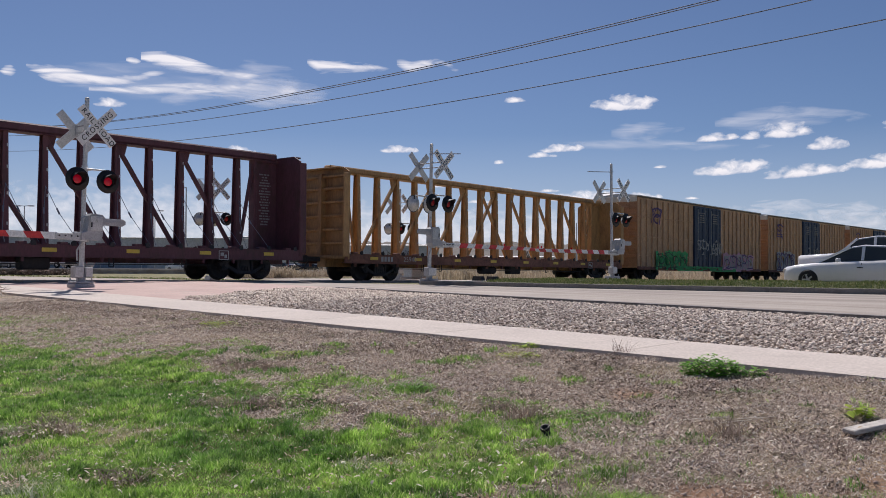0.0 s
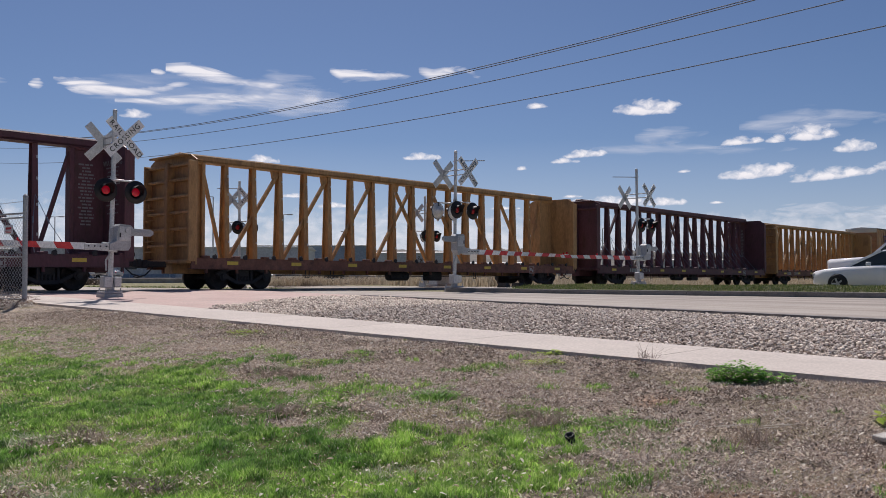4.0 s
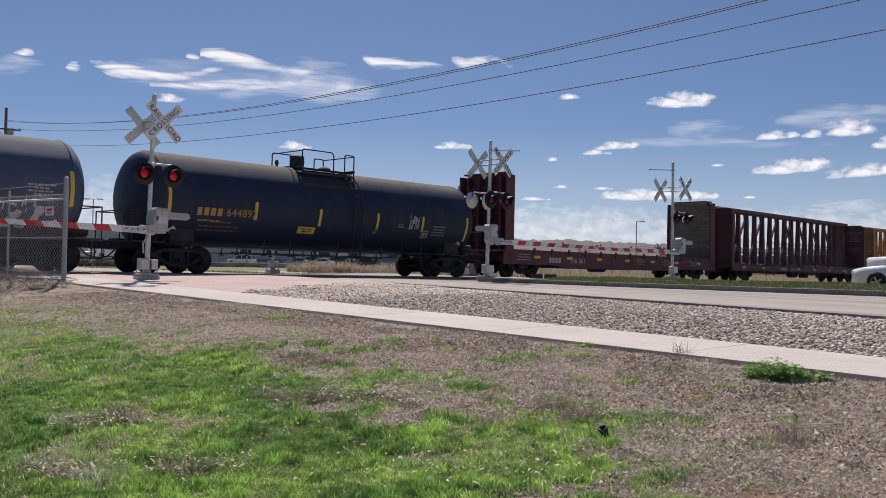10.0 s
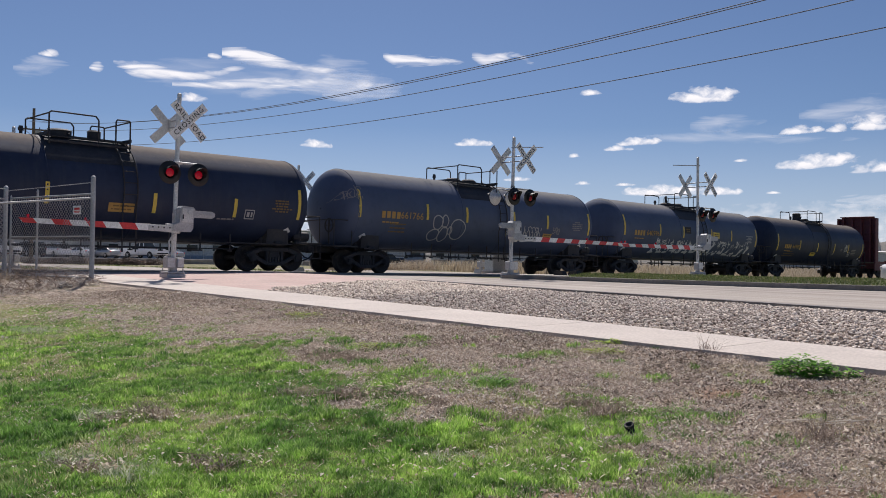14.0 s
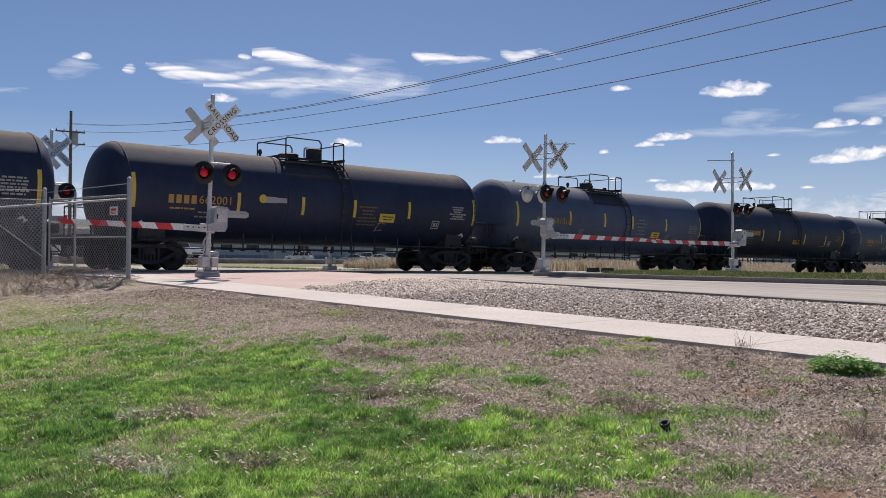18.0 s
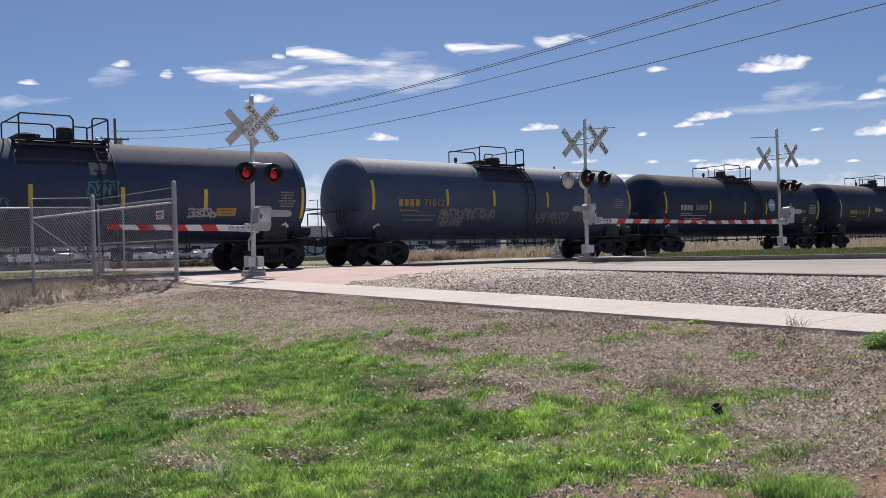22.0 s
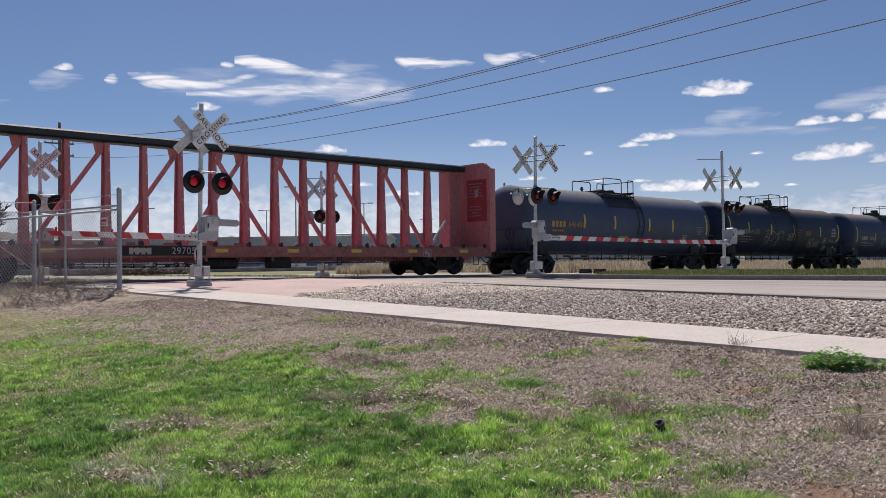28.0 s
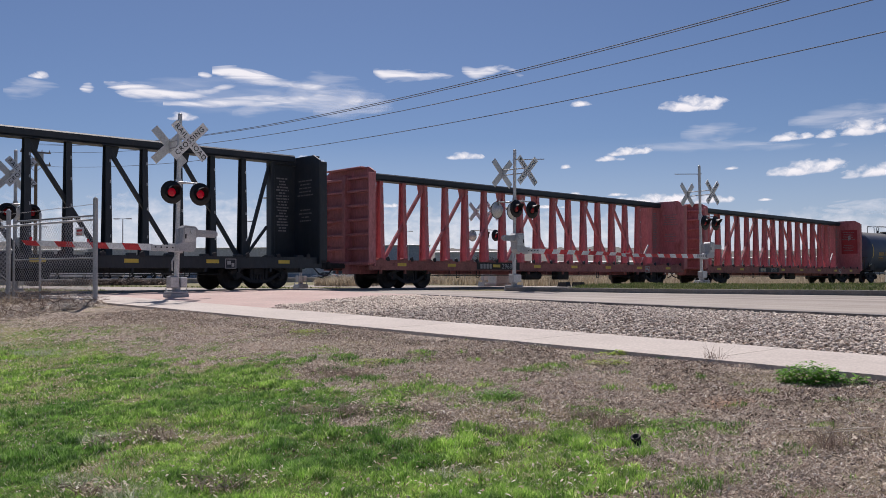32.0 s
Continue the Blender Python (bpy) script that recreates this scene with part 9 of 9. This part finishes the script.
# plumes drawn out by the wind: bearing, height and half thickness in degrees from head to tail
PLUMES = [
    ("plume", [(-26.33, 11.69, 0.15), (-25.09, 11.4, 0.3), (-23.76, 11.3, 0.23), (-22.06, 11.21, 0.17), (-20.17, 11.44, 0.2), (-18.43, 12.1, 0.16), (-16.8, 12.3, 0.1)]), ("plume", [(-19.95, 12.79, 0.23), (-18.45, 12.66, 0.3), (-17.01, 12.44, 0.26), (-15.56, 12.13, 0.22), (-13.0, 11.9, 0.2), (-10.5, 11.7, 0.14)]),
    ("veil", [(-15.53, 11.2, 0.4), (-13.53, 11.68, 0.8), (-10.94, 11.54, 0.8), (-8.3, 11.02, 0.38)]), ("plume", [(-22.9, 10.66, 0.11), (-20.5, 10.75, 0.16), (-18.04, 11.04, 0.2), (-15.53, 11.1, 0.26), (-11.86, 11.23, 0.36), (-8.0, 11.1, 0.25)]),
    ("plume", [(-9.82, 13.13, 0.19), (-9.1, 12.8, 0.26), (-7.59, 12.82, 0.23), (-5.89, 12.82, 0.19), (-4.07, 12.69, 0.15)]), ("veil", [(-18.73, 10.28, 0.15), (-16.96, 10.49, 0.25), (-15.5, 10.63, 0.15)]), ("veil", [(-13.68, 10.5, 0.24), (-10.91, 10.73, 0.4), (-8.1, 10.84, 0.2)]),
    ("plume", [(-27.68, 11.3, 0.12), (-27.12, 11.36, 0.2), (-26.72, 11.35, 0.12)]), ("plume", [(-20.81, 12.57, 0.12), (-20.2, 12.54, 0.15), (-19.9, 12.51, 0.08)]), ("plume", [(-4.08, 13.15, 0.19), (-3.11, 12.82, 0.24), (-1.2, 13.31, 0.14), (0.14, 12.52, 0.26)]),
    ("veil", [(6.4, 7.95, 0.16), (11.06, 7.93, 0.24), (14.59, 7.76, 0.24), (20.0, 7.51, 0.16)]), ("veil", [(9.7, 8.68, 0.25), (11.94, 8.83, 0.38), (14.36, 8.82, 0.2)]), ("veil", [(-31.8, 10.8, 0.25), (-30.2, 11.15, 0.4), (-28.6, 11.36, 0.12)]), ("faint", [(-25.5, 11.2, 0.45), (-20.0, 11.25, 0.75), (-15.0, 11.4, 0.9), (-7.5, 11.1, 0.5)]), ("veil", [(16.0, 8.9, 0.3), (20.0, 9.3, 0.5), (25.0, 9.0, 0.3)]),
]


def cloud_card(w, h):
    me = bpy.data.meshes.new("cloud")
    me.from_pydata([(-w / 2, 0, -h / 2), (w / 2, 0, -h / 2), (w / 2, 0, h / 2), (-w / 2, 0, h / 2)], [], [(0, 1, 2, 3)])
    att = me.color_attributes.new("spot", "FLOAT_COLOR", "POINT")
    att.data.foreach_set("color", [0, 0, 0, 1, 1, 0, 0, 1, 1, 1, 0, 1, 0, 1, 0, 1])
    return me


CLOUDS = thing("cloud_layer", "scattered white wispy and puffy clouds drifting slowly", "clouds", kind="stuff")
for k, (az, el, w, h, slant, wispy) in enumerate(SKY):
    d = 2600.0 + 12 * k
    a, e = radians(az), radians(el)
    grow = 1.12 if wispy else 1.14
    me = cloud_card(d * radians(w) * grow, d * radians(h) * grow)
    me.materials.append(MAT[("puff", "wisp", "bank")[wispy]])
    part("cloud", me, None, CLOUDS, at=pose(d * math.sin(a) * math.cos(e), d * math.cos(a) * math.cos(e), 0.4 + d * math.sin(e), 0, 0, -az) @ pose(0, 0, 0, 0, -slant, 0))


# Ring of glowing sheet that carries the painted haze.
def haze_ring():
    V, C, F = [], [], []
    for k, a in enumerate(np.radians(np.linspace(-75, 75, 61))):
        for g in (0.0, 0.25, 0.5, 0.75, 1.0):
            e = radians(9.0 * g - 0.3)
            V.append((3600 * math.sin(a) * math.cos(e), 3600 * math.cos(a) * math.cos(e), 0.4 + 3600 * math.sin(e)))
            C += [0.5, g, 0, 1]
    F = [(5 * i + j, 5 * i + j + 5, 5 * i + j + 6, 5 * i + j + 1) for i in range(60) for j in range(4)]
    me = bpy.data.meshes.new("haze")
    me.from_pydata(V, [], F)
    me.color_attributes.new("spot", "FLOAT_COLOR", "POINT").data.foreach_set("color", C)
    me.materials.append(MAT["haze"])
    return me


tagged(new("backdrop_haze", haze_ring()), "glowing band painted as pale summer haze low over the horizon", "sky", kind="structure")


def plume(mat, line, d):
    """A soft ribbon through the places of the line."""
    ks = np.linspace(0, len(line) - 1, 8 * len(line))
    az, el, hw = (np.interp(ks, range(len(line)), [p[i] for p in line]) for i in range(3))
    for _ in range(3):
        el[1:-1] = (el[:-2] + 2 * el[1:-1] + el[2:]) / 4
    V, C, m = [], [], len(ks)
    for a, e, w, f in zip(az, el, hw, np.linspace(0, 1, m)):
        for g in (-1, -0.5, 0, 0.5, 1):
            b, c = radians(e + 1.9 * g * w), radians(a)
            V.append((d * math.sin(c) * math.cos(b), d * math.cos(c) * math.cos(b), 0.4 + d * math.sin(b)))
            C += [0.12 + 0.38 * min(1, f / 0.25) if f < 0.25 else 0.5 + 0.5 * (f - 0.25) / 0.75, (g + 1) / 2, 0, 1]
    F = [(5 * i + j, 5 * i + j + 5, 5 * i + j + 6, 5 * i + j + 1) for i in range(m - 1) for j in range(4)]
    me = bpy.data.meshes.new("cloud")
    me.from_pydata(V, [], F)
    me.color_attributes.new("spot", "FLOAT_COLOR", "POINT").data.foreach_set("color", C)
    me.materials.append(MAT[mat])
    part("cloud", me, None, CLOUDS)


for k, (mat, line) in enumerate(PLUMES):
    plume(mat, line, 2400.0 - 8 * k)


def motions():
    for car, s in TRAIN:
        bends = [t for t in ((FALL0 - s) / SPEED, (FALL0 - s) / SPEED + 1.2, (FALL1 - s) / SPEED - 1.2, (FALL1 - s) / SPEED) if 0.2 < t < 31.8 and min(abs(t - k) for k in (8.0, 16.0, 24.0)) > 0.1]
        rows = []
        for t in sorted([0.0, 8.0, 16.0, 24.0, 32.0] + bends):
            tip = math.degrees(FALL) if FALL0 + 0.1 < s + SPEED * t < FALL1 - 0.1 else 0.0
            rows.append((t, pose(*on_track(s + SPEED * t), 0, tip, math.degrees(TRACK))))
        walk(car, rows)
    walk(CLOUDS, [(t, pose(0, 0, 0, 0, 0, 0.034 * (t - 13))) for t in (0.0, 8.0, 16.0, 24.0, 32.0)])


motions()
